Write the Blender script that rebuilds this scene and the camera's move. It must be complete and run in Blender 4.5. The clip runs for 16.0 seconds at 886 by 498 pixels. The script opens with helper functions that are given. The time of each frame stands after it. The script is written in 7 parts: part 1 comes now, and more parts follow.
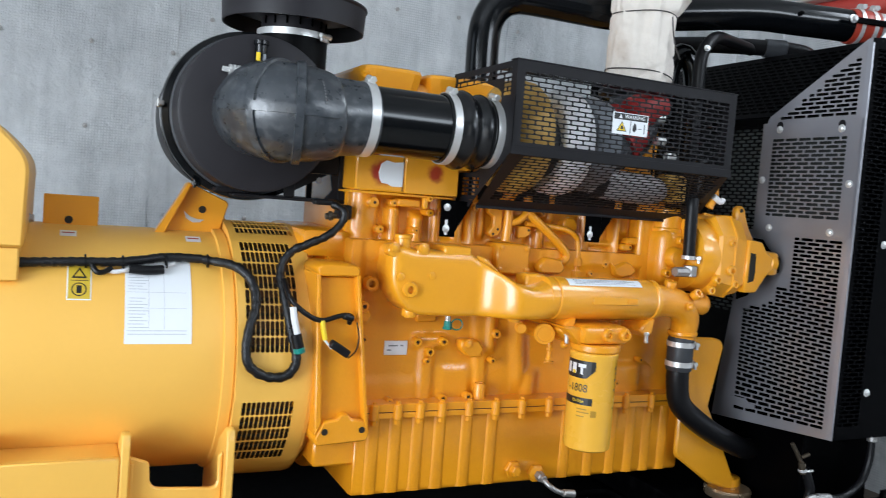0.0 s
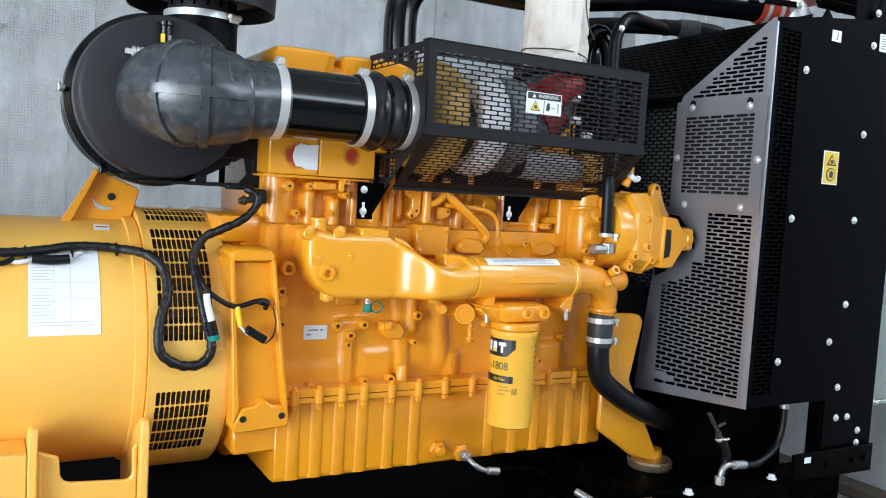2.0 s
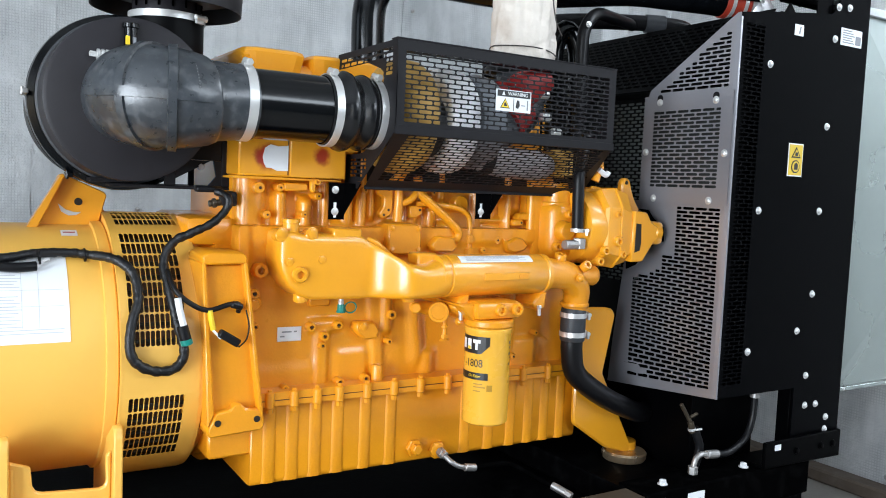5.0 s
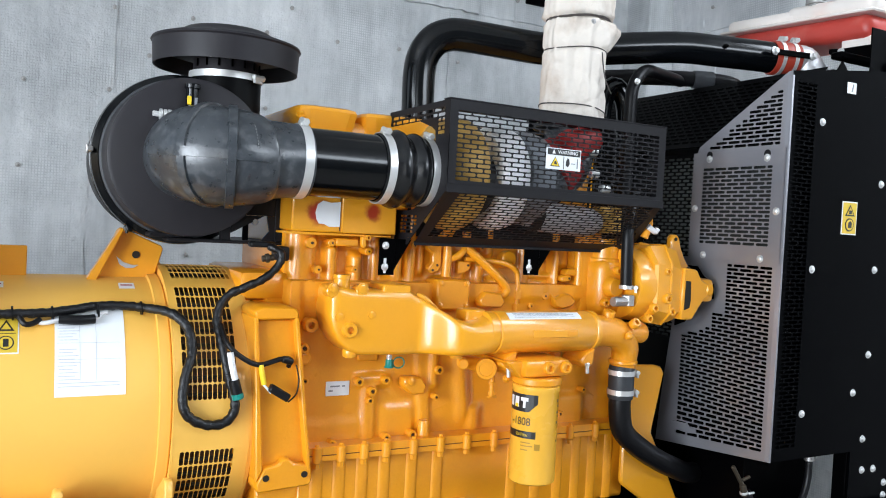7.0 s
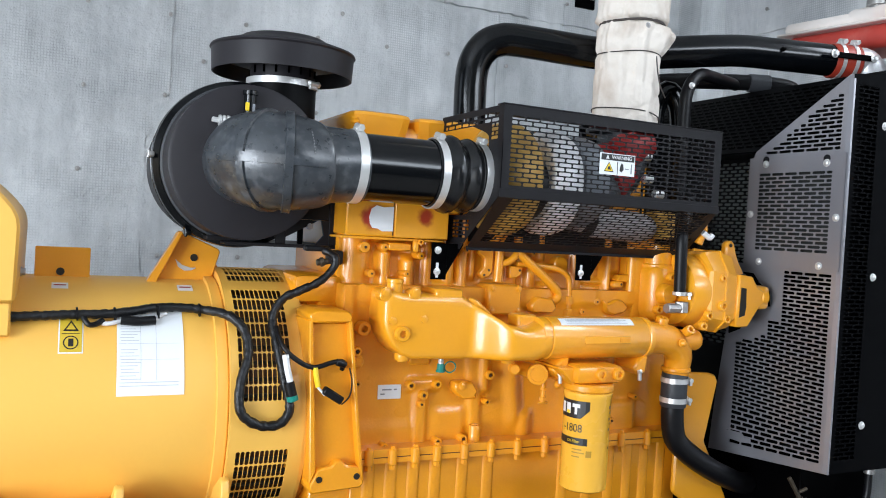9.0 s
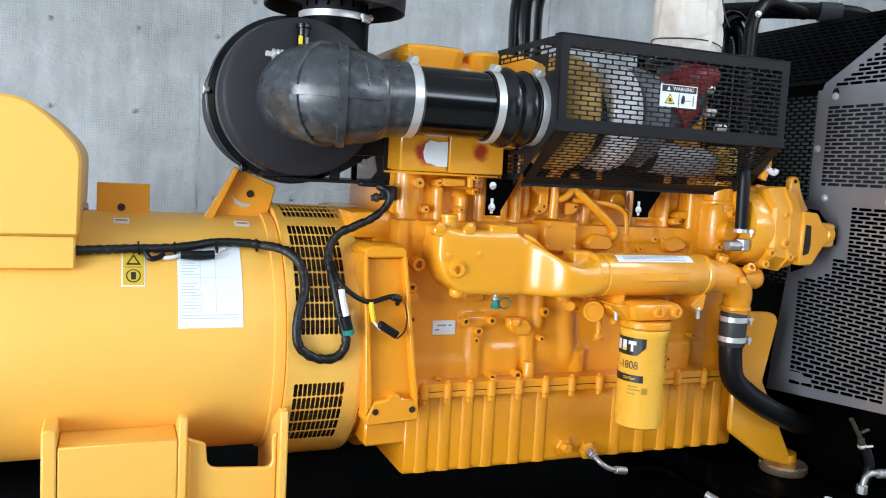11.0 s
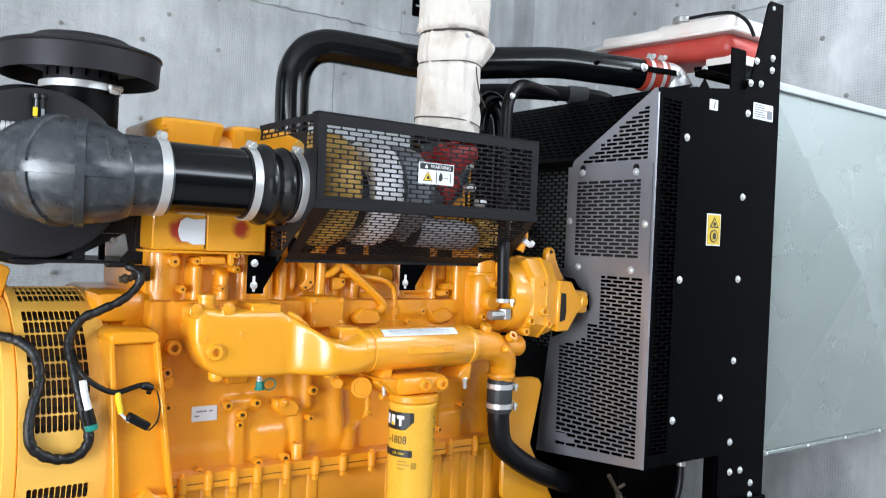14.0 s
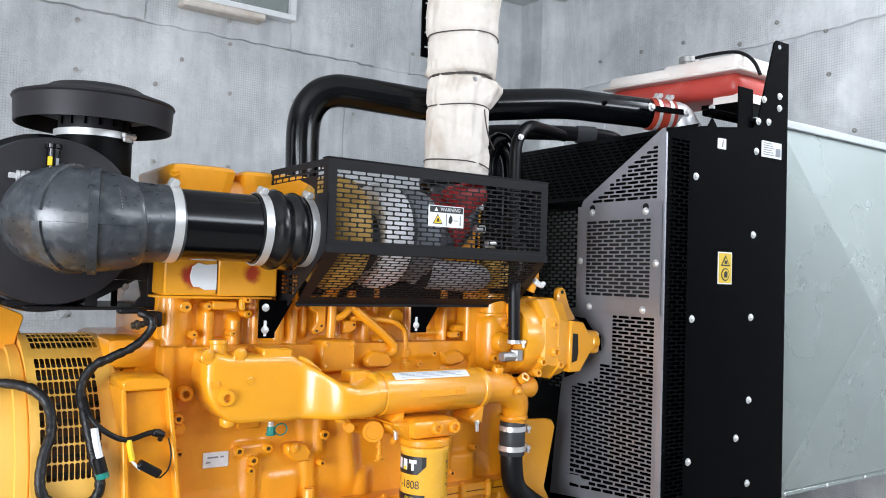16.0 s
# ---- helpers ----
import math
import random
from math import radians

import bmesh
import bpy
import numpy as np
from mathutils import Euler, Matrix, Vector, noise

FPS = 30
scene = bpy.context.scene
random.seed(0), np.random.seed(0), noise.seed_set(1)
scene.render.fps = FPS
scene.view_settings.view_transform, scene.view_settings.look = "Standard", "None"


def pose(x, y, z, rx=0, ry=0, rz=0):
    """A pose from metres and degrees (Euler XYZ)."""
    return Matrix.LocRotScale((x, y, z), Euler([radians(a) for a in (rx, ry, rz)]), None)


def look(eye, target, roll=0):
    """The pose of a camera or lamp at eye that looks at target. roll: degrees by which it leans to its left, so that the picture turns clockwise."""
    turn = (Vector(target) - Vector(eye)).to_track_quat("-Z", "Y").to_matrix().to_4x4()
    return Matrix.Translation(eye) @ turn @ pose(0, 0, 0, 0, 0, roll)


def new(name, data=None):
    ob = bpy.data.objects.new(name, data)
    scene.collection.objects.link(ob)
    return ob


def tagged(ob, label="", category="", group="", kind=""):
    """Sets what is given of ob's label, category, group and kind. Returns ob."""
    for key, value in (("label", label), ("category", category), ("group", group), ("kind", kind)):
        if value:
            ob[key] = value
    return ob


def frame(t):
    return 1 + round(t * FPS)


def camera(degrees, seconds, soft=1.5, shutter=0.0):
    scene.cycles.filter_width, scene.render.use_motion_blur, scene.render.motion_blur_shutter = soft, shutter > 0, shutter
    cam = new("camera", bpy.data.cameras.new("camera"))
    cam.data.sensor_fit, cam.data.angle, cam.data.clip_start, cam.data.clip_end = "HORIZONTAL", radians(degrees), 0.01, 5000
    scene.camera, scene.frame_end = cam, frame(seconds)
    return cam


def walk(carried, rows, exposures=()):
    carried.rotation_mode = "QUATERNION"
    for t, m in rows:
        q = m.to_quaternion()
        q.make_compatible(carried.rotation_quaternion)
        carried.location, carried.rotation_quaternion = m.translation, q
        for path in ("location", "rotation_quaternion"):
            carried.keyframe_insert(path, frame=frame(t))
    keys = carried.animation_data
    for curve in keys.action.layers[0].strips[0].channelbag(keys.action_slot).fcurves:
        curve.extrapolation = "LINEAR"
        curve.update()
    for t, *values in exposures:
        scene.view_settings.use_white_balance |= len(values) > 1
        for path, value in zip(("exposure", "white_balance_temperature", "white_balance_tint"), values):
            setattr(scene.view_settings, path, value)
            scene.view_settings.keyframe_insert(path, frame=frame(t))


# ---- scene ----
cam = camera(57.1, 16.0, 1.0, 0.3)
PATH = [
    (0, (0.036, 0.02, 1.493), (0.89, 1.825, 1.374), 4.5),
    (0.5, (0.061, 0.013, 1.489), (1.008, 1.769, 1.351), 4.5),
    (1, (0.072, 0.012, 1.492), (1.029, 1.762, 1.348), 4.0),
    (1.5, (0.08, 0.005, 1.489), (1.031, 1.759, 1.343), 3.5),
    (2, (0.092, -0.006, 1.485), (1.071, 1.732, 1.343), 3.4),
    (2.5, (0.092, -0.006, 1.489), (1.106, 1.712, 1.344), 3.2),
    (3, (0.096, -0.004, 1.484), (1.112, 1.713, 1.346), 3.0),
    (5.3, (0.087, -0.005, 1.495), (1.128, 1.695, 1.343), 2.4),
    (5.5, (0.087, -0.005, 1.493), (1.117, 1.703, 1.344), 2.3),
    (6, (0.072, 0.005, 1.495), (1.094, 1.718, 1.354), 2.5),
    (6.5, (0.063, 0.008, 1.519), (1.033, 1.751, 1.378), 2.8),
    (7, (0.06, 0.005, 1.528), (1.018, 1.76, 1.476), 3.0),
    (7.5, (0.058, 0.007, 1.53), (1.01, 1.765, 1.49), 3.0),
    (8, (0.051, 0.006, 1.533), (0.983, 1.775, 1.489), 3.2),
    (8.5, (0.045, 0.007, 1.534), (0.927, 1.802, 1.49), 3.2),
    (9, (0.04, 0.01, 1.531), (0.901, 1.814, 1.481), 3.3),
    (9.5, (0.031, 0.018, 1.51), (0.865, 1.834, 1.441), 3.3),
    (9.7, (0.023, 0.023, 1.511), (0.821, 1.853, 1.398), 3.3),
    (10.6, (0.030, 0.026, 1.507), (0.765, 1.872, 1.325), 3.2),
    (11.8, (0.072, 0.026, 1.5), (0.996, 1.787, 1.294), 2.9),
    (12, (0.085, 0.027, 1.497), (1.086, 1.747, 1.298), 3.0),
    (12.5, (0.116, 0.025, 1.488), (1.191, 1.701, 1.301), 2.8),
    (13, (0.134, 0.015, 1.498), (1.279, 1.643, 1.31), 2.7),
    (13.3, (0.133, 0.015, 1.513), (1.321, 1.613, 1.326), 3.1),
    (13.5, (0.135, 0.008, 1.516), (1.318, 1.613, 1.361), 3.0),
    (14, (0.13, 0.001, 1.546), (1.297, 1.625, 1.529), 2.4),
    (14.5, (0.124, 0.002, 1.552), (1.284, 1.631, 1.567), 2.1),
    (15, (0.126, -0.002, 1.564), (1.278, 1.632, 1.602), 2.0),
    (15.5, (0.129, 0.0, 1.56), (1.274, 1.639, 1.629), 2.0),
    (16, (0.128, -0.001, 1.562), (1.271, 1.639, 1.632), 1.8),
]
walk(cam, [(t, look(eye, target, roll)) for t, eye, target, roll in PATH],
     [(0, -0.55, 6400, 10), (0.6, -0.43, 6250, 9), (3, -0.33, 6350, 9), (5.5, -0.26, 6470, 10), (9.5, -0.37, 6460, 11), (12, -0.31, 6190, 7), (13, -0.08, 6060, 6), (13.7, -0.18, 6350, 9), (15, -0.21, 6620, 13), (16, -0.22, 6620, 13)])

# ---- light ----
world = bpy.data.worlds.new("sky")
scene.world = world
world.use_nodes = True
wn = world.node_tree.nodes
sky = wn.new("ShaderNodeTexSky")
sky.sky_type = "NISHITA"
sky.sun_disc = False
sky.sun_elevation = radians(40)
sky.sun_rotation = radians(200)
world.node_tree.links.new(sky.outputs[0], wn["Background"].inputs[0])
wn["Background"].inputs[1].default_value = 0.12


def window_light(name, centre, size_x, size_z, target, watts, colour):
    data = bpy.data.lights.new(name, "AREA")
    data.shape, data.size, data.size_y = "RECTANGLE", size_x, size_z
    data.energy, data.color = watts, colour
    ob = new(name, data)
    ob.matrix_world = look(centre, target)
    return ob


DAY = (0.82, 0.91, 1.0)
# South and west gates lie out of view, assumed from highlights on the paint.
window_light("daylight_gate_south", (-2.35, -2.62, 1.50), 1.3, 2.7, (-1.9, 0, 1.45), 36, DAY)
window_light("daylight_gate_west", (-3.52, -1.55, 1.50), 0.7, 2.4, (0, -0.75, 1.50), 158, DAY)
window_light("daylight_wide_gate_west", (-3.52, -0.10, 1.50), 1.3, 2.4, (0, 0.10, 1.50), 250, DAY)
# Out-of-view gate added to brighten the guard plates and end wall.
window_light("added_far_gate_fill", (-3.52, 3.10, 1.75), 1.5, 2.9, (0, 2.70, 1.75), 14, DAY)
# Unseen window assumed from pipe highlights, set to brighten the upper walls.
window_light("unseen_high_window_light", (2.95, -2.62, 3.10), 2.2, 0.85, (2.6, 4.6, 2.6), 85, DAY)
# Unseen hatch added for the bright end wall, duct top and pipe highlight.
window_light("unseen_roof_hatch_light", (3.35, 0.45, 3.585), 1.2, 1.0, (3.45, 1.35, 1.6), 72, DAY)


# ---- materials ----
def material(name, colour, rough=0.5, metal=0.0, grain=60.0, vary=0.12, bump=0.1, stain=0.0, stain_colour=(0.5, 0.5, 0.5), stain_scale=6.0, coat=0.0, bump_dist=0.002, rough_vary=0.1, spec=0.5):
    m = bpy.data.materials.new(name)
    m.use_nodes = True
    n, l = m.node_tree.nodes, m.node_tree.links
    b = n["Principled BSDF"]
    b.inputs["Metallic"].default_value = metal
    b.inputs["Specular IOR Level"].default_value = spec
    b.inputs["Coat Weight"].default_value = coat
    b.inputs["Coat Roughness"].default_value = 0.14
    co = n.new("ShaderNodeTexCoord")
    fine, broad = n.new("ShaderNodeTexNoise"), n.new("ShaderNodeTexNoise")
    fine.inputs["Scale"].default_value, fine.inputs["Detail"].default_value = grain, 5
    broad.inputs["Scale"].default_value, broad.inputs["Detail"].default_value = stain_scale, 6
    for t in (fine, broad):
        l.new(co.outputs["Object"], t.inputs["Vector"])
    mix = n.new("ShaderNodeMix")
    mix.data_type = "RGBA"
    dark = tuple(c * (1 - vary) for c in colour)
    light = tuple(min(1, c * (1 + vary)) for c in colour)
    mix.inputs["A"].default_value, mix.inputs["B"].default_value = (*dark, 1), (*light, 1)
    avg = n.new("ShaderNodeMath")
    avg.operation = "MULTIPLY_ADD"
    l.new(fine.outputs["Fac"], avg.inputs[0])
    avg.inputs[1].default_value = 0.5
    half = n.new("ShaderNodeMath")
    half.operation = "MULTIPLY"
    half.inputs[1].default_value = 0.5
    l.new(broad.outputs["Fac"], half.inputs[0])
    l.new(half.outputs[0], avg.inputs[2])
    l.new(avg.outputs[0], mix.inputs["Factor"])
    out = mix.outputs["Result"]
    if stain:
        ramp = n.new("ShaderNodeMapRange")
        ramp.inputs["From Min"].default_value, ramp.inputs["From Max"].default_value = 0.52, 0.72
        ramp.inputs["To Max"].default_value = stain
        l.new(broad.outputs["Fac"], ramp.inputs["Value"])
        m2 = n.new("ShaderNodeMix")
        m2.data_type = "RGBA"
        m2.inputs["B"].default_value = (*stain_colour, 1)
        l.new(ramp.outputs[0], m2.inputs["Factor"])
        l.new(out, m2.inputs["A"])
        out = m2.outputs["Result"]
    l.new(out, b.inputs["Base Color"])
    rr = n.new("ShaderNodeMapRange")
    rr.inputs["To Min"].default_value, rr.inputs["To Max"].default_value = max(0.02, rough - rough_vary), min(1, rough + rough_vary)
    l.new(broad.outputs["Fac"], rr.inputs["Value"])
    l.new(rr.outputs[0], b.inputs["Roughness"])
    bp = n.new("ShaderNodeBump")
    bp.inputs["Strength"].default_value, bp.inputs["Distance"].default_value = bump, bump_dist
    l.new(fine.outputs["Fac"], bp.inputs["Height"])
    l.new(bp.outputs[0], b.inputs["Normal"])
    return m


def foil_material(across, low=(0.44, 0.455, 0.465), high=(0.80, 0.81, 0.815), metal=0.4, weave=1.0, crinkle=1.0):
    m = bpy.data.materials.new("woven_foil")
    m.use_nodes = True
    n, l = m.node_tree.nodes, m.node_tree.links
    b = n["Principled BSDF"]
    b.inputs["Metallic"].default_value = metal
    co = n.new("ShaderNodeTexCoord")
    broad = n.new("ShaderNodeTexNoise")
    broad.inputs["Scale"].default_value, broad.inputs["Detail"].default_value, broad.inputs["Roughness"].default_value = 1.6, 9, 0.62
    l.new(co.outputs["Object"], broad.inputs["Vector"])
    heights = []
    for axis in (across, "Z"):
        w = n.new("ShaderNodeTexWave")
        w.wave_type, w.bands_direction, w.wave_profile = "BANDS", axis, "SIN"
        w.inputs["Scale"].default_value = 22.0
        w.inputs["Distortion"].default_value = 0.9
        w.inputs["Detail Scale"].default_value = 0.4
        l.new(co.outputs["Object"], w.inputs["Vector"])
        p = n.new("ShaderNodeMath")
        p.operation = "POWER"
        p.inputs[1].default_value = 3.0
        l.new(w.outputs["Fac"], p.inputs[0])
        heights.append(p.outputs[0])
    a = n.new("ShaderNodeMath")
    a.operation = "MAXIMUM"
    l.new(heights[0], a.inputs[0])
    l.new(heights[1], a.inputs[1])
    # worn zones where the weave is flattened
    zone = n.new("ShaderNodeTexNoise")
    zone.inputs["Scale"].default_value, zone.inputs["Detail"].default_value, zone.inputs["Roughness"].default_value = 2.4, 9, 0.68
    l.new(co.outputs["Object"], zone.inputs["Vector"])
    zr = n.new("ShaderNodeMapRange")
    zr.inputs["From Min"].default_value, zr.inputs["From Max"].default_value = 0.45, 0.60
    zr.inputs["To Min"].default_value = 0.05
    l.new(zone.outputs["Fac"], zr.inputs["Value"])
    hm = n.new("ShaderNodeMath")
    hm.operation = "MULTIPLY"
    l.new(a.outputs[0], hm.inputs[0])
    l.new(zr.outputs[0], hm.inputs[1])
    bp = n.new("ShaderNodeBump")
    bp.inputs["Strength"].default_value, bp.inputs["Distance"].default_value = 0.6 * weave, 0.003
    l.new(hm.outputs[0], bp.inputs["Height"])
    bp2 = n.new("ShaderNodeBump")
    bp2.inputs["Strength"].default_value, bp2.inputs["Distance"].default_value = 0.6, 0.07 * crinkle
    l.new(zone.outputs["Fac"], bp2.inputs["Height"])
    l.new(bp2.outputs[0], bp.inputs["Normal"])
    l.new(bp.outputs[0], b.inputs["Normal"])
    # brushed streaks, upright in some patches
    streak = n.new("ShaderNodeTexNoise")
    streak.inputs["Scale"].default_value, streak.inputs["Detail"].default_value = 1.0, 5
    stretch = n.new("ShaderNodeMapping")
    stretch.inputs["Scale"].default_value = (15, 15, 2.6)
    l.new(co.outputs["Object"], stretch.inputs["Vector"])
    l.new(stretch.outputs[0], streak.inputs["Vector"])
    both = n.new("ShaderNodeMix")
    both.inputs["Factor"].default_value = 0.30
    l.new(broad.outputs["Fac"], both.inputs["A"])
    l.new(streak.outputs["Fac"], both.inputs["B"])
    wide = n.new("ShaderNodeMapRange")
    wide.inputs["From Min"].default_value, wide.inputs["From Max"].default_value = 0.34, 0.67
    l.new(both.outputs["Result"], wide.inputs["Value"])
    # The low and high tones also carry the foil's uneven sheen.
    mix = n.new("ShaderNodeMix")
    mix.data_type = "RGBA"
    mix.inputs["A"].default_value, mix.inputs["B"].default_value = (*low, 1), (*high, 1)
    l.new(wide.outputs[0], mix.inputs["Factor"])
    grid = n.new("ShaderNodeMix")
    grid.data_type = "RGBA"
    grid.inputs["B"].default_value = (0.20, 0.22, 0.235, 1)
    l.new(mix.outputs["Result"], grid.inputs["A"])
    gm = n.new("ShaderNodeMath")
    gm.operation = "MULTIPLY"
    gm.inputs[1].default_value = 0.48 * weave
    l.new(hm.outputs[0], gm.inputs[0])
    l.new(gm.outputs[0], grid.inputs["Factor"])
    l.new(grid.outputs["Result"], b.inputs["Base Color"])
    rr = n.new("ShaderNodeMapRange")
    rr.inputs["To Min"].default_value, rr.inputs["To Max"].default_value = 0.52, 0.75
    l.new(broad.outputs["Fac"], rr.inputs["Value"])
    l.new(rr.outputs[0], b.inputs["Roughness"])
    return m


YELLOW = material("yellow_engine_paint", (0.83, 0.350, 0.015), 0.32, grain=140, vary=0.05, bump=0.06, coat=0.7, stain=0.10, stain_colour=(0.64, 0.24, 0.01), stain_scale=4)
# Paler copy of YELLOW: the bright light on the alternator, put into its colour.
YELLOW_LIT = material("lit_yellow_alternator_paint", (0.88, 0.480, 0.078), 0.5, grain=90, vary=0.03, bump=0.05, coat=0.15, stain=0.12, stain_colour=(0.84, 0.43, 0.06), stain_scale=3, spec=0.8)
YELLOW_CAST = material("yellow_cast_paint", (0.80, 0.307, 0.009), 0.36, grain=170, vary=0.08, bump=0.25, coat=0.5, stain=0.25, stain_colour=(0.50, 0.15, 0.008), stain_scale=7)
INK_LIGHT = material("faint_grey_print", (0.52, 0.53, 0.57), 0.6)
YELLOW_FILTER = material("yellow_filter_paint", (0.87, 0.45, 0.045), 0.28, grain=90, vary=0.03, bump=0.02, coat=0.4)
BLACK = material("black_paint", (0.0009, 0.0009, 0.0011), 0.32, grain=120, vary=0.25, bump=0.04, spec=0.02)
BLACK_SATIN = material("satin_black_paint", (0.0025, 0.0026, 0.003), 0.45, grain=120, vary=0.25, bump=0.05, spec=0.08)
BLACK_GLOSS = material("black_gloss_paint", (0.002, 0.0026, 0.0034), 0.16, grain=50, vary=0.2, bump=0.015, coat=0.12, rough_vary=0.05, spec=0.36)
GUARD = material("dark_grey_powder_coat", (0.011, 0.0105, 0.012), 0.5, grain=300, vary=0.15, bump=0.12, spec=0.16)
PLATE = material("satin_grey_guard_plate", (0.34, 0.34, 0.37), 0.32, metal=0.6, grain=300, vary=0.1, bump=0.06, stain=0.15, stain_colour=(0.44, 0.44, 0.46), stain_scale=5)
SIDE_BLACK = material("blue_black_panel_paint", (0.0008, 0.0009, 0.0013), 0.34, grain=160, vary=0.15, bump=0.04, spec=0.022)
DUSTY_RAIL = material("dusty_brown_rail_top", (0.046, 0.031, 0.017), 0.7, grain=50, vary=0.35, bump=0.3, stain=0.5, stain_colour=(0.03, 0.022, 0.016), stain_scale=11)
FIN_GREY = material("grey_green_fins", (0.028, 0.032, 0.031), 0.5, metal=0.2, grain=220, vary=0.35, bump=0.3, stain=0.8, stain_colour=(0.012, 0.014, 0.014), stain_scale=9)
GREY_WRAP = material("grey_manifold_wrap", (0.40, 0.385, 0.39), 0.55, metal=0.3, grain=70, vary=0.3, bump=0.5, stain=0.5, stain_colour=(0.16, 0.13, 0.13), stain_scale=16)
BASE_BLACK = material("matt_black_base_paint", (0.0012, 0.0012, 0.0013), 0.6, grain=90, vary=0.5, bump=0.1, stain=0.3, stain_colour=(0.007, 0.007, 0.007), stain_scale=24, spec=0.0)
DECK = material("dusty_black_deck", (0.002, 0.002, 0.0023), 0.34, grain=90, vary=0.6, bump=0.2, stain=0.35, stain_colour=(0.012, 0.012, 0.012), stain_scale=26, spec=0.004)
PLASTIC = material("dark_grey_plastic", (0.0195, 0.018, 0.021), 0.48, grain=250, vary=0.12, bump=0.08, stain=0.3, stain_colour=(0.028, 0.026, 0.030), stain_scale=7, spec=0.25)
RUBBER = material("dusty_rubber", (0.031, 0.037, 0.044), 0.30, grain=90, vary=0.5, bump=0.2, stain=0.30, stain_colour=(0.19, 0.195, 0.205), stain_scale=48, spec=0.8)
PALE_MARK = material("faded_moulding_chalk", (0.20, 0.20, 0.205), 0.6)
HUMP_RUBBER = material("semi_gloss_black_rubber", (0.0045, 0.005, 0.006), 0.24, grain=120, vary=0.3, bump=0.08, spec=0.55)
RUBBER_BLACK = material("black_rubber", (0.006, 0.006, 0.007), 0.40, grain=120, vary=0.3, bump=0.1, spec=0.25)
HOSE_GREY = material("grey_silicone_hose", (0.032, 0.035, 0.040), 0.5, grain=200, vary=0.2, bump=0.15)
SLEEVE = material("braided_cable_sleeve", (0.0045, 0.0048, 0.006), 0.40, grain=170, vary=0.7, bump=0.8, spec=0.45)
STEEL = material("zinc_steel", (0.72, 0.72, 0.71), 0.36, metal=0.6, grain=200, vary=0.1, bump=0.05)
DULL_STEEL = material("dull_cast_steel", (0.42, 0.41, 0.40), 0.45, metal=0.8, grain=150, vary=0.2, bump=0.2, stain=0.3, stain_colour=(0.25, 0.17, 0.1), stain_scale=20)
MOUNT_STEEL = material("worn_mount_steel", (0.52, 0.38, 0.24), 0.30, metal=0.8, grain=60, vary=0.3, bump=0.2, stain=0.7, stain_colour=(0.30, 0.13, 0.03), stain_scale=18)
DULL_BRASS = material("dull_brass", (0.07, 0.055, 0.038), 0.45, metal=0.6, grain=120, vary=0.25, bump=0.2)
SIGN_DULL = material("dull_sign_yellow", (0.66, 0.45, 0.035), 0.45, grain=50, vary=0.06, bump=0.02)
VENT_BROWN = material("brown_vent_interior", (0.085, 0.036, 0.014), 0.7, grain=40, vary=0.3)
# Two dark colours that paint the shade of holes and gaps left uncut.
HOLE_SHADE = material("brown_hole_shade", (0.045, 0.016, 0.006), 0.7)
GAP_SHADE = material("hole_and_gap_shade", (0.012, 0.008, 0.004), 0.6)
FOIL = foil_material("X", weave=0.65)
# Lighter copy for the end wall: the stronger light there, put into its colour.
FOIL_LIT = foil_material("Y", (0.60, 0.61, 0.63), (0.97, 0.97, 0.97), 0.4, 0.7, 0.8)
GASKET = material("brown_gasket", (0.10, 0.025, 0.006), 0.7)
PAPER = material("white_paper", (0.80, 0.82, 0.84), 0.55, grain=60, vary=0.03, bump=0.02)
INK = material("grey_print", (0.22, 0.23, 0.25), 0.6)
INK_BLACK = material("black_print", (0.012, 0.012, 0.012), 0.4)
SIGN_YELLOW = material("sign_yellow", (0.86, 0.60, 0.02), 0.4, vary=0.03, bump=0.01)
BLANKET = material("white_heat_blanket", (0.72, 0.655, 0.585), 0.85, grain=26, vary=0.14, bump=0.6, bump_dist=0.014, stain=0.6, stain_colour=(0.42, 0.31, 0.23), stain_scale=9)
PALE_WRAP = material("pale_turbine_wrap", (0.90, 0.89, 0.90), 0.42, metal=0.35, grain=90, vary=0.06, bump=0.3)
# Browner, darker copy of the engine yellow: shade under the guard, as colour.
SHADED_YELLOW = material("guard_shaded_yellow_paint", (0.58, 0.34, 0.07), 0.45, grain=60, vary=0.25, bump=0.3, stain=0.5, stain_colour=(0.22, 0.12, 0.03), stain_scale=14)
SHADE_GREY = material("shaded_turbine_grey", (0.22, 0.235, 0.26), 0.5, metal=0.4, grain=90, vary=0.15, bump=0.3)
CORD_CREASE = material("dark_cord_and_crease", (0.06, 0.05, 0.045), 0.8)
DUCT = material("galvanised_sheet_duct", (0.34, 0.385, 0.366), 0.26, metal=0.75, grain=40, vary=0.05, bump=0.03, stain=0.12, stain_colour=(0.38, 0.41, 0.40), stain_scale=2.5, bump_dist=0.001)
DUCT_EDGE = material("galvanised_flange", (0.52, 0.55, 0.56), 0.4, metal=0.6, grain=70, vary=0.12, bump=0.08)
CONCRETE = material("concrete_floor", (0.30, 0.28, 0.255), 0.7, grain=40, vary=0.25, bump=0.3, stain=0.5, stain_colour=(0.11, 0.095, 0.08), stain_scale=3)
KERB = material("brown_dusty_kerb", (0.13, 0.098, 0.074), 0.75, grain=24, vary=0.35, bump=0.5, bump_dist=0.01, stain=0.6, stain_colour=(0.20, 0.17, 0.145), stain_scale=7)
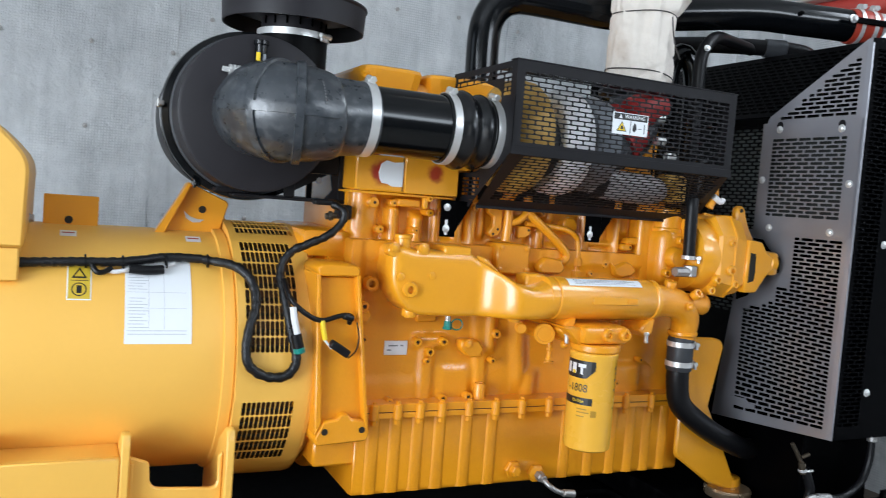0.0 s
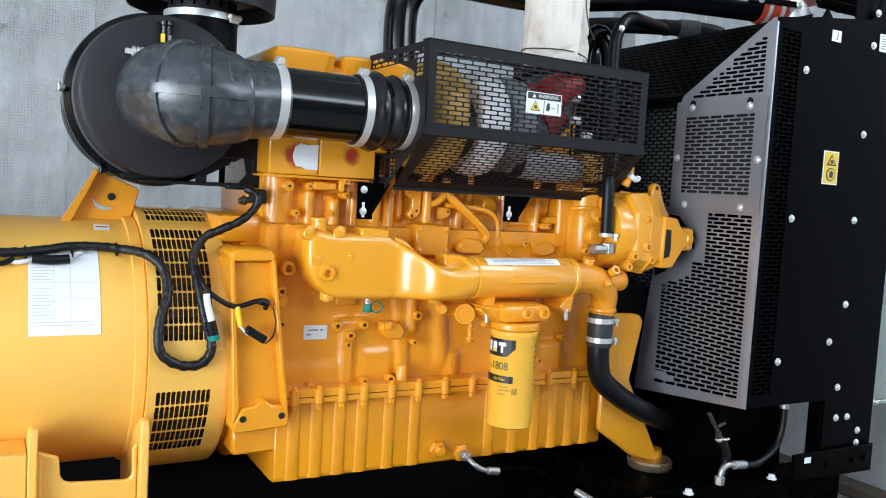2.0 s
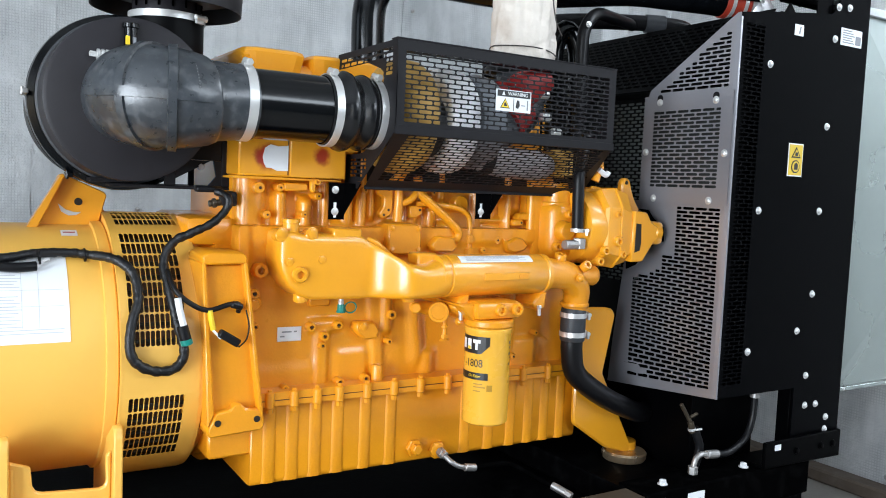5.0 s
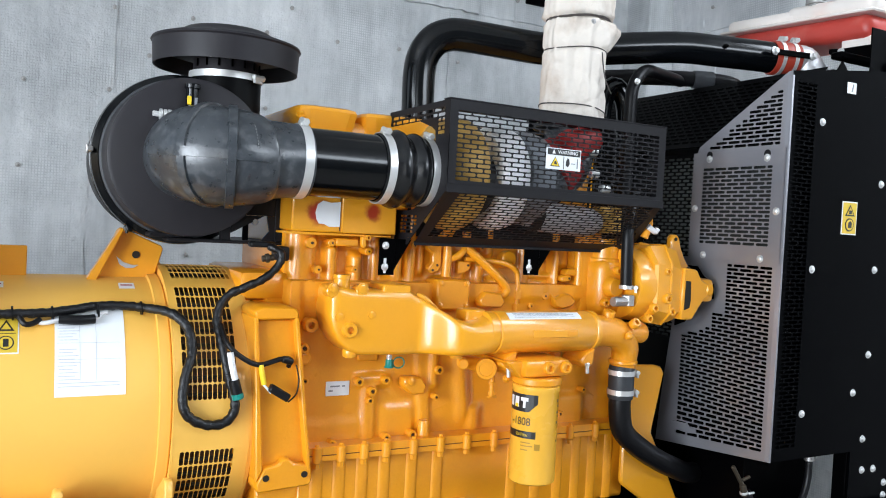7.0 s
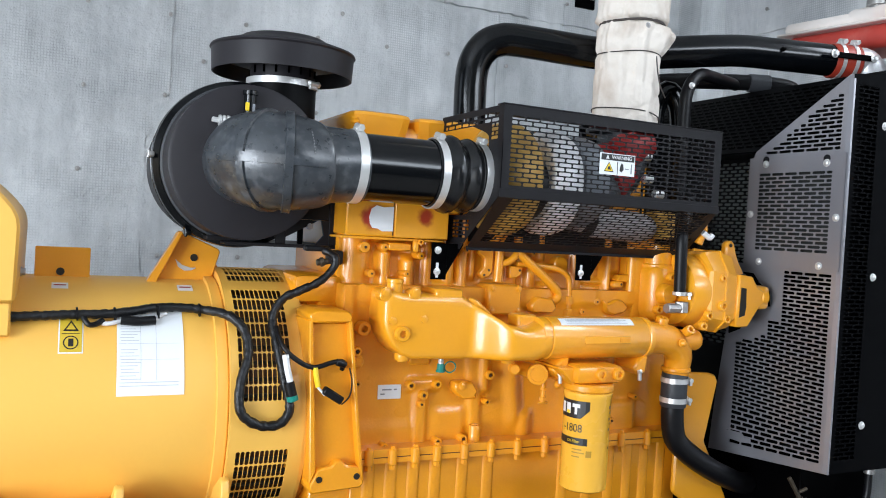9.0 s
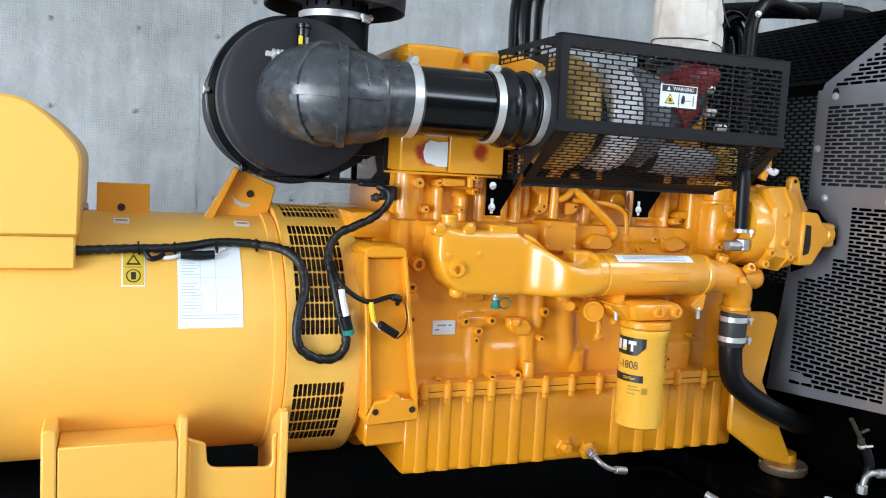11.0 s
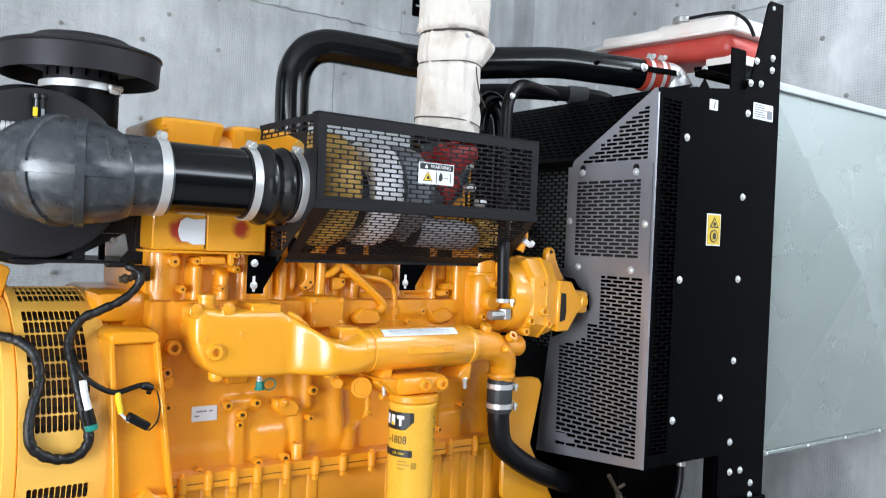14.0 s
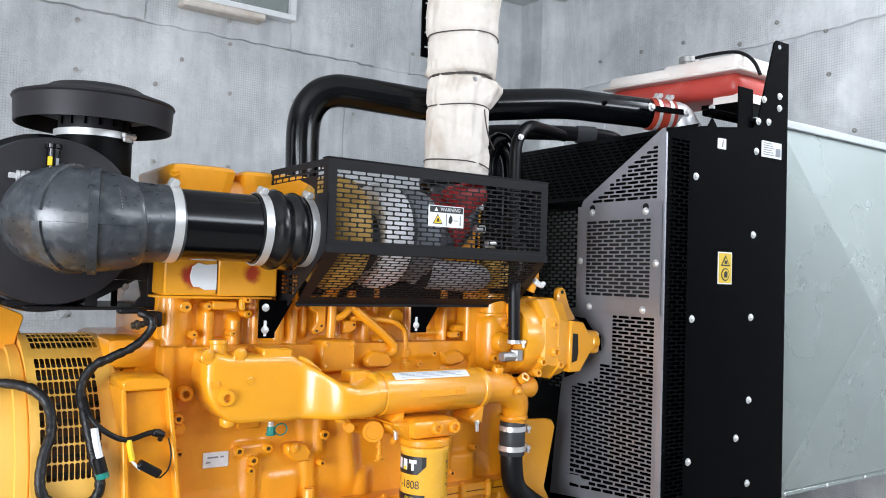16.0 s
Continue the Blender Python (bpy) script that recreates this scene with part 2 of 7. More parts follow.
WHITE_FRAME = material("white_window_frame", (0.78, 0.79, 0.80), 0.35, vary=0.03, bump=0.02)
TANK_WHITE = material("milky_tank_plastic", (0.84, 0.77, 0.72), 0.35, grain=20, vary=0.06, bump=0.04, stain=0.5, stain_colour=(0.82, 0.60, 0.52), stain_scale=7)
TANK_RED = material("red_coolant_in_tank", (0.52, 0.060, 0.045), 0.4, grain=8, vary=0.25, bump=0.03, stain=0.7, stain_colour=(0.62, 0.24, 0.19), stain_scale=5)
RED_HOSE = material("red_silicone_hose", (0.33, 0.035, 0.018), 0.4, grain=160, vary=0.15, bump=0.15)
RED = material("red_turbo_wrap", (0.40, 0.022, 0.020), 0.5, grain=40, vary=0.3, bump=0.25, stain=0.5, stain_colour=(0.08, 0.02, 0.02), stain_scale=25)
ALU = material("cast_aluminium", (0.60, 0.60, 0.61), 0.42, metal=0.55, grain=160, vary=0.12, bump=0.25)
GREEN = material("teal_plastic", (0.005, 0.21, 0.17), 0.35, vary=0.08, bump=0.02)
WIRE_WHITE = material("white_tape", (0.75, 0.75, 0.76), 0.5, vary=0.05, bump=0.05)
PLATE_SILVER = material("aluminium_name_plate", (0.78, 0.79, 0.80), 0.35, metal=0.15, vary=0.05, bump=0.02)
# Grey of the unseen walls, chosen for dark reflections and some fill.
DARK_WALL = material("lining_board", (0.14, 0.142, 0.145), 0.8, grain=20, vary=0.2, bump=0.1)


# ---- mesh builder ----
def frame_of(way):
    w = Vector(way).normalized()
    a = Vector((0, 0, 1)) if abs(w.z) < 0.9 else Vector((0, 1, 0))
    u = a.cross(w).normalized()
    return u, w.cross(u), w


class Build:
    """Collects vertices and faces of one mesh."""

    def __init__(self):
        self.v, self.f, self.welded = [], [], False

    def add(self, verts, faces):
        k = len(self.v)
        self.v += [tuple(p) for p in verts]
        self.f += [tuple(k + i for i in q) for q in faces]
        return self

    def take(self, bm):
        bm.verts.index_update()
        self.add([p.co for p in bm.verts], [[p.index for p in q.verts] for q in bm.faces])
        bm.free()
        return self

    def box(self, x0, x1, y0, y1, z0, z1, bev=0.002, seg=1, turn=None):
        bm = bmesh.new()
        bmesh.ops.create_cube(bm, size=1)
        c = Vector(((x0 + x1) / 2, (y0 + y1) / 2, (z0 + z1) / 2))
        for p in bm.verts:
            p.co = Vector((p.co.x * (x1 - x0), p.co.y * (y1 - y0), p.co.z * (z1 - z0)))
        if bev:
            bmesh.ops.bevel(bm, geom=bm.edges[:], offset=bev, segments=seg, affect="EDGES", profile=0.5)
        for p in bm.verts:
            p.co = (turn @ p.co if turn else p.co) + c
        return self.take(bm)

    def loft(self, rings, cap=True, closed=True):
        n = len(rings[0])
        verts = [p for r in rings for p in r]
        faces = []
        for i in range(len(rings) - 1):
            for j in range(n if closed else n - 1):
                a, b = i * n + j, i * n + (j + 1) % n
                faces.append((a, b, b + n, a + n))
        if cap:
            faces.append(tuple(reversed(range(n))))
            faces.append(tuple(range((len(rings) - 1) * n, len(rings) * n)))
        return self.add(verts, faces)

    def lathe(self, profile, base, way, seg=24, cap=True):
        """profile: (radius, height along way)."""
        u, v, w = frame_of(way)
        base = Vector(base)
        rings = [[base + w * h + (u * math.cos(a) + v * math.sin(a)) * max(r, 1e-5) for a in (2 * math.pi * i / seg for i in range(seg))] for r, h in profile]
        return self.loft(rings, cap)

    def cyl(self, p0, p1, r0, r1=None, seg=24, bev=0.0015):
        p0, p1 = Vector(p0), Vector(p1)
        r1 = r0 if r1 is None else r1
        h = (p1 - p0).length
        return self.lathe([(r0 - bev, 0), (r0, bev), (r1, h - bev), (r1 - bev, h)], p0, p1 - p0, seg)

    def tube(self, path, radii, seg=16, cap=True, smooth=4):
        pts = [Vector(p) for p in path]
        rad = list(radii) if hasattr(radii, "__len__") else [radii] * len(pts)
        if smooth > 1 and len(pts) > 2:
            out, ro = [], []
            for i in range(len(pts) - 1):
                a, b, c, d = pts[max(i - 1, 0)], pts[i], pts[i + 1], pts[min(i + 2, len(pts) - 1)]
                for k in range(smooth):
                    t = k / smooth
                    out.append(0.5 * ((2 * b) + (c - a) * t + (2 * a - 5 * b + 4 * c - d) * t * t + (3 * b - a - 3 * c + d) * t ** 3))
                    ro.append(rad[i] + (rad[i + 1] - rad[i]) * t)
            pts, rad = out + [pts[-1]], ro + [rad[-1]]
        rings = []
        u = None
        for i, p in enumerate(pts):
            w = (pts[min(i + 1, len(pts) - 1)] - pts[max(i - 1, 0)]).normalized()
            if u is None:
                u = frame_of(w)[0]
            u = (u - w * u.dot(w)).normalized()
            v = w.cross(u)
            rings.append([p + (u * math.cos(a) + v * math.sin(a)) * rad[i] for a in (2 * math.pi * k / seg for k in range(seg))])
        return self.loft(rings, cap)

    def prism(self, poly, plane, d0, d1, bev=0.002):
        """poly: 2D points; plane 'xz' is extruded along y, 'yz' along x, 'xy' along z."""
        def at(p, d):
            return {"xz": (p[0], d, p[1]), "yz": (d, p[0], p[1]), "xy": (p[0], p[1], d)}[plane]
        bm = bmesh.new()
        n = len(poly)
        lo = [bm.verts.new(at(p, d0)) for p in poly]
        hi = [bm.verts.new(at(p, d1)) for p in poly]
        bm.faces.new(lo)
        bm.faces.new(list(reversed(hi)))
        for i in range(n):
            bm.faces.new((lo[i], hi[i], hi[(i + 1) % n], lo[(i + 1) % n]))
        bmesh.ops.recalc_face_normals(bm, faces=bm.faces[:])
        if bev:
            bmesh.ops.bevel(bm, geom=bm.edges[:], offset=bev, segments=1, affect="EDGES", profile=0.5)
        return self.take(bm)

    def ball(self, c, rx, ry=None, rz=None, seg=16):
        ry, rz = ry or rx, rz or rx
        rings = []
        for i in range(1, 9):
            a = math.pi * i / 9
            rings.append([(c[0] + rx * math.sin(a) * math.cos(b), c[1] + ry * math.sin(a) * math.sin(b), c[2] - rz * math.cos(a)) for b in (2 * math.pi * k / seg for k in range(seg))])
        return self.loft(rings)

    def perforated(self, place, v0, v1, left, right, mask, pu=0.044, pv=0.009, su=0.036, sv=0.006, t=0.002, offset=True, origin=0.0):
        """A sheet with rounded slots in running bond, half slots at the row ends. place(u, v, d) gives the point d behind the sheet's face."""
        self.welded = True
        rows = max(1, round((v1 - v0) / pv))
        pv = (v1 - v0) / rows
        half, gap = pu / 2, pu - su

        def quad(a, b, c, d):
            self.add([place(*a, 0), place(*b, 0), place(*c, 0), place(*d, 0)], [(0, 1, 2, 3)])
            self.add([place(*a, t), place(*b, t), place(*c, t), place(*d, t)], [(3, 2, 1, 0)])

        for j in range(rows):
            a, b = v0 + j * pv, v0 + (j + 1) * pv
            vm = (a + b) / 2
            la, lb, ra, rb = left(a), left(b), right(a), right(b)
            lo, hi = max(la, lb) + 0.001, min(ra, rb) - 0.001

            def free(k):
                c = origin + (k + 0.5) * half
                return c - half / 2 > lo and c + half / 2 < hi and mask(c, vm)

            phase = j % 2 if offset else 0
            k = math.floor((lo - origin) / half)
            k -= (k - phase) % 2
            cells = []
            while origin + k * half < hi:
                p, q = free(k), free(k + 1)
                if p and q:
                    cells.append((k, k + 2))
                elif offset and p:
                    cells.append((k, k + 1))
                elif offset and q:
                    cells.append((k + 1, k + 2))
                k += 2
            cur_a, cur_b = la, lb
            for k0, k1 in cells:
                s, e = origin + k0 * half, origin + k1 * half
                if s > max(cur_a, cur_b) + 1e-6:
                    quad((cur_a, a), (s, a), (s, b), (cur_b, b))
                uc, h, w = (s + e) / 2, min(sv, pv * 0.92) / 2, (e - s - gap) / 2
                c = min(h, w) * 0.6
                hole = [(uc - w + c, vm - h), (uc + w - c, vm - h), (uc + w, vm - h + c), (uc + w, vm + h - c), (uc + w - c, vm + h), (uc - w + c, vm + h), (uc - w, vm + h - c), (uc - w, vm - h + c)]
                rim = [(s, a), (uc, a), (e, a), (e, b), (uc, b), (s, b)]
                pts = [place(*p, 0) for p in hole + rim] + [place(*p, t) for p in hole + rim]
                ring = [(8, 9, 0), (9, 1, 0), (9, 10, 1), (10, 2, 1), (10, 11, 3, 2), (11, 4, 3), (11, 12, 4), (12, 5, 4), (12, 13, 5), (13, 6, 5), (13, 8, 7, 6), (8, 0, 7)]
                faces = ring + [tuple(14 + k for k in reversed(q)) for q in ring]
                faces += [(k, (k + 1) % 8, 14 + (k + 1) % 8, 14 + k) for k in range(8)]
                self.add(pts, faces)
                cur_a = cur_b = e
            if min(ra, rb) > min(cur_a, cur_b) + 1e-6:
                quad((cur_a, a), (ra, a), (rb, b), (cur_b, b))
        return self

    def mesh(self, name, mat, smooth=True, angle=38):
        me = bpy.data.meshes.new(name)
        if self.welded:
            bm = bmesh.new()
            vs = [bm.verts.new(p) for p in self.v]
            for q in self.f:
                bm.faces.new([vs[i] for i in q])
            bmesh.ops.remove_doubles(bm, verts=bm.verts[:], dist=2e-5)
            bm.to_mesh(me)
            bm.free()
        else:
            me.from_pydata(self.v, [], self.f)
        me.materials.append(mat)
        if smooth:
            me.polygons.foreach_set("use_smooth", [True] * len(me.polygons))
            me.set_sharp_from_angle(angle=radians(angle))
        me.update()
        return me


BASE = {}


def thing(name, at, label, category, group="", kind=""):
    ob = new(name)
    ob.location = at
    ob.empty_display_size = 0.05
    BASE[ob.name] = Vector(at)
    return tagged(ob, label, category, group, kind)


def attach(ob, parent, basis=None):
    ob.parent = parent
    if parent.name in BASE:
        ob.matrix_parent_inverse = Matrix.Translation(-BASE[parent.name])
    if basis is not None:
        ob.matrix_basis = basis
    return ob


def part(name, built, mat, parent, label="", smooth=True, angle=38):
    ob = attach(new(name, built.mesh(name, mat, smooth, angle)), parent)
    return tagged(ob, label)


def structure(name, built, mat, label, category, smooth=False):
    return tagged(new(name, built.mesh(name, mat, smooth)), label, category, kind="structure")


SHARED = {}


def turned(at, way, spin=0.0):
    u, v, w = frame_of(way)
    return Matrix.Translation(at) @ Matrix((u, v, w)).transposed().to_4x4() @ Matrix.Rotation(spin, 4, "Z")


def bolt(parent, at, way, r=0.009, h=0.007, mat=None, kind="hex", name="bolt"):
    mat = mat or STEEL
    key = (kind, round(r, 4), round(h, 4), mat.name)
    if key not in SHARED:
        b = Build()
        if kind == "hex":
            b.lathe([(r * 1.35, 0), (r * 1.35, h * 0.22), (r * 1.3, h * 0.25)], (0, 0, 0), (0, 0, 1), 14)
            b.lathe([(r, h * 0.2), (r, h * 0.9), (r * 0.85, h)], (0, 0, 0), (0, 0, 1), 6)
        elif kind == "dome":
            b.lathe([(r * 1.3, 0), (r * 1.3, h * 0.2), (r, h * 0.25), (r * 0.9, h * 0.7), (r * 0.5, h)], (0, 0, 0), (0, 0, 1), 12)
        elif kind == "tapped":
            b.lathe([(r * 1.12, 0), (r, h * 0.5), (r, h - r * 0.12), (r * 0.88, h), (r * 0.02, h)], (0, 0, 0), (0, 0, 1), 18)
        else:
            b.lathe([(r, -0.004), (r, h), (r * 0.88, h + r * 0.15), (r * 0.48, h * 1.0 + r * 0.15), (r * 0.45, h - r), (r * 0.02, h - r)], (0, 0, 0), (0, 0, 1), 14)
        SHARED[key] = b.mesh(name, mat)
    return attach(new(name, SHARED[key]), parent, turned(at, way, random.uniform(0, 1)))


def words(text, size, mat, parent, m, name="lettering", bend=None, wide=1.0):
    cu = bpy.data.curves.new(name, "FONT")
    cu.body, cu.size, cu.align_x, cu.align_y, cu.extrude = text, size, "CENTER", "CENTER", 0.0002
    tmp = bpy.data.objects.new(name, cu)
    me = bpy.data.meshes.new_from_object(tmp)
    bpy.data.objects.remove(tmp)
    me.name = name
    me.materials.clear()
    me.materials.append(mat)
    for p in me.vertices:
        p.co.x *= wide
        p.co = bend(p.co) if bend else p.co
    return attach(new(name, me), parent, m if not bend else Matrix())


def band(parent, at, way, r, width=0.014, screw=(0, 0, 1), name="clamp", mat=None):
    """A worm-drive clamp round a pipe."""
    way = Vector(way).normalized()
    b = Build().lathe([(r, -width / 2), (r + 0.0022, -width / 2), (r + 0.0022, width / 2), (r, width / 2)], at, way, 40, cap=False)
    ob = part(name, b, mat or STEEL, parent, "bright steel band clamp")
    s = Vector(screw).normalized()
    side = way.cross(s)
    c = Vector(at) + s * (r + 0.009)
    q = Build().cyl(c - side * 0.014, c + side * 0.016, 0.0065, seg=12).cyl(c + side * 0.014, c + side * 0.024, 0.0085, seg=6)
    m = Matrix((way, side, s)).transposed().to_3x3()
    q.box(c.x - 0.009, c.x + 0.009, c.y - 0.012, c.y + 0.012, c.z - 0.009, c.z - 0.002, 0.001, turn=m)
    sc = new("screw", q.mesh("screw", mat or STEEL))
    sc.parent = ob
    return ob


# ---- the room ----
XE, YB, XL, YN, ZC = 4.20, 4.65, -3.6, -2.7, 3.60
structure("floor", Build().box(XL - 0.2, XE + 0.2, YN - 3.0, YB + 0.2, -0.15, 0.0, 0), CONCRETE, "worn grey concrete machine room floor", "floor")
structure("ceiling", Build().box(XL - 0.2, 2.72, YN - 0.2, YB + 0.2, ZC, ZC + 0.15, 0).box(3.98, XE + 0.2, YN - 0.2, YB + 0.2, ZC, ZC + 0.15, 0).box(2.72, 3.98, YN - 0.2, -0.08, ZC, ZC + 0.15, 0).box(2.72, 3.98, 0.98, YB + 0.2, ZC, ZC + 0.15, 0), FOIL, "foil-lined ceiling with an unseen hatch added for light", "ceiling")
structure("wall_north", Build().box(XL - 0.2, XE + 0.2, YB, YB + 0.2, 0, ZC, 0), FOIL, "wall clad in silver woven foil insulation", "wall")
structure("wall_east", Build().box(XE, XE + 0.2, YN, YB, 0, ZC, 0), FOIL_LIT, "end wall clad in silver foil insulation", "wall")
# unseen west wall and gate wall behind the walk, openings added for the daylight lamps
w = Build()
w.box(XL - 0.2, XL, YN, -1.95, 0, ZC, 0).box(XL - 0.2, XL, -1.15, -0.80, 0, ZC, 0).box(XL - 0.2, XL, 0.60, 2.30, 0, ZC, 0).box(XL - 0.2, XL, 3.90, YB, 0, ZC, 0).box(XL - 0.2, XL, 2.30, 3.90, 3.25, ZC, 0).box(XL - 0.2, XL, -1.95, -1.15, 3.25, ZC, 0).box(XL - 0.2, XL, -0.80, 0.60, 3.25, ZC, 0)
structure("wall_west", w, DARK_WALL, "unseen grey side wall with gates added for daylight", "wall")
w = Build()
w.box(XL - 0.2, -3.40, YN - 0.2, YN, 0, ZC, 0).box(-1.30, XE + 0.2, YN - 0.2, YN, 0, 2.60, 0).box(-3.40, -1.30, YN - 0.2, YN, 2.90, ZC, 0).box(-1.30, 1.80, YN - 0.2, YN, 2.60, ZC, 0).box(4.1, XE + 0.2, YN - 0.2, YN, 2.60, ZC, 0).box(1.80, 4.1, YN - 0.2, YN, 3.56, ZC, 0)
structure("wall_south", w, DARK_WALL, "unseen grey gate wall with added gate and high window", "wall")
structure("trim_kerb", Build().box(XE - 0.12, XE, YN, YB, 0, 0.07, 0.01), KERB, "dusty brown kerb along the wall foot", "kerb")


def foil_sheets(wall, along, span, rows, seed, pins, seams=()):
    """Overlapping foil mats on a wall, their edges a little lifted, and pinned with washers at the given places."""
    rnd = random.Random(seed)
    for z0, z1 in rows:
        s = span[0]
        while s < span[1] - 0.05:
            e = min(s + rnd.uniform(0.95, 1.2), span[1])
            lift = rnd.uniform(0.004, 0.017) + (0.022 if z0 > 2.8 else 0)
            if z0 > 2.8:
                # the upper mats meet at their own seams, every other one on top
                near = [c for c in seams if s + 0.05 < c < s + 1.25]
                if near:
                    e = near[0]
                    lift = 0.024 + 0.018 * (seams.index(e) % 2)
            nx, nz = 14, 10
            top = []
            for j in range(nz + 1):
                for i in range(nx + 1):
                    q, z = s - 0.02 + (e - s + 0.04) * i / nx, z0 - 0.02 + (z1 - z0 + 0.03) * j / nz
                    edge = 1.0 if i in (0, nx) or j in (0, nz) else 0.0
                    d = lift + 0.007 * noise.noise(Vector((q * 3.1 + seed, z * 3.1, seed))) + 0.004 * noise.noise(Vector((q * 9, z * 9, seed + 4))) + edge * 0.008 * rnd.uniform(-1, 1)
                    jit = edge * rnd.uniform(-0.006, 0.006)
                    top.append((q + jit, max(0.003, d), z + jit))
            b = Build()

            def put(p):
                return (p[0], YB - p[1], p[2]) if along == "x" else (XE - p[1], p[0], p[2])
            b.add([put(p) for p in top], [(j * (nx + 1) + i, j * (nx + 1) + i + 1, (j + 1) * (nx + 1) + i + 1, (j + 1) * (nx + 1) + i) for j in range(nz) for i in range(nx)])
            rim = [i for i in range(nx + 1)] + [(j + 1) * (nx + 1) - 1 for j in range(1, nz + 1)] + [nz * (nx + 1) + i for i in range(nx - 1, -1, -1)] + [j * (nx + 1) for j in range(nz - 1, 0, -1)]
            ring = [put(top[i]) for i in rim]
            back = [put((top[i][0], 0.0005, top[i][2])) for i in rim]
            b.loft([ring, back], cap=False)
            ob = new("foil_mat", b.mesh("foil_mat", FOIL if along == "x" else FOIL_LIT, True, 60))
            ob.parent = wall
            s = e
    for q, z in pins:
        key = "washer_pin" + along
        if key not in SHARED:
            way = (0, -1, 0) if along == "x" else (-1, 0, 0)
            SHARED[key] = Build().lathe([(0.003, -0.040), (0.003, -0.004), (0.013, -0.004), (0.012, 0.002), (0.006, 0.003), (0.005, 0.008), (0.002, 0.010)], (0, 0, 0), way, 12).mesh("washer_pin", DULL_STEEL)
        ob = new("washer_pin", SHARED[key])
        d = 0.050 if z > 2.93 else 0.026
        ob.location = (q, YB - d, z) if along == "x" else (XE - d, q, z)
        ob.parent = wall


ROWS_Z = [(0.0, 0.9), (0.9, 1.95), (1.95, 2.95), (2.95, 3.60)]

structure("trim_corner", Build().prism([(XE - 0.20, YB), (XE - 0.20, YB - 0.26), (XE - 0.02, YB - 0.31), (XE, YB - 0.31), (XE, YB)], "xy", 0, ZC, 0.006), FOIL, "boxed foil-clad corner column", "column")

# high window with a white frame and a narrow dark slot in the back wall
win = thing("window_1", (1.85, YB - 0.06, 3.3), "white-framed high hatch window in the foil wall", "window", kind="structure")
WX0, WX1, WZ0, WZ1 = 1.52, 2.16, 3.09, 3.55
b = Build().box(WX0, WX1, YB - 0.10, YB - 0.02, WZ0, WZ0 + 0.035).box(WX0, WX1, YB - 0.10, YB - 0.02, WZ1 - 0.035, WZ1).box(WX0, WX0 + 0.035, YB - 0.10, YB - 0.02, WZ0 + 0.035, WZ1 - 0.035).box(WX1 - 0.035, WX1, YB - 0.10, YB - 0.02, WZ0 + 0.035, WZ1 - 0.035)
part("window_frame", b, WHITE_FRAME, win)
part("pane", Build().box(WX0 + 0.035, WX1 - 0.035, YB - 0.06, YB - 0.05, WZ0 + 0.035, WZ1 - 0.035, 0), DUCT, win, "grey frosted pane")
part("window_sill", Build().box(WX0 - 0.05, WX1 - 0.2, YB - 0.13, YB - 0.015, WZ0 - 0.05, WZ0 - 0.004, 0.012), BLANKET, win, "rough foam sealing strip")
slot = thing("vent_slot", (3.17, YB - 0.05, 3.3), "narrow dark vent slot in the foil wall", "vent", kind="structure")
part("vent_frame", Build().box(3.11, 3.26, YB - 0.05, YB - 0.01, 3.06, 3.55, 0.004), BLACK, slot)
for i in range(5):
    part("vent_slat", Build().box(3.125, 3.245, YB - 0.062, YB - 0.051, 3.12 + i * 0.1, 3.13 + i * 0.1, 0.001), STEEL, slot)

# ---- base frame ----
base = thing("base_tank", (0.8, 2.12, 0), "black steel base frame with built-in fuel tank", "base frame")
part("tank_body", Build().box(-1.35, 2.36, 1.505, 2.735, 0, 0.60, 0.006), DECK, base)
part("rail", Build().box(-1.35, 1.66, 1.485, 1.56, 0.602, 0.70, 0.004), BASE_BLACK, base)
part("rail", Build().box(-1.35, 2.36, 2.68, 2.755, 0.602, 0.70, 0.004), BASE_BLACK, base)
part("end_block", Build().box(1.664, 2.358, 1.488, 1.60, 0.602, 0.706, 0.005), BASE_BLACK, base)
part("dusty_rail_top", Build().box(-1.35, 1.655, 1.487, 1.5585, 0.7006, 0.7030, 0.0005), DUSTY_RAIL, base, "dusty brown top of the rail")
part("cross_member", Build().box(1.70, 1.98, 1.604, 2.676, 0.602, 0.675, 0.005), DECK, base)
part("cross_member", Build().box(0.10, 0.46, 1.565, 2.676, 0.602, 0.655, 0.005), DECK, base)
part("stiffener", Build().box(1.66, 1.675, 1.486, 1.504, 0.10, 0.60, 0.002), BASE_BLACK, base)
part("label", Build().box(1.820, 1.884, 1.4845, 1.4875, 0.620, 0.686, 0.0), PAPER, base, "small white pictogram label")
part("label_print", Build().box(1.836, 1.868, 1.4835, 1.4843, 0.635, 0.668, 0.0), INK, base)
for x in (1.765, 2.10):
    bolt(base, (x, 1.53, 0.706), (0, 0, 1), 0.0105, 0.013, PLATE_SILVER)
part("drain_stub", Build().cyl((2.355, 1.60, 0.665), (2.43, 1.60, 0.655), 0.012).tube([(2.43, 1.60, 0.655), (2.47, 1.60, 0.63), (2.475, 1.60, 0.3), (2.48, 1.6, 0.2)], 0.008), DULL_STEEL, base)

# ---- alternator ----
AY, AZ = 2.12, 1.08
gen = thing("alternator", (0.2, AY, 0.66), "yellow painted generator alternator on the base frame", "alternator")
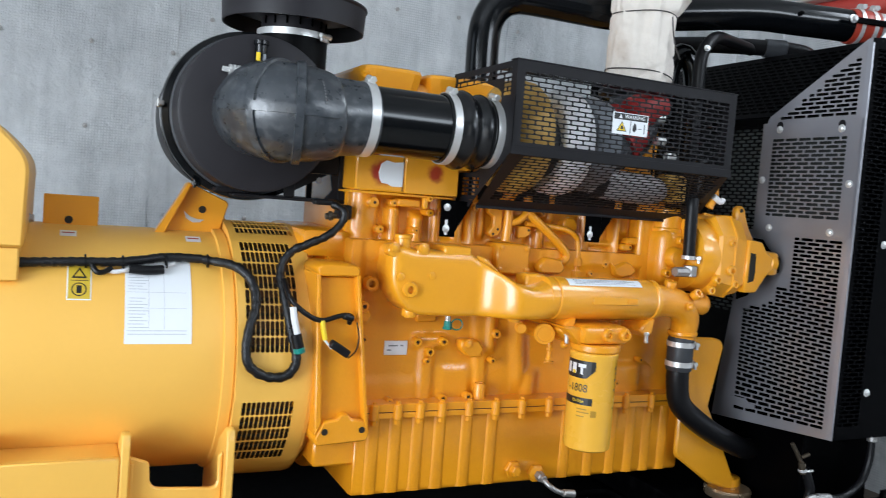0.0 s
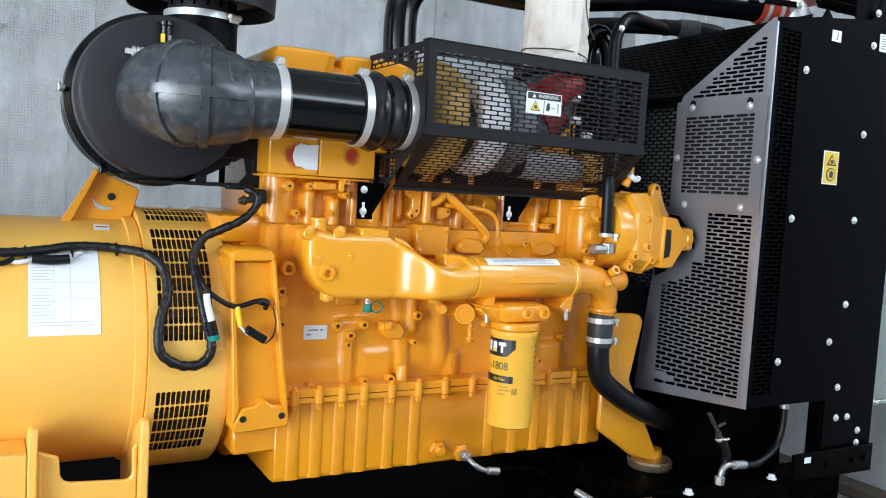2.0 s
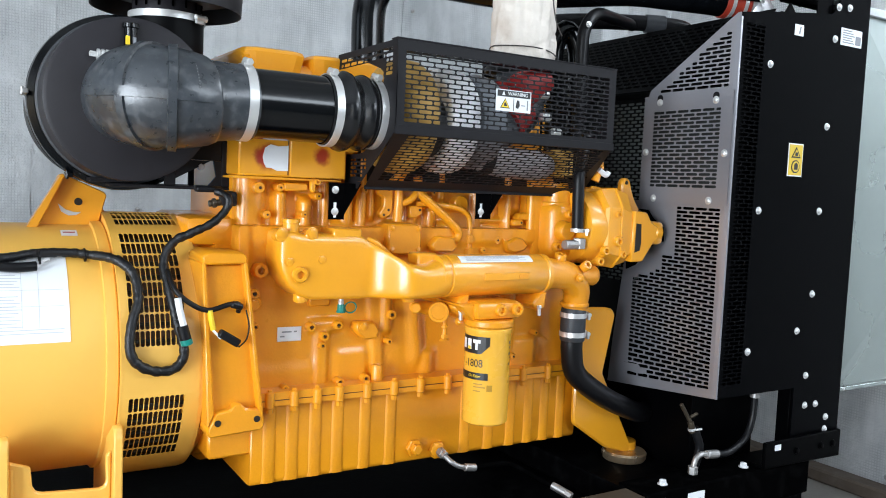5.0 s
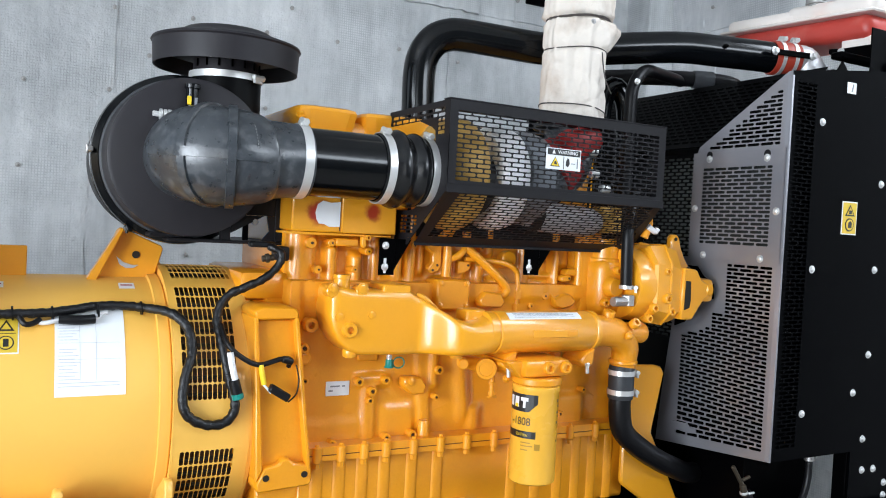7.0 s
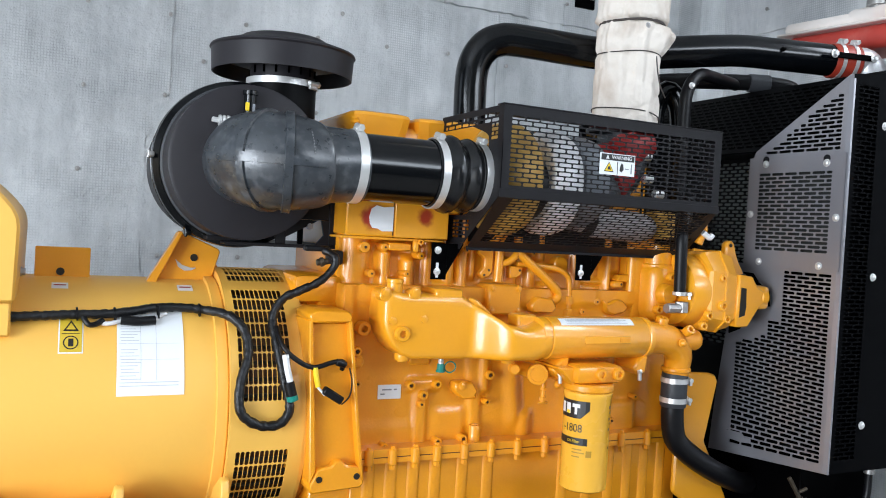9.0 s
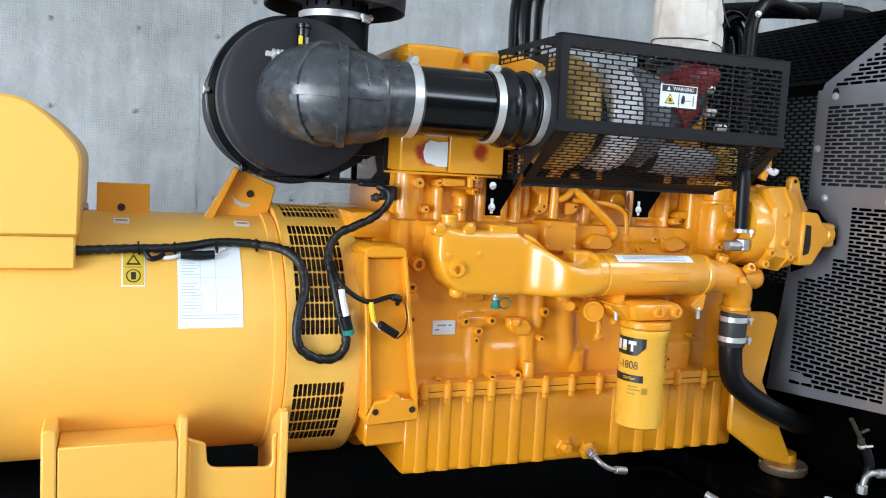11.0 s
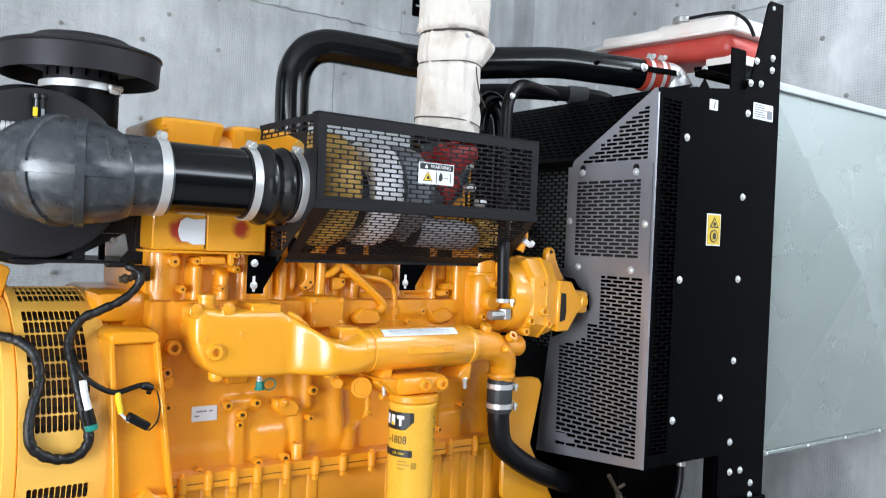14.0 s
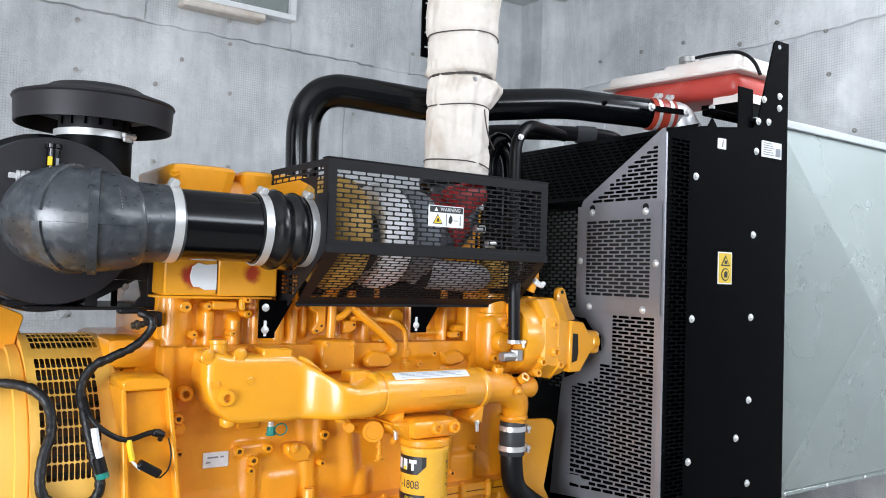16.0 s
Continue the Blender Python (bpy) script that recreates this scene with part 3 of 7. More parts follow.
part("body", Build().lathe([(0.27, -1.32), (0.291, -1.30), (0.291, 0.392), (0.285, 0.396)], (0, AY, AZ), (1, 0, 0), 96), YELLOW_LIT, gen)
part("seam_ring", Build().lathe([(0.288, 0.376), (0.299, 0.378), (0.300, 0.40), (0.296, 0.404)], (0, AY, AZ), (1, 0, 0), 96, cap=False), YELLOW_LIT, gen)
RB = 0.321


def drum(u, v, d):
    a = v / RB
    return (u, AY - (RB - d) * math.cos(a), AZ + (RB - d) * math.sin(a))


def vents(u, v):
    a = math.degrees(v / RB)
    if 70 < a < 98:
        return 0.418 < u < 0.560
    if not 0.418 < u < 0.541:
        return False
    return 10 < a < 58 or -47 < a < -12


bell = Build().perforated(drum, math.radians(-78) * RB, math.radians(100) * RB, lambda v: 0.402, lambda v: 0.572, vents, pu=0.0108, pv=0.0375, su=0.0092, sv=0.0350, t=0.0015, offset=False, origin=0.4735)
bell.lathe([(0.297, 0.404), (RB, 0.406)], (0, AY, AZ), (1, 0, 0), 96, cap=False)
bell.lathe([(RB, 0.570), (RB - 0.002, 0.580), (0.300, 0.588), (0.296, 0.60)], (0, AY, AZ), (1, 0, 0), 96, cap=False)
bell.add([drum(u, math.radians(a) * RB, 0) for a in range(100, 283, 7) for u in (0.402, 0.572)], [(2 * i, 2 * i + 1, 2 * i + 3, 2 * i + 2) for i in range(26)])
part("end_bell", bell, YELLOW_LIT, gen, "slotted yellow ventilation end bell")
# Plain drum and bars added so the vents read dark inside.
part("vent_drum", Build().lathe([(0.26, 0.41), (0.285, 0.415), (0.285, 0.565), (0.26, 0.57)], (0, AY, AZ), (1, 0, 0), 48), VENT_BROWN, gen, "dark brown drum added behind the slots")
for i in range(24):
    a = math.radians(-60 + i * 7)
    part("vent_bar", Build().box(0.42, 0.56, AY - 0.303 * math.cos(a) - 0.004, AY - 0.303 * math.cos(a) + 0.004, AZ + 0.303 * math.sin(a) - 0.004, AZ + 0.303 * math.sin(a) + 0.004, 0.001), GAP_SHADE, gen)
# terminal box
tb = Build().prism([(-0.75, 1.33), (-0.028, 1.33), (-0.024, 1.485), (-0.027, 1.505), (-0.036, 1.524), (-0.060, 1.552), (-0.090, 1.580), (-0.112, 1.597), (-0.130, 1.606), (-0.155, 1.612), (-0.75, 1.62)], "xz", 1.865, 2.38, 0.006)
part("terminal_box", tb, YELLOW_LIT, gen, "", True, 40)
part("terminal_skirt", Build().box(-0.75, -0.035, 1.875, 2.37, 1.26, 1.332, 0.004), YELLOW_LIT, gen)
bolt(gen, (-0.024, 2.0, 1.385), (1, 0, 0), 0.008, 0.01, DULL_STEEL)
# lifting lugs
lug_a = part("lifting_lug", Build().prism([(0.001, 1.36), (0.118, 1.36), (0.118, 1.438), (0.001, 1.438)], "xz", 2.093, 2.106, 0.002), YELLOW, gen)
part("lug_hole", Build().cyl((0.055, 2.0905, 1.381), (0.055, 2.1075, 1.381), 0.009, seg=16, bev=0), GAP_SHADE, lug_a)
lug = Build().prism([(0.246, 1.36), (0.310, 1.485), (0.317, 1.489), (0.411, 1.448), (0.416, 1.440), (0.394, 1.36)], "xz", 2.093, 2.107, 0.002)
lug.prism([(0.238, 1.36), (0.312, 1.487), (0.322, 1.487), (0.262, 1.36)], "xz", 2.060, 2.095, 0.002)
lug_b = part("lifting_lug", lug, YELLOW, gen)
part("lug_hole", Build().cyl((0.353, 2.0905, 1.424), (0.353, 2.1085, 1.424), 0.009, seg=16, bev=0), GAP_SHADE, lug_b)
# Slot is uncut: a pale inset stands in for the wall behind.
part("crescent_slot", Build().prism([(0.309, 1.419), (0.325, 1.405), (0.344, 1.399), (0.359, 1.399), (0.348, 1.392), (0.331, 1.391), (0.316, 1.400)], "xz", 2.090, 2.109, 0), ALU, lug_b, "aluminium inset in place of the wall behind the slot")
part("gusset", Build().prism([(0.392, 1.34), (0.42, 1.36), (0.418, 1.395), (0.40, 1.425)], "xz", 2.109, 2.12, 0.002), YELLOW, gen)


def on_body(u, v, d):
    a = v / 0.291
    return (u, AY - (0.291 + d) * math.cos(a), AZ + (0.291 + d) * math.sin(a))


def wrapped(u0, u1, v0, v1, d, n=12):
    b = Build()
    rows = [v0 + (v1 - v0) * i / n for i in range(n + 1)]
    b.add([on_body(u, v, d) for v in rows for u in (u0, u1)], [(2 * i, 2 * i + 1, 2 * i + 3, 2 * i + 2) for i in range(n)])
    b.add([on_body(u, v, 0) for v in rows for u in (u0, u1)], [(2 * i, 2 * i + 2, 2 * i + 3, 2 * i + 1) for i in range(n)])
    return b


for x in (0.055, 0.325):
    part("serial_sticker", wrapped(x - 0.017, x + 0.017, 0.343, 0.372, 0.0012, 3), PAPER, gen, "tiny white sticker")
    part("print_bar", wrapped(x - 0.013, x + 0.013, 0.355, 0.361, 0.0018, 2), RED, gen)
PA = 0.091
paper = part("test_sheet", wrapped(0.170, 0.308, PA - 0.032, PA + 0.17, 0.0012), PAPER, gen, "white printed test sheet stuck on")
for i in range(22):
    v = PA - 0.012 + i * 0.0072
    if i in (12, 13):
        continue
    part("print_line", wrapped(0.176 + (0.002 if i % 3 else 0), 0.205 + 0.014 * ((i * 7) % 5) / 4 if i > 1 else 0.296, v, v + 0.0016, 0.0018, 2), INK_LIGHT, paper)
for u in (0.218, 0.250):
    part("print_line", wrapped(u, u + 0.0008, PA - 0.0, PA + 0.165, 0.0018, 12), INK_LIGHT, paper)
for v in (PA - 0.004, PA + 0.045, PA + 0.082):
    part("print_line", wrapped(0.174, 0.298, v, v + 0.0008, 0.0018, 2), INK_LIGHT, paper)
sticker = part("warning_sticker", wrapped(0.058, 0.101, 0.155, 0.238, 0.0012), SIGN_DULL, gen, "yellow warning sticker with hot surface pictograms")
tri = Build().add([on_body(0.064, 0.204, 0.0018), on_body(0.095, 0.204, 0.0018), on_body(0.0795, 0.232, 0.0018)], [(0, 1, 2)])
part("pictogram", tri, INK_BLACK, sticker)
tri = Build().add([on_body(0.070, 0.208, 0.0022), on_body(0.089, 0.208, 0.0022), on_body(0.0795, 0.225, 0.0022)], [(0, 1, 2)])
part("pictogram", tri, SIGN_DULL, sticker)
part("sticker_border", wrapped(0.0555, 0.1035, 0.1525, 0.2405, 0.0006), PAPER, sticker, "pale sticker border")
part("print_line", wrapped(0.062, 0.097, 0.1975, 0.199, 0.0018, 1), INK_BLACK, sticker)
rg = Build()
pts = []
for i in range(24):
    a = 2 * math.pi * i / 24
    pts += [on_body(0.0795 + 0.015 * math.cos(a), 0.177 + 0.016 * math.sin(a), 0.0018), on_body(0.0795 + 0.0125 * math.cos(a), 0.177 + 0.0135 * math.sin(a), 0.0018)]
rg.add(pts, [(2 * i, 2 * ((i + 1) % 24), 2 * ((i + 1) % 24) + 1, 2 * i + 1) for i in range(24)])
part("pictogram", rg, INK_BLACK, sticker)
part("pictogram", wrapped(0.0745, 0.0845, 0.168, 0.186, 0.0018, 2), INK_BLACK, sticker)
# feet
for x in (0.172, 0.386):
    part("foot_gusset", Build().prism([(1.772, 0.66), (1.772, 0.935), (1.782, 0.958), (1.80, 0.962), (1.90, 0.90), (2.05, 0.84), (2.05, 0.66)], "yz", x, x + 0.018, 0.003), YELLOW_LIT, gen)
part("foot_plate", Build().box(-0.06, 0.171, 1.775, 1.79, 0.66, 0.912, 0.003), YELLOW_LIT, gen)
part("foot_top", Build().box(-0.06, 0.171, 1.792, 1.95, 0.897, 0.911, 0.003), YELLOW_LIT, gen)
web = [(0.191, 0.661), (0.385, 0.661), (0.385, 0.905), (0.374, 0.895), (0.376, 0.84), (0.372, 0.829), (0.362, 0.825), (0.252, 0.833), (0.240, 0.838), (0.234, 0.85), (0.231, 0.89), (0.191, 0.905)]
part("foot_web", Build().prism(web, "xz", 1.80, 1.814, 0.003), YELLOW_LIT, gen, "web plate with a rounded opening")
part("web_fillet", Build().tube([(0.195, 1.803, 0.67), (0.195, 1.803, 0.89)], 0.006, 8), YELLOW_LIT, gen)
part("foot_sole", Build().box(-0.06, 0.44, 1.70, 2.2, 0.657, 0.672, 0.003), YELLOW_LIT, gen)
part("foot_gusset", Build().box(-0.09, -0.062, 1.772, 2.0, 0.66, 0.95, 0.004), YELLOW_LIT, gen)

# ---- diesel engine ----
eng = thing("diesel_engine", (1.2, AY, 0.70), "yellow painted six-cylinder diesel engine on the base frame", "engine")
# flywheel housing with its recessed side channel
part("flywheel_housing", Build().lathe([(0.27, 0.60), (0.300, 0.606), (0.300, 0.63), (0.315, 0.635), (0.315, 0.685), (0.30, 0.69)], (0, AY, AZ), (1, 0, 0), 64), YELLOW_CAST, eng)
part("channel_top", Build().prism([(0.562, 1.322), (0.58, 1.332), (0.655, 1.330), (0.665, 1.318), (0.663, 1.303), (0.566, 1.303)], "xz", 1.775, 1.90, 0.004), YELLOW_CAST, eng)
part("channel_flange", Build().prism([(0.562, 1.308), (0.572, 1.308), (0.596, 0.965), (0.582, 0.935)], "xz", 1.775, 1.90, 0.003), YELLOW_CAST, eng)
part("channel_flange", Build().prism([(0.655, 1.308), (0.665, 1.308), (0.713, 0.93), (0.700, 0.945)], "xz", 1.775, 1.90, 0.003), YELLOW_CAST, eng)
part("channel_toe", Build().prism([(0.582, 0.932), (0.60, 0.968), (0.632, 0.972), (0.642, 0.985), (0.658, 0.985), (0.668, 0.972), (0.70, 0.968), (0.714, 0.928), (0.705, 0.918), (0.585, 0.912)], "xz", 1.775, 1.90, 0.004), YELLOW_CAST, eng)
part("side_channel", Build().prism([(0.57, 1.30), (0.66, 1.30), (0.705, 0.93), (0.59, 0.93)], "xz", 1.797, 1.88, 0.002), YELLOW_CAST, eng)
for x, z in ((0.604, 0.945), (0.694, 0.946)):
    part("bolt_hole", Build().cyl((x, 1.773, z), (x, 1.782, z), 0.0075, seg=14, bev=0), GAP_SHADE, eng)
part("housing_foot", Build().box(0.60, 0.72, 1.84, 2.40, 0.84, 0.915, 0.006), YELLOW_CAST, eng)
part("housing_rib", Build().box(0.545, 0.556, 1.845, 1.875, 0.95, 1.20, 0.003), YELLOW_CAST, eng)
part("housing_top", Build().box(0.565, 0.70, 1.93, 2.30, 1.33, 1.402, 0.02, 2), YELLOW_CAST, eng)

# block
blk = Build().box(0.672, 1.70, 1.872, 2.37, 0.985, 1.385, 0.008, 2)
part("block", blk, YELLOW_CAST, eng)


def swell(x, a, b, e):
    """1 between a and b, falling smoothly to 0 over e on either side."""
    def up(t):
        t = max(0.0, min(1.0, t))
        return t * t * (3 - 2 * t)
    return up((x - a + e) / (2 * e)) * (1 - up((x - b + e) / (2 * e)))


def casting(x, z):
    h = 0.007 * swell(x, 0.925, 1.014 + 0.03 * max(0, 1.06 - z), 0.016) * swell(z, 0.95, 1.070, 0.014)
    h = max(h, 0.010 * swell(x, 1.012 + 0.10 * max(0, 1.20 - z), 1.052 + 0.06 * max(0, 1.20 - z), 0.010) * swell(z, 0.95, 1.26, 0.02))
    h = max(h, 0.005 * swell(x, 0.60, 0.90, 0.020) * swell(z, 0.95, 1.040, 0.020))
    h = max(h, 0.020 * swell(x, 1.046, 1.078, 0.012) * swell(z, 1.110, 1.24, 0.014))
    lean = 1.128 + 0.10 * (1.2 - z)
    h = max(h, 0.012 * swell(x, lean, lean + 0.038, 0.018) * swell(z, 1.02, 1.26, 0.03))
    h = max(h, 0.012 * swell(x, lean + 0.03, 1.215, 0.016) * swell(z, 0.95, 1.055, 0.012))
    h = max(h, 0.011 * swell(x, 0.846, 0.940, 0.012) * swell(z, 1.120, 1.152, 0.010))
    h = max(h, 0.013 * swell(x, 0.868, 0.905, 0.010) * swell(z, 0.98, 1.13, 0.010))
    h = max(h, 0.014 * swell(x, 1.39, 1.56, 0.014) * swell(z, 0.95, 1.07, 0.012))
    h = max(h, 0.018 * swell(x, 1.44, 1.475, 0.012) * swell(z, 1.0, 1.30, 0.02))
    h = max(h, 0.010 * swell(x, 0.655, 0.70, 0.010))
    h = max(h, 0.010 * swell(z, 1.34, 1.42, 0.012) * (0.4 + 0.6 * swell((x - 0.70) % 0.155, 0.02, 0.09, 0.02)))
    return h + 0.0012 * noise.noise(Vector((x * 22, z * 22, 3)))


NXC, NZC = 170, 70
sheet = [(0.674 + 1.024 * i / NXC, 1.8715 - casting(0.674 + 1.024 * i / NXC, 0.990 + 0.393 * j / NZC), 0.990 + 0.393 * j / NZC) for j in range(NZC + 1) for i in range(NXC + 1)]
rl = Build().add(sheet, [(j * (NXC + 1) + i, j * (NXC + 1) + i + 1, (j + 1) * (NXC + 1) + i + 1, (j + 1) * (NXC + 1) + i) for j in range(NZC) for i in range(NXC)])
part("block_side", rl, YELLOW_CAST, eng, "rough cast block side", True, 70)
part("casting_pad", Build().prism([(0.967, 1.140), (0.974, 1.146), (1.019, 1.144), (1.037, 1.120), (1.030, 1.110), (1.035, 1.100), (0.992, 1.099), (0.968, 1.122)], "xz", 1.838, 1.88, 0.005), YELLOW_CAST, eng)
part("casting_pad", Build().box(0.850, 0.906, 1.862, 1.88, 1.186, 1.222, 0.004), YELLOW_CAST, eng)
for x, z, r in ((0.719, 1.28, 0.018), (0.851, 1.138, 0.0115), (0.923, 1.139, 0.0110), (0.887, 1.113, 0.0115), (0.882, 1.090, 0.0090), (1.073, 1.159, 0.0125), (1.068, 1.089, 0.0085), (0.788, 0.990, 0.010), (0.932, 0.993, 0.012), (1.004, 0.996, 0.012), (0.71, 1.146, 0.009), (1.548, 1.085, 0.008), (0.705, 1.225, 0.012), (1.47, 1.02, 0.009)):
    bolt(eng, (x, 1.864, z), (0, -1, 0), r, 0.02, YELLOW_CAST, "boss", "casting_boss")
    if r < 0.015:
        part("threaded_hole", Build().cyl((x, 1.850, z), (x, 1.8425, z), r * 0.26, seg=10, bev=0), HOLE_SHADE, eng)
bolt(eng, (0.989, 1.838, 1.134), (0, -1, 0), 0.010, 0.006, YELLOW_CAST, "dome", "plug")
part("stub_boss", Build().lathe([(0.0160, 0.985), (0.0155, 1.028), (0.0135, 1.032), (0.0105, 1.032), (0.0100, 1.029), (0.001, 1.029)], (1.034, 1.845, 0), (0, 0, 1), 24), YELLOW_CAST, eng)
part("side_plug", Build().cyl((0.705, 1.872, 1.20), (0.705, 1.846, 1.20), 0.019, seg=24, bev=0.004).cyl((0.705, 1.848, 1.20), (0.705, 1.838, 1.20), 0.012, seg=6), YELLOW_CAST, eng)
plate = part("name_plate", Build().box(0.772, 0.834, 1.8685, 1.8712, 1.102, 1.138, 0.001), PLATE_SILVER, eng, "small silver riveted name plate")
for k, (x0, x1, z) in enumerate(((0.783, 0.808, 1.124), (0.814, 0.822, 1.124), (0.779, 0.79, 1.113))):
    part("print_bar", Build().box(x0, x1, 1.8678, 1.8683, z, z + 0.0035, 0), INK, plate)
# drain nipple with teal cap
part("nipple", Build().cyl((0.916, 1.82, 1.218), (0.916, 1.82, 1.194), 0.0068, seg=16).cyl((0.916, 1.82, 1.206), (0.916, 1.82, 1.199), 0.0078, seg=6), STEEL, eng)
part("nipple_nut", Build().cyl((0.916, 1.82, 1.226), (0.916, 1.82, 1.217), 0.0125, seg=6), YELLOW, eng)
cap = part("cap", Build().lathe([(0.0115, 0), (0.0120, 0.003), (0.0095, 0.006), (0.0090, 0.018), (0.0080, 0.021)], (0.916, 1.82, 1.176), (0, 0, 1), 18), GREEN, eng, "teal plastic dust cap")
ring = [(0.941 + 0.0155 * math.cos(a), 1.818, 1.188 + 0.0135 * math.sin(a)) for a in (2 * math.pi * i / 20 for i in range(21))]
part("cap_ring", Build().tube(ring, 0.0018, 6, smooth=1), GREEN, cap)

# oil pan
pan = Build().prism([(1.832, 0.965), (1.832, 0.774), (1.838, 0.764), (1.86, 0.760), (2.40, 0.760), (2.408, 0.80), (2.408, 0.965)], "yz", 0.70, 1.70, 0.003)
part("oil_pan", pan, YELLOW_CAST, eng)
for x in (0.745, 0.803, 0.863, 0.923, 0.999, 1.073, 1.304, 1.384, 1.459, 1.522, 1.580, 1.640):
    part("pan_rib", Build().prism([(x - 0.020, 1.836), (x - 0.015, 1.8305), (x - 0.009, 1.8275), (x + 0.009, 1.8275), (x + 0.015, 1.8305), (x + 0.020, 1.836)], "xy", 0.768, 0.957, 0), YELLOW_CAST, eng)
part("pan_flange", Build().box(0.695, 1.706, 1.815, 2.42, 0.958, 0.9712, 0.001), YELLOW_CAST, eng)
part("gasket", Build().box(0.697, 1.704, 1.8157, 2.42, 0.9711, 0.9727, 0), GASKET, eng, "brown gasket line")
part("block_flange", Build().box(0.695, 1.706, 1.8165, 2.42, 0.9726, 0.992, 0.001), YELLOW_CAST, eng)
for x in (0.738, 0.799, 0.859, 0.918, 0.994, 1.071, 1.149, 1.233, 1.40, 1.484, 1.574, 1.66):
    part("flange_bolt", Build().cyl((x, 1.816, 0.954), (x, 1.816, 0.994), 0.0115, seg=14, bev=0.003).cyl((x, 1.816, 0.942), (x, 1.816, 0.956), 0.0085, seg=6).cyl((x, 1.816, 0.992), (x, 1.816, 1.0), 0.006, seg=6), YELLOW_CAST, eng)
part("drain_plug", Build().lathe([(0.024, 0), (0.024, 0.010), (0.022, 0.012)], (1.143, 1.83, 0.803), (0, -1, 0), 6).lathe([(0.014, 0.008), (0.014, 0.026), (0.012, 0.028)], (1.143, 1.83, 0.803), (0, -1, 0), 6), YELLOW_CAST, eng)
part("drain_boss", Build().lathe([(0.024, 0), (0.024, 0.012), (0.021, 0.014)], (1.214, 1.83, 0.788), (0, -1, 0), 6), YELLOW_CAST, eng)

# head and rocker boxes
head = Build().box(0.672, 1.66, 1.935, 2.33, 1.385, 1.585, 0.01, 2)
part("cylinder_head", head, YELLOW_CAST, eng)


def pillar(x, c, w):
    t = (x - c) / w
    return math.sqrt(1 - t * t) if abs(t) < 1 else 0.0


def head_relief(x, z):
    """How far the head's cast side stands out at (x, z): pillars, webs and hollows."""
    h = 0.004 + 0.003 * swell(x, 0.68, 0.76, 0.02)
    for c, w, d, z0, z1 in ((0.716, 0.034, 0.026, 1.36, 1.60), (0.782, 0.021, 0.036, 1.37, 1.475), (0.850, 0.020, 0.032, 1.37, 1.455), (0.905, 0.014, 0.020, 1.36, 1.60), (0.964, 0.020, 0.024, 1.36, 1.60), (1.003, 0.016, 0.032, 1.36, 1.60), (1.035, 0.012, 0.018, 1.40, 1.60), (1.150, 0.026, 0.022, 1.36, 1.46), (1.215, 0.020, 0.026, 1.36, 1.44), (1.240, 0.019, 0.030, 1.45, 1.60), (1.365, 0.018, 0.022, 1.36, 1.60), (1.412, 0.020, 0.018, 1.40, 1.60), (1.461, 0.015, 0.040, 1.365, 1.60), (1.500, 0.022, 0.016, 1.43, 1.60), (1.536, 0.010, 0.040, 1.36, 1.60)):
        h = max(h, d * pillar(x, c, w) * swell(z, z0, z1, 0.014))
    # ledges that tie the pillars together
    h = max(h, 0.022 * swell(z, 1.36, 1.398, 0.012) * (0.55 + 0.45 * math.sin(x * 41)))
    h = max(h, 0.028 * swell(x, 0.70, 0.86, 0.02) * swell(z, 1.494, 1.60, 0.012))
    h = max(h, 0.020 * swell(x, 1.17, 1.33, 0.02) * swell(z, 1.430, 1.447, 0.009))
    h = max(h, 0.026 * swell(x, 1.375, 1.46, 0.016) * swell(z, 1.395, 1.415, 0.012))
    return h + 0.0013 * noise.noise(Vector((x * 24, z * 24, 8)))


NXH, NZH = 200, 52
sheet = [(0.676 + 0.874 * i / NXH, 1.926 - head_relief(0.676 + 0.874 * i / NXH, 1.375 + 0.205 * j / NZH), 1.375 + 0.205 * j / NZH) for j in range(NZH + 1) for i in range(NXH + 1)]
part("head_side", Build().add(sheet, [(j * (NXH + 1) + i, j * (NXH + 1) + i + 1, (j + 1) * (NXH + 1) + i + 1, (j + 1) * (NXH + 1) + i) for j in range(NZH) for i in range(NXH)]), YELLOW_CAST, eng, "cast pillared side of the cylinder head", True, 70)
part("head_pad", Build().box(0.783, 0.843, 1.876, 1.925, 1.470, 1.489, 0.003), YELLOW_CAST, eng)
part("head_bracket", Build().prism([(1.040, 1.505), (1.084, 1.505), (1.084, 1.425), (1.074, 1.412), (1.054, 1.406), (1.044, 1.420), (1.058, 1.436), (1.058, 1.46), (1.040, 1.47)], "xz", 1.884, 1.905, 0.003), YELLOW_CAST, eng)
part("head_bracket", Build().prism([(1.136, 1.442), (1.176, 1.442), (1.174, 1.420), (1.158, 1.410), (1.136, 1.408)], "xz", 1.886, 1.91, 0.003), YELLOW_CAST, eng)
part("head_bracket", Build().prism([(1.480, 1.412), (1.488, 1.428), (1.526, 1.431), (1.533, 1.424), (1.533, 1.413), (1.524, 1.408)], "xz", 1.872, 1.905, 0.003), YELLOW_CAST, eng)
part("head_bracket", Build().prism([(1.466, 1.398), (1.472, 1.410), (1.499, 1.412), (1.505, 1.404), (1.500, 1.393), (1.474, 1.391)], "xz", 1.872, 1.905, 0.003), YELLOW_CAST, eng)
part("head_disc", Build().cyl((1.302, 1.925, 1.450), (1.302, 1.892, 1.450), 0.023, seg=24, bev=0.003), YELLOW_CAST, eng)
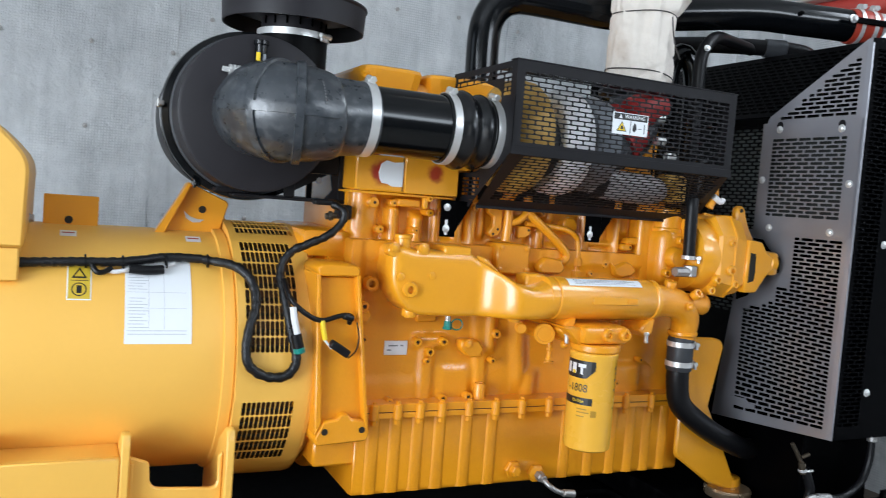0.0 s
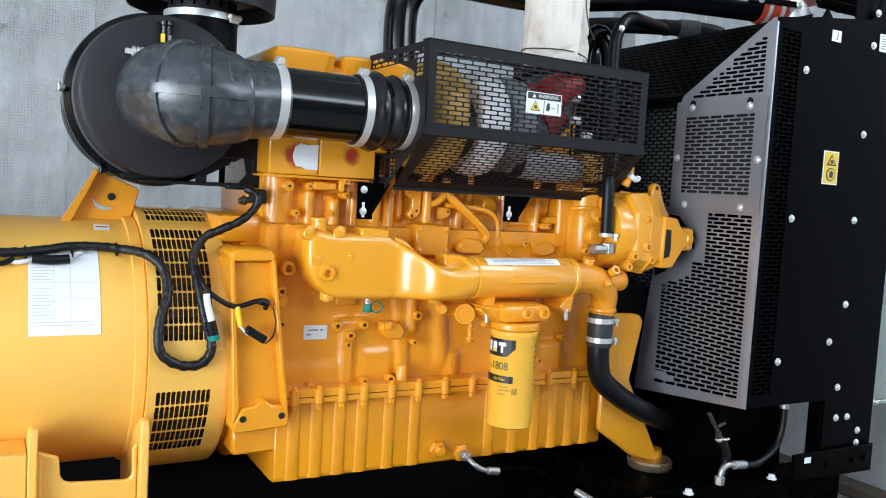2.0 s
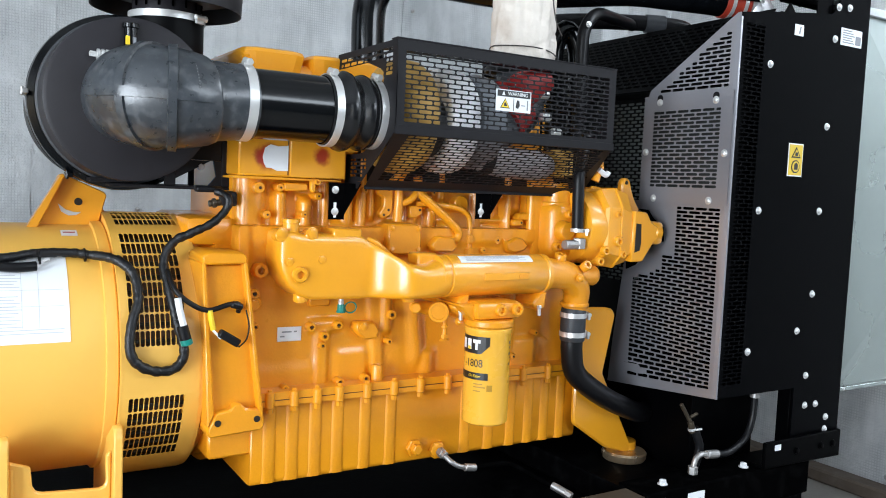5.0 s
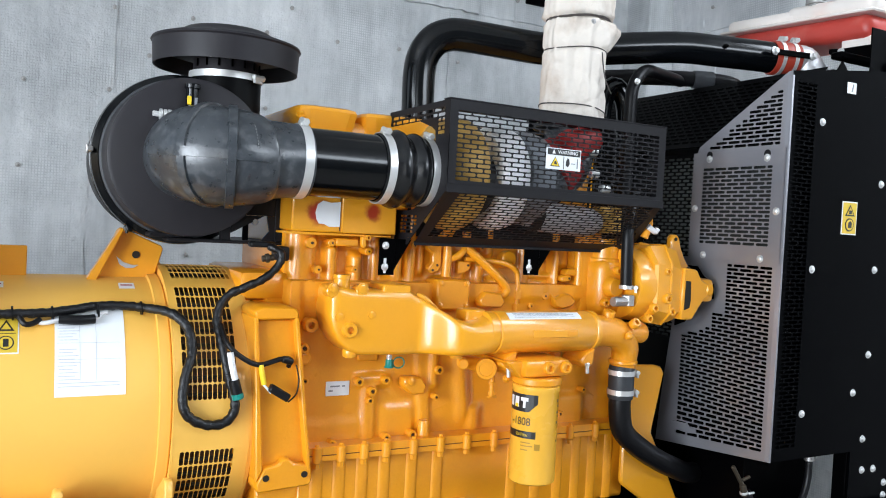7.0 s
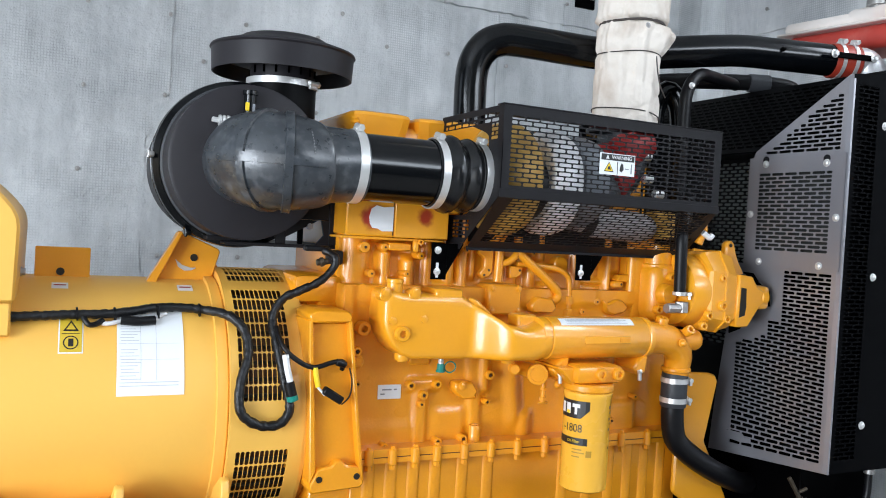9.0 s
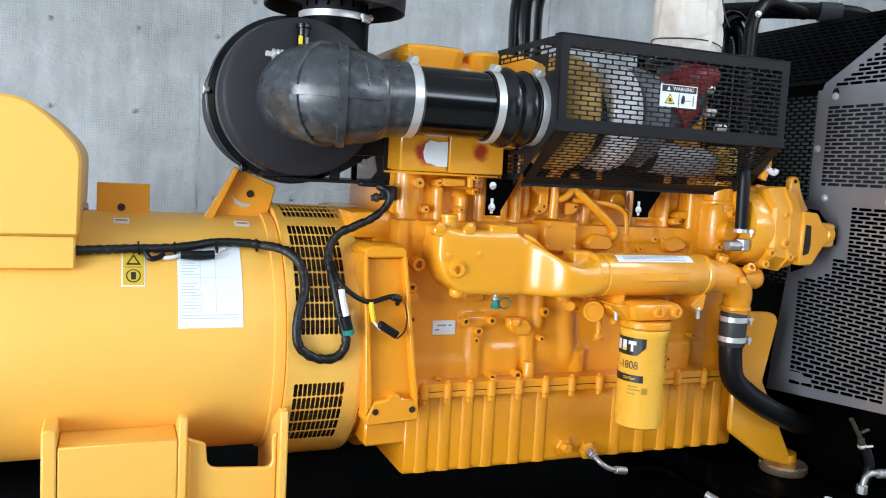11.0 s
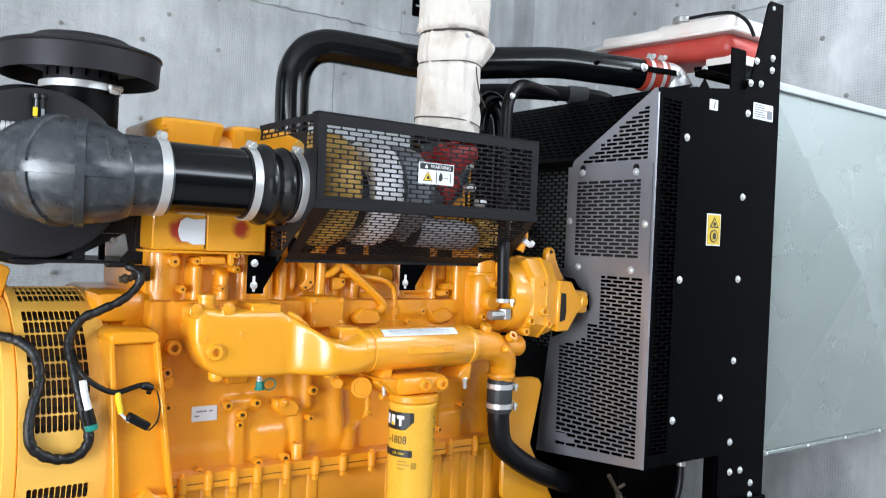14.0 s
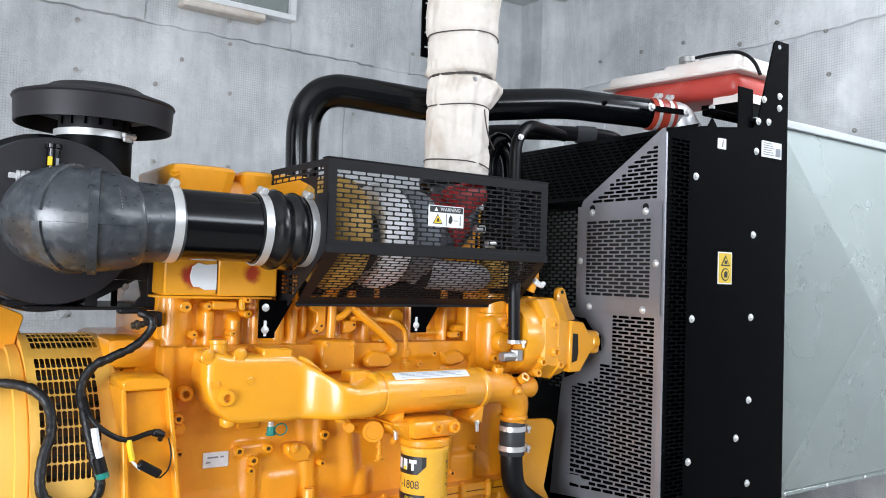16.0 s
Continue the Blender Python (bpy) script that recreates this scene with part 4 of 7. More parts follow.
for x, z, r, y in ((0.723, 1.475, 0.0135, 1.880), (0.774, 1.477, 0.0095, 1.878), (0.873, 1.459, 0.0095, 1.880), (0.742, 1.411, 0.0100, 1.878), (0.837, 1.413, 0.0085, 1.878), (0.719, 1.376, 0.0105, 1.868), (1.408, 1.352, 0.0110, 1.862), (1.362, 1.324, 0.0085, 1.862), (0.940, 1.470, 0.0085, 1.895), (1.005, 1.478, 0.0085, 1.888), (1.210, 1.478, 0.0085, 1.890), (1.430, 1.478, 0.0090, 1.890)):
    bolt(eng, (x, 1.925, z), (0, -1, 0), r, 1.925 - y, YELLOW_CAST, "tapped", "casting_boss")
    part("threaded_hole", Build().cyl((x + 0.001, y + 0.004, z), (x + 0.001, y - 0.0012, z), r * 0.27, seg=10, bev=0), HOLE_SHADE, eng)
for x, y, z in ((1.071, 1.884, 1.482), (1.071, 1.884, 1.429), (1.058, 1.884, 1.416), (1.166, 1.886, 1.431), (1.524, 1.872, 1.420), (1.495, 1.872, 1.402)):
    part("threaded_hole", Build().cyl((x, y + 0.004, z), (x, y - 0.0012, z), 0.0034, seg=10, bev=0), HOLE_SHADE, eng)
part("rocker_box", Build().box(0.74, 1.66, 1.985, 2.27, 1.585, 1.79, 0.02, 3), YELLOW, eng)
def lobe(x0, x1, top, y0=1.958, y1=2.26):
    """A rounded cover dome, its front face narrowing downwards between soft flanks."""
    rings = []
    for z, inset, front in ((1.69, 0.020, 0.020), (1.73, 0.016, 0.014), (1.77, 0.008, 0.006), (top - 0.012, 0.001, 0.0), (top - 0.004, 0.005, 0.004), (top, 0.014, 0.014)):
        a, b, f = x0 + inset, x1 - inset, y0 + front
        c = 0.030
        rings.append([(a, y1, z), (a, f + c, z), (a + c * 0.25, f + c * 0.35, z), (a + c, f, z), (b - c, f, z), (b - c * 0.25, f + c * 0.35, z), (b, f + c, z), (b, y1, z)])
    return Build().loft(rings)


vcp = part("valve_cover", lobe(0.698, 0.868, 1.819), YELLOW, eng, "glossy yellow valve cover", True, 24)
part("valve_cover", lobe(0.876, 1.11, 1.817), YELLOW, eng, "glossy yellow valve cover", True, 24)
part("valve_cover", lobe(1.118, 1.36, 1.815), YELLOW, eng, "glossy yellow valve cover", True, 24)
part("valve_cover", lobe(1.368, 1.64, 1.815), YELLOW, eng, "glossy yellow valve cover", True, 24)
bolt(vcp, (0.712, 1.975, 1.790), (-0.3, -0.5, 1), 0.010, 0.012, YELLOW)
# intake side panel with the masked patches
def sprayed(name, spots):
    """The engine paint with soft-edged red overspray round the given (x, z, radius, softness, strength)."""
    m = YELLOW.copy()
    m.name = name
    n, l = m.node_tree.nodes, m.node_tree.links
    b = n["Principled BSDF"]
    out = b.inputs["Base Color"].links[0].from_socket
    co = n.new("ShaderNodeTexCoord")
    wob = n.new("ShaderNodeTexNoise")
    wob.inputs["Scale"].default_value, wob.inputs["Detail"].default_value = 55, 4
    l.new(co.outputs["Object"], wob.inputs["Vector"])
    for x, z, r, soft, strength in spots:
        sub = n.new("ShaderNodeVectorMath")
        sub.operation = "SUBTRACT"
        sub.inputs[1].default_value = (x, 0, z)
        l.new(co.outputs["Object"], sub.inputs[0])
        flat = n.new("ShaderNodeVectorMath")
        flat.operation = "MULTIPLY"
        flat.inputs[1].default_value = (1, 0, 1)
        l.new(sub.outputs[0], flat.inputs[0])
        size = n.new("ShaderNodeVectorMath")
        size.operation = "LENGTH"
        l.new(flat.outputs[0], size.inputs[0])
        add = n.new("ShaderNodeMath")
        add.operation = "MULTIPLY_ADD"
        add.inputs[1].default_value = 0.022
        l.new(wob.outputs["Fac"], add.inputs[0])
        l.new(size.outputs["Value"], add.inputs[2])
        ramp = n.new("ShaderNodeMapRange")
        ramp.interpolation_type = "SMOOTHSTEP"
        ramp.inputs["From Min"].default_value, ramp.inputs["From Max"].default_value = r + 0.011 - soft, r + 0.011 + soft
        ramp.inputs["To Min"].default_value, ramp.inputs["To Max"].default_value = strength, 0.0
        l.new(add.outputs[0], ramp.inputs["Value"])
        mix = n.new("ShaderNodeMix")
        mix.data_type = "RGBA"
        mix.inputs["B"].default_value = (0.36, 0.018, 0.008, 1)
        l.new(ramp.outputs[0], mix.inputs["Factor"])
        l.new(out, mix.inputs["A"])
        out = mix.outputs["Result"]
    l.new(out, b.inputs["Base Color"])
    return m


sp = part("side_panel", Build().prism([(0.664, 1.503), (0.928, 1.503), (0.928, 1.570), (0.962, 1.570), (0.962, 1.70), (0.664, 1.70)], "xz", 1.860, 1.985, 0.004), sprayed("yellow_paint_with_red_edge", [(0.735, 1.548, 0.030, 0.010, 0.9), (0.722, 1.552, 0.020, 0.008, 0.8)]), eng, "yellow panel with red overspray round a patch")
patch = [(0.721, 1.548), (0.726, 1.569), (0.739, 1.578), (0.758, 1.574), (0.783, 1.577), (0.783, 1.517), (0.756, 1.516), (0.744, 1.522), (0.730, 1.523), (0.724, 1.533)]
part("masking_patch", Build().prism(patch, "xz", 1.8565, 1.8598, 0), PAPER, sp, "torn white masking patch")
part("raised_plate", Build().prism([(0.787, 1.503), (0.931, 1.503), (0.931, 1.571), (0.964, 1.571), (0.964, 1.695), (0.787, 1.695)], "xz", 1.853, 1.862, 0.002), sprayed("yellow_paint_with_red_spot", [(0.868, 1.556, 0.019, 0.009, 0.95)]), sp, "yellow plate with a red paint spot")
part("split_line", Build().box(0.783, 0.785, 1.8585, 1.8605, 1.507, 1.70, 0), GAP_SHADE, sp)
part("panel_lip", Build().box(0.655, 0.926, 1.866, 1.99, 1.4955, 1.5015, 0.0015), YELLOW, eng)
part("lip_tab", Build().prism([(0.848, 1.503), (0.860, 1.503), (0.862, 1.470), (0.852, 1.466), (0.847, 1.474)], "xz", 1.868, 1.884, 0.003), YELLOW, eng)
bolt(eng, (0.864, 1.872, 1.494), (0, -1, 0), 0.0075, 0.008, YELLOW, "boss", "boss")

# oil cooler: cover, curved neck and drum
def rsec(x, yc, zc, hy, hz, p=3.2, n=44):
    out = []
    for i in range(n):
        a = 2 * math.pi * i / n
        c, s = math.cos(a), math.sin(a)
        out.append((x, yc + hy * math.copysign(abs(c) ** (2 / p), c), zc + hz * math.copysign(abs(s) ** (2 / p), s)))
    return out


secs = [(0.738, 1.850, 1.338, 0.03, 0.028, 4), (0.740, 1.838, 1.338, 0.056, 0.036, 5), (0.748, 1.836, 1.326, 0.062, 0.053, 7), (0.765, 1.835, 1.313, 0.063, 0.068, 8), (0.79, 1.835, 1.299, 0.063, 0.075, 9), (0.82, 1.835, 1.294, 0.063, 0.079, 9), (0.945, 1.833, 1.2915, 0.063, 0.0795, 9), (0.975, 1.828, 1.284, 0.065, 0.070, 7), (1.01, 1.818, 1.273, 0.067, 0.057, 5), (1.04, 1.80, 1.2630, 0.068, 0.046, 4), (1.08, 1.775, 1.2585, 0.064, 0.0415, 3.4), (1.105, 1.757, 1.260, 0.058, 0.043, 3), (1.125, 1.748, 1.264, 0.054, 0.047, 2.4), (1.145, 1.742, 1.268, 0.052, 0.051, 2)]


def bonnet(x):
    """Section of the bonnet at x: its front comes forward to meet the drum."""
    for (a, b) in zip(secs, secs[1:]):
        if a[0] <= x <= b[0]:
            k = (x - a[0]) / (b[0] - a[0])
            _, yc, zc, hy, hz, p = [u + (v - u) * k for u, v in zip(a, b)]
    if x > 0.90:
        t = max(0.0, min(1.0, (x - 0.956) / 0.102))
        front = 1.772 - 0.082 * t ** 3 * (t * (6 * t - 15) + 10)
        back = yc + hy if x < 1.08 else max(yc + hy, 1.794)
        yc, hy = (front + back) / 2, (back - front) / 2
        p = p if x < 0.97 else max(2.0, 8.0 - 6.0 * (x - 0.97) / 0.175)
    return rsec(x, yc, zc, hy, hz, p)


ck = Build().loft([bonnet(x) for x in [q[0] for q in secs[:7]] + [0.945 + 0.20 * i / 34 for i in range(1, 34)] + [1.145]])
cov = part("cooler_cover", ck, YELLOW, eng, "smooth yellow oil cooler bonnet", True, 60)
part("cover_top_lip", Build().box(0.872, 0.946, 1.777, 1.88, 1.36, 1.385, 0.004), YELLOW, cov)
part("cover_stub", Build().cyl((0.773, 1.80, 1.35), (0.773, 1.80, 1.40), 0.019, seg=20).cyl((0.773, 1.80, 1.396), (0.773, 1.80, 1.406), 0.021, seg=20), YELLOW, cov)
for x in (0.742, 0.816):
    part("edge_lug", Build().cyl((x, 1.7735, 1.368), (x, 1.81, 1.368), 0.0150, seg=20, bev=0.002), YELLOW, cov)
for x, z, r in ((0.842, 1.312, 0.010), (0.762, 1.308, 0.010), (0.742, 1.374, 0.010), (0.816, 1.374, 0.011)):
    bolt(cov, (x, 1.774, z), (0, -1, 0), r, 0.0045, YELLOW, "hex", "bolt")
bolt(cov, (0.786, 1.776, 1.278), (0, -1, 0), 0.019, 0.012, YELLOW, "boss", "boss")
part("drain_stub", Build().lathe([(0.0130, 1.255), (0.0150, 1.240), (0.0185, 1.226), (0.0185, 1.214), (0.0170, 1.211), (0.0125, 1.211), (0.0120, 1.208), (0.001, 1.208)], (0.802, 1.80, 0), (0, 0, 1), 24), YELLOW, cov)
part("dip_boss", Build().lathe([(0.0185, 1.222), (0.0180, 1.212), (0.0150, 1.205), (0.001, 1.204)], (1.074, 1.765, 0), (0, 0, 1), 24), YELLOW, cov)
part("neck_fin", Build().tube([(0.965, 1.785, 1.362), (0.985, 1.782, 1.352), (1.02, 1.776, 1.327)], [0.004, 0.008, 0.003], 10), YELLOW, cov)
part("tab", Build().box(1.085, 1.142, 1.742, 1.80, 1.275, 1.328, 0.005), YELLOW, cov)
drum_b = Build().lathe([(0.045, 1.130), (0.053, 1.135), (0.053, 1.153), (0.0505, 1.155), (0.0505, 1.159), (0.054, 1.161), (0.054, 1.452), (0.051, 1.456), (0.051, 1.461), (0.054, 1.463), (0.053, 1.476), (0.04, 1.479)], (0, 1.742, 1.271), (1, 0, 0), 48)
dr = part("cooler_drum", drum_b, YELLOW, eng, "cylindrical yellow oil cooler")
part("embossed_plate", Build().box(1.250, 1.392, 1.6855, 1.690, 1.262, 1.282, 0.0015), YELLOW, dr)
part("part_mark", Build().box(1.357, 1.386, 1.684, 1.686, 1.267, 1.277, 0.0005), YELLOW_CAST, dr)
lab = Build()
for i in range(7):
    a = math.radians(42 + 4.6 * i)
    lab.v += [(x, 1.742 - 0.0552 * math.cos(a), 1.271 + 0.0552 * math.sin(a)) for x in (1.186, 1.412)]
lab.f = [(2 * i, 2 * i + 1, 2 * i + 3, 2 * i + 2) for i in range(6)]
lb = part("label", lab, PAPER, dr, "white instruction label")
for i in range(4):
    a = math.radians(48 + 5 * i)
    yy, zz = 1.742 - 0.0558 * math.cos(a), 1.271 + 0.0558 * math.sin(a)
    part("print_line", Build().add([(1.204, yy, zz), (1.392 - 0.02 * (i % 2), yy, zz), (1.392 - 0.02 * (i % 2), yy + 0.0008, zz + 0.0007), (1.204, yy + 0.0008, zz + 0.0007)], [(0, 1, 2, 3)]), INK, lb)
el = Build().tube([(1.465, 1.742, 1.271), (1.53, 1.742, 1.268), (1.575, 1.745, 1.258), (1.612, 1.755, 1.225), (1.620, 1.765, 1.185), (1.621, 1.768, 1.160)], [0.045, 0.042, 0.040, 0.038, 0.036, 0.034], 24)
el.ball((1.655, 1.745, 1.262), 0.026, 0.026, 0.03).cyl((1.60, 1.745, 1.262), (1.655, 1.745, 1.262), 0.030, 0.028)
el.lathe([(0.038, 0), (0.041, 0.003), (0.041, 0.010), (0.038, 0.013)], (1.619, 1.767, 1.171), (0, 0, 1), 28)
eb = part("cooler_elbow", el, YELLOW_CAST, eng)
bolt(eb, (1.53, 1.735, 1.31), (0, -0.3, 1), 0.017, 0.014, YELLOW_CAST, "boss", "boss")
bolt(eb, (1.60, 1.71, 1.29), (0, -1, 0.6), 0.014, 0.014, YELLOW_CAST, "boss", "boss")
bolt(eb, (1.575, 1.70, 1.26), (0, -1, 0), 0.010, 0.012, YELLOW_CAST, "dome", "bolt")
# cooler brackets under the drum
for x in (1.205, 1.455):
    part("cooler_bracket", Build().prism([(x - 0.030, 1.192), (x - 0.004, 1.222), (x + 0.020, 1.228), (x + 0.014, 1.182), (x - 0.006, 1.172)], "xz", 1.712, 1.80, 0.005), YELLOW_CAST, eng)
    part("nipple", Build().cyl((x - 0.008, 1.712, 1.188), (x - 0.006, 1.712, 1.160), 0.0055, seg=12).cyl((x - 0.008, 1.712, 1.189), (x - 0.007, 1.712, 1.180), 0.0075, seg=6), STEEL, eng)
sb = Build().lathe([(0.020, 0), (0.027, 0.012), (0.027, 0.026), (0.0255, 0.029), (0.0190, 0.029), (0.0180, 0.027), (0.001, 0.027)], (1.163, 1.767, 1.177), (-0.42, -0.9, 0.03), 36)
sb.tube([(1.165, 1.80, 1.177), (1.13, 1.80, 1.186), (1.105, 1.79, 1.188)], [0.020, 0.018, 0.015], 16)
sb.lathe([(0.014, 0), (0.014, 0.008), (0.011, 0.011), (0.006, 0.011)], (1.106, 1.782, 1.186), (-0.42, -0.9, 0.03), 18)
part("sensor_boss", sb, YELLOW_CAST, eng)
bolt(eng, (1.211, 1.742, 1.151), (0, -1, 0), 0.0085, 0.012, YELLOW_CAST, "dome", "bolt")
part("drain_cock", Build().cyl((1.178, 1.755, 1.160), (1.178, 1.755, 1.104), 0.0065, seg=12).cyl((1.178, 1.755, 1.142), (1.178, 1.755, 1.134), 0.0095, seg=6).cyl((1.178, 1.755, 1.118), (1.178, 1.755, 1.108), 0.0095, seg=6).box(1.165, 1.194, 1.752, 1.758, 1.100, 1.106, 0.002), YELLOW_CAST, eng)
# filter head
fh = Build().box(1.215, 1.355, 1.66, 1.80, 1.165, 1.21, 0.012, 2).prism([(1.17, 1.205), (1.22, 1.205), (1.24, 1.165), (1.215, 1.16)], "xz", 1.68, 1.80, 0.004).box(1.235, 1.34, 1.72, 1.88, 1.15, 1.20, 0.008)
fhp = part("filter_head", fh, YELLOW_CAST, eng)
for x in (1.283, 1.335):
    bolt(fhp, (x, 1.662, 1.19), (0, -1, 0), 0.016, 0.010, YELLOW_CAST, "boss", "boss")
    bolt(fhp, (x, 1.660, 1.19), (0, -1, 0), 0.008, 0.006, YELLOW_CAST, "dome", "bolt")
part("filter_collar", Build().lathe([(0.060, 0), (0.064, 0.004), (0.064, 0.016), (0.060, 0.02)], (1.277, 1.70, 1.145), (0, 0, 1), 36), YELLOW_CAST, fhp)

# cover box, fuel lines and small castings on the head side
part("cover_box", Build().box(1.05, 1.148, 1.838, 1.91, 1.316, 1.395, 0.005), YELLOW_CAST, eng)
for x, z in ((1.062, 1.384), (1.138, 1.384), (1.062, 1.328), (1.138, 1.328)):
    bolt(eng, (x, 1.838, z), (0, -1, 0), 0.007, 0.005, YELLOW_CAST, "dome", "bolt")
part("fuel_tube", Build().tube([(1.150, 1.875, 1.52), (1.152, 1.872, 1.485), (1.168, 1.868, 1.465), (1.213, 1.864, 1.430), (1.262, 1.862, 1.390), (1.277, 1.862, 1.370), (1.268, 1.864, 1.354), (1.245, 1.870, 1.351)], 0.0118, 14), YELLOW_CAST, eng)
part("fuel_tube", Build().tube([(1.097, 1.880, 1.52), (1.097, 1.878, 1.46), (1.096, 1.880, 1.40)], [0.0115, 0.0115, 0.013], 14), YELLOW_CAST, eng)
part("fuel_tube", Build().tube([(1.100, 1.880, 1.447), (1.125, 1.874, 1.455), (1.146, 1.872, 1.478), (1.150, 1.874, 1.51)], 0.0095, 12), YELLOW_CAST, eng)
part("fuel_tube", Build().tube([(1.155, 1.885, 1.449), (1.21, 1.878, 1.446), (1.272, 1.874, 1.440), (1.305, 1.872, 1.425), (1.318, 1.872, 1.400), (1.318, 1.872, 1.30)], 0.0075, 12), YELLOW_CAST, eng)
part("tube_nut", Build().cyl((1.318, 1.872, 1.366), (1.318, 1.872, 1.342), 0.0125, seg=6).cyl((1.318, 1.872, 1.330), (1.318, 1.872, 1.305), 0.0145, seg=6), YELLOW_CAST, eng)
part("tube_clip", Build().prism([(1.18, 1.34), (1.20, 1.365), (1.25, 1.36), (1.265, 1.335), (1.25, 1.32), (1.19, 1.322)], "xz", 1.842, 1.90, 0.005), YELLOW_CAST, eng)
part("lever", Build().prism([(1.425, 1.360), (1.442, 1.348), (1.470, 1.362), (1.492, 1.358), (1.515, 1.338), (1.500, 1.322), (1.464, 1.314), (1.438, 1.322)], "xz", 1.855, 1.90, 0.006), YELLOW_CAST, eng)
part("head_ridge", Build().tube([(1.534, 1.89, 1.31), (1.534, 1.88, 1.35), (1.534, 1.88, 1.50), (1.534, 1.89, 1.56)], [0.012, 0.016, 0.016, 0.012], 12), YELLOW_CAST, eng)
# thermostat and gear housing at the front
th = Build().box(1.55, 1.70, 1.80, 1.98, 1.30, 1.47, 0.035, 3).cyl((1.60, 1.85, 1.43), (1.60, 1.85, 1.520), 0.040).cyl((1.60, 1.85, 1.437), (1.60, 1.85, 1.466), 0.0455, bev=0.003).cyl((1.585, 1.80, 1.385), (1.585, 1.77, 1.385), 0.03, 0.025).box(1.53, 1.60, 1.86, 1.98, 1.30, 1.56, 0.012, 2)
tp = part("thermostat_housing", th, YELLOW_CAST, eng)
for x, z in ((1.605, 1.432), (1.66, 1.36), (1.565, 1.34), (1.64, 1.44)):
    bolt(tp, (x, 1.80, z), (0, -1, 0), 0.012, 0.014, YELLOW_CAST, "boss", "boss")
gh = Build().lathe([(0.085, 1.62), (0.098, 1.625), (0.104, 1.645), (0.106, 1.69), (0.102, 1.705), (0.095, 1.71)], (0, 1.815, 1.395), (1, 0, 0), 40)


def facets(x, hy, hz, c, top=0.0):
    """An eight-sided section with cut corners."""
    return [(x, 1.815 + y * hy, 1.398 + z) for y, z in ((-1, -hz + c), (-1, hz - c - top), (-1 + c / hy, hz), (1 - c / hy, hz), (1, hz - c), (1, -hz + c), (1 - c / hy, -hz), (-1 + c / hy, -hz))]


gh.loft([facets(*q) for q in ((1.672, 0.098, 0.102, 0.045), (1.680, 0.106, 0.110, 0.040, 0.01), (1.725, 0.109, 0.112, 0.034, 0.02), (1.768, 0.105, 0.100, 0.026, 0.03), (1.776, 0.097, 0.090, 0.026, 0.02))])
gp = part("gear_pump", gh, YELLOW, eng, "yellow faceted front pump", True, 24)
ear = Build().prism([(1.780, 1.490), (1.786, 1.512), (1.785, 1.532), (1.792, 1.542), (1.803, 1.545), (1.813, 1.541), (1.819, 1.531), (1.826, 1.508), (1.840, 1.480), (1.863, 1.449), (1.836, 1.438), (1.808, 1.452)], "xz", 1.775, 1.80, 0.005)
part("pump_ear", ear, YELLOW, gp)
part("ear_hole", Build().cyl((1.800, 1.773, 1.530), (1.800, 1.778, 1.530), 0.0055, seg=12, bev=0), GAP_SHADE, gp)
fl = Build().prism([(1.770, 1.450), (1.821, 1.446), (1.840, 1.418), (1.883, 1.398), (1.882, 1.378), (1.852, 1.357), (1.811, 1.302), (1.766, 1.303)], "xz", 1.702, 1.762, 0.004)
part("pump_nose", fl, YELLOW, gp)
# The slit is not cut: a dark plate paints its shade.
part("nose_slit", Build().prism([(1.776, 1.330), (1.796, 1.336), (1.800, 1.36), (1.797, 1.412), (1.778, 1.414)], "xz", 1.7008, 1.7018, 0), GAP_SHADE, gp, "thin dark plate for the shaded slit in the pump nose")
part("pump_nose_block", Build().box(1.836, 1.893, 1.704, 1.77, 1.352, 1.420, 0.012, 2), YELLOW, gp)
part("pump_nose_cap", Build().lathe([(0.020, 0), (0.024, 0.004), (0.024, 0.022), (0.018, 0.026)], (1.862, 1.722, 1.388), (1, -0.1, 0), 20), YELLOW, gp)
# Thin black plate added for the cut-out, outlined to fit the camera's view.
part("cutout_plate", Build().prism([(1.870, 1.263), (1.830, 1.280), (1.814, 1.300), (1.781, 1.336), (1.745, 1.354), (1.721, 1.361), (1.724, 1.404), (1.766, 1.426), (1.790, 1.452), (1.870, 1.456)], "yz", 1.908, 1.914, 0.001), BASE_BLACK, gp, "thin black plate standing in for the guard's cut-out")
# Solid dark drum painting the shade between nose and body.
part("rotor_gap", Build().lathe([(0.05, 1.77), (0.074, 1.774), (0.074, 1.868), (0.05, 1.875)], (0, 1.815, 1.385), (1, 0, 0), 32), GAP_SHADE, gp, "dark drum for the shade in the rotor gap")
for x, y, z, r in ((1.712, 1.712, 1.438, 0.010), (1.715, 1.709, 1.362, 0.015), (1.67, 1.712, 1.335, 0.013), (1.735, 1.712, 1.325, 0.012), (1.655, 1.716, 1.305, 0.012)):
    bolt(gp, (x, y, z), (0, -1, 0), r, 0.010, YELLOW, "boss", "boss")
part("seam", Build().loft([facets(x, 0.109 + d, 0.112 + d, 0.034, 0.02) for x, d in ((1.722, -0.001), (1.724, 0.003), (1.729, 0.003), (1.731, -0.001))], cap=False), YELLOW, gp)
part("top_rib", Build().prism([(1.68, 1.497), (1.69, 1.517), (1.74, 1.511), (1.77, 1.492), (1.77, 1.47)], "xz", 1.80, 1.812, 0.003), YELLOW, gp)
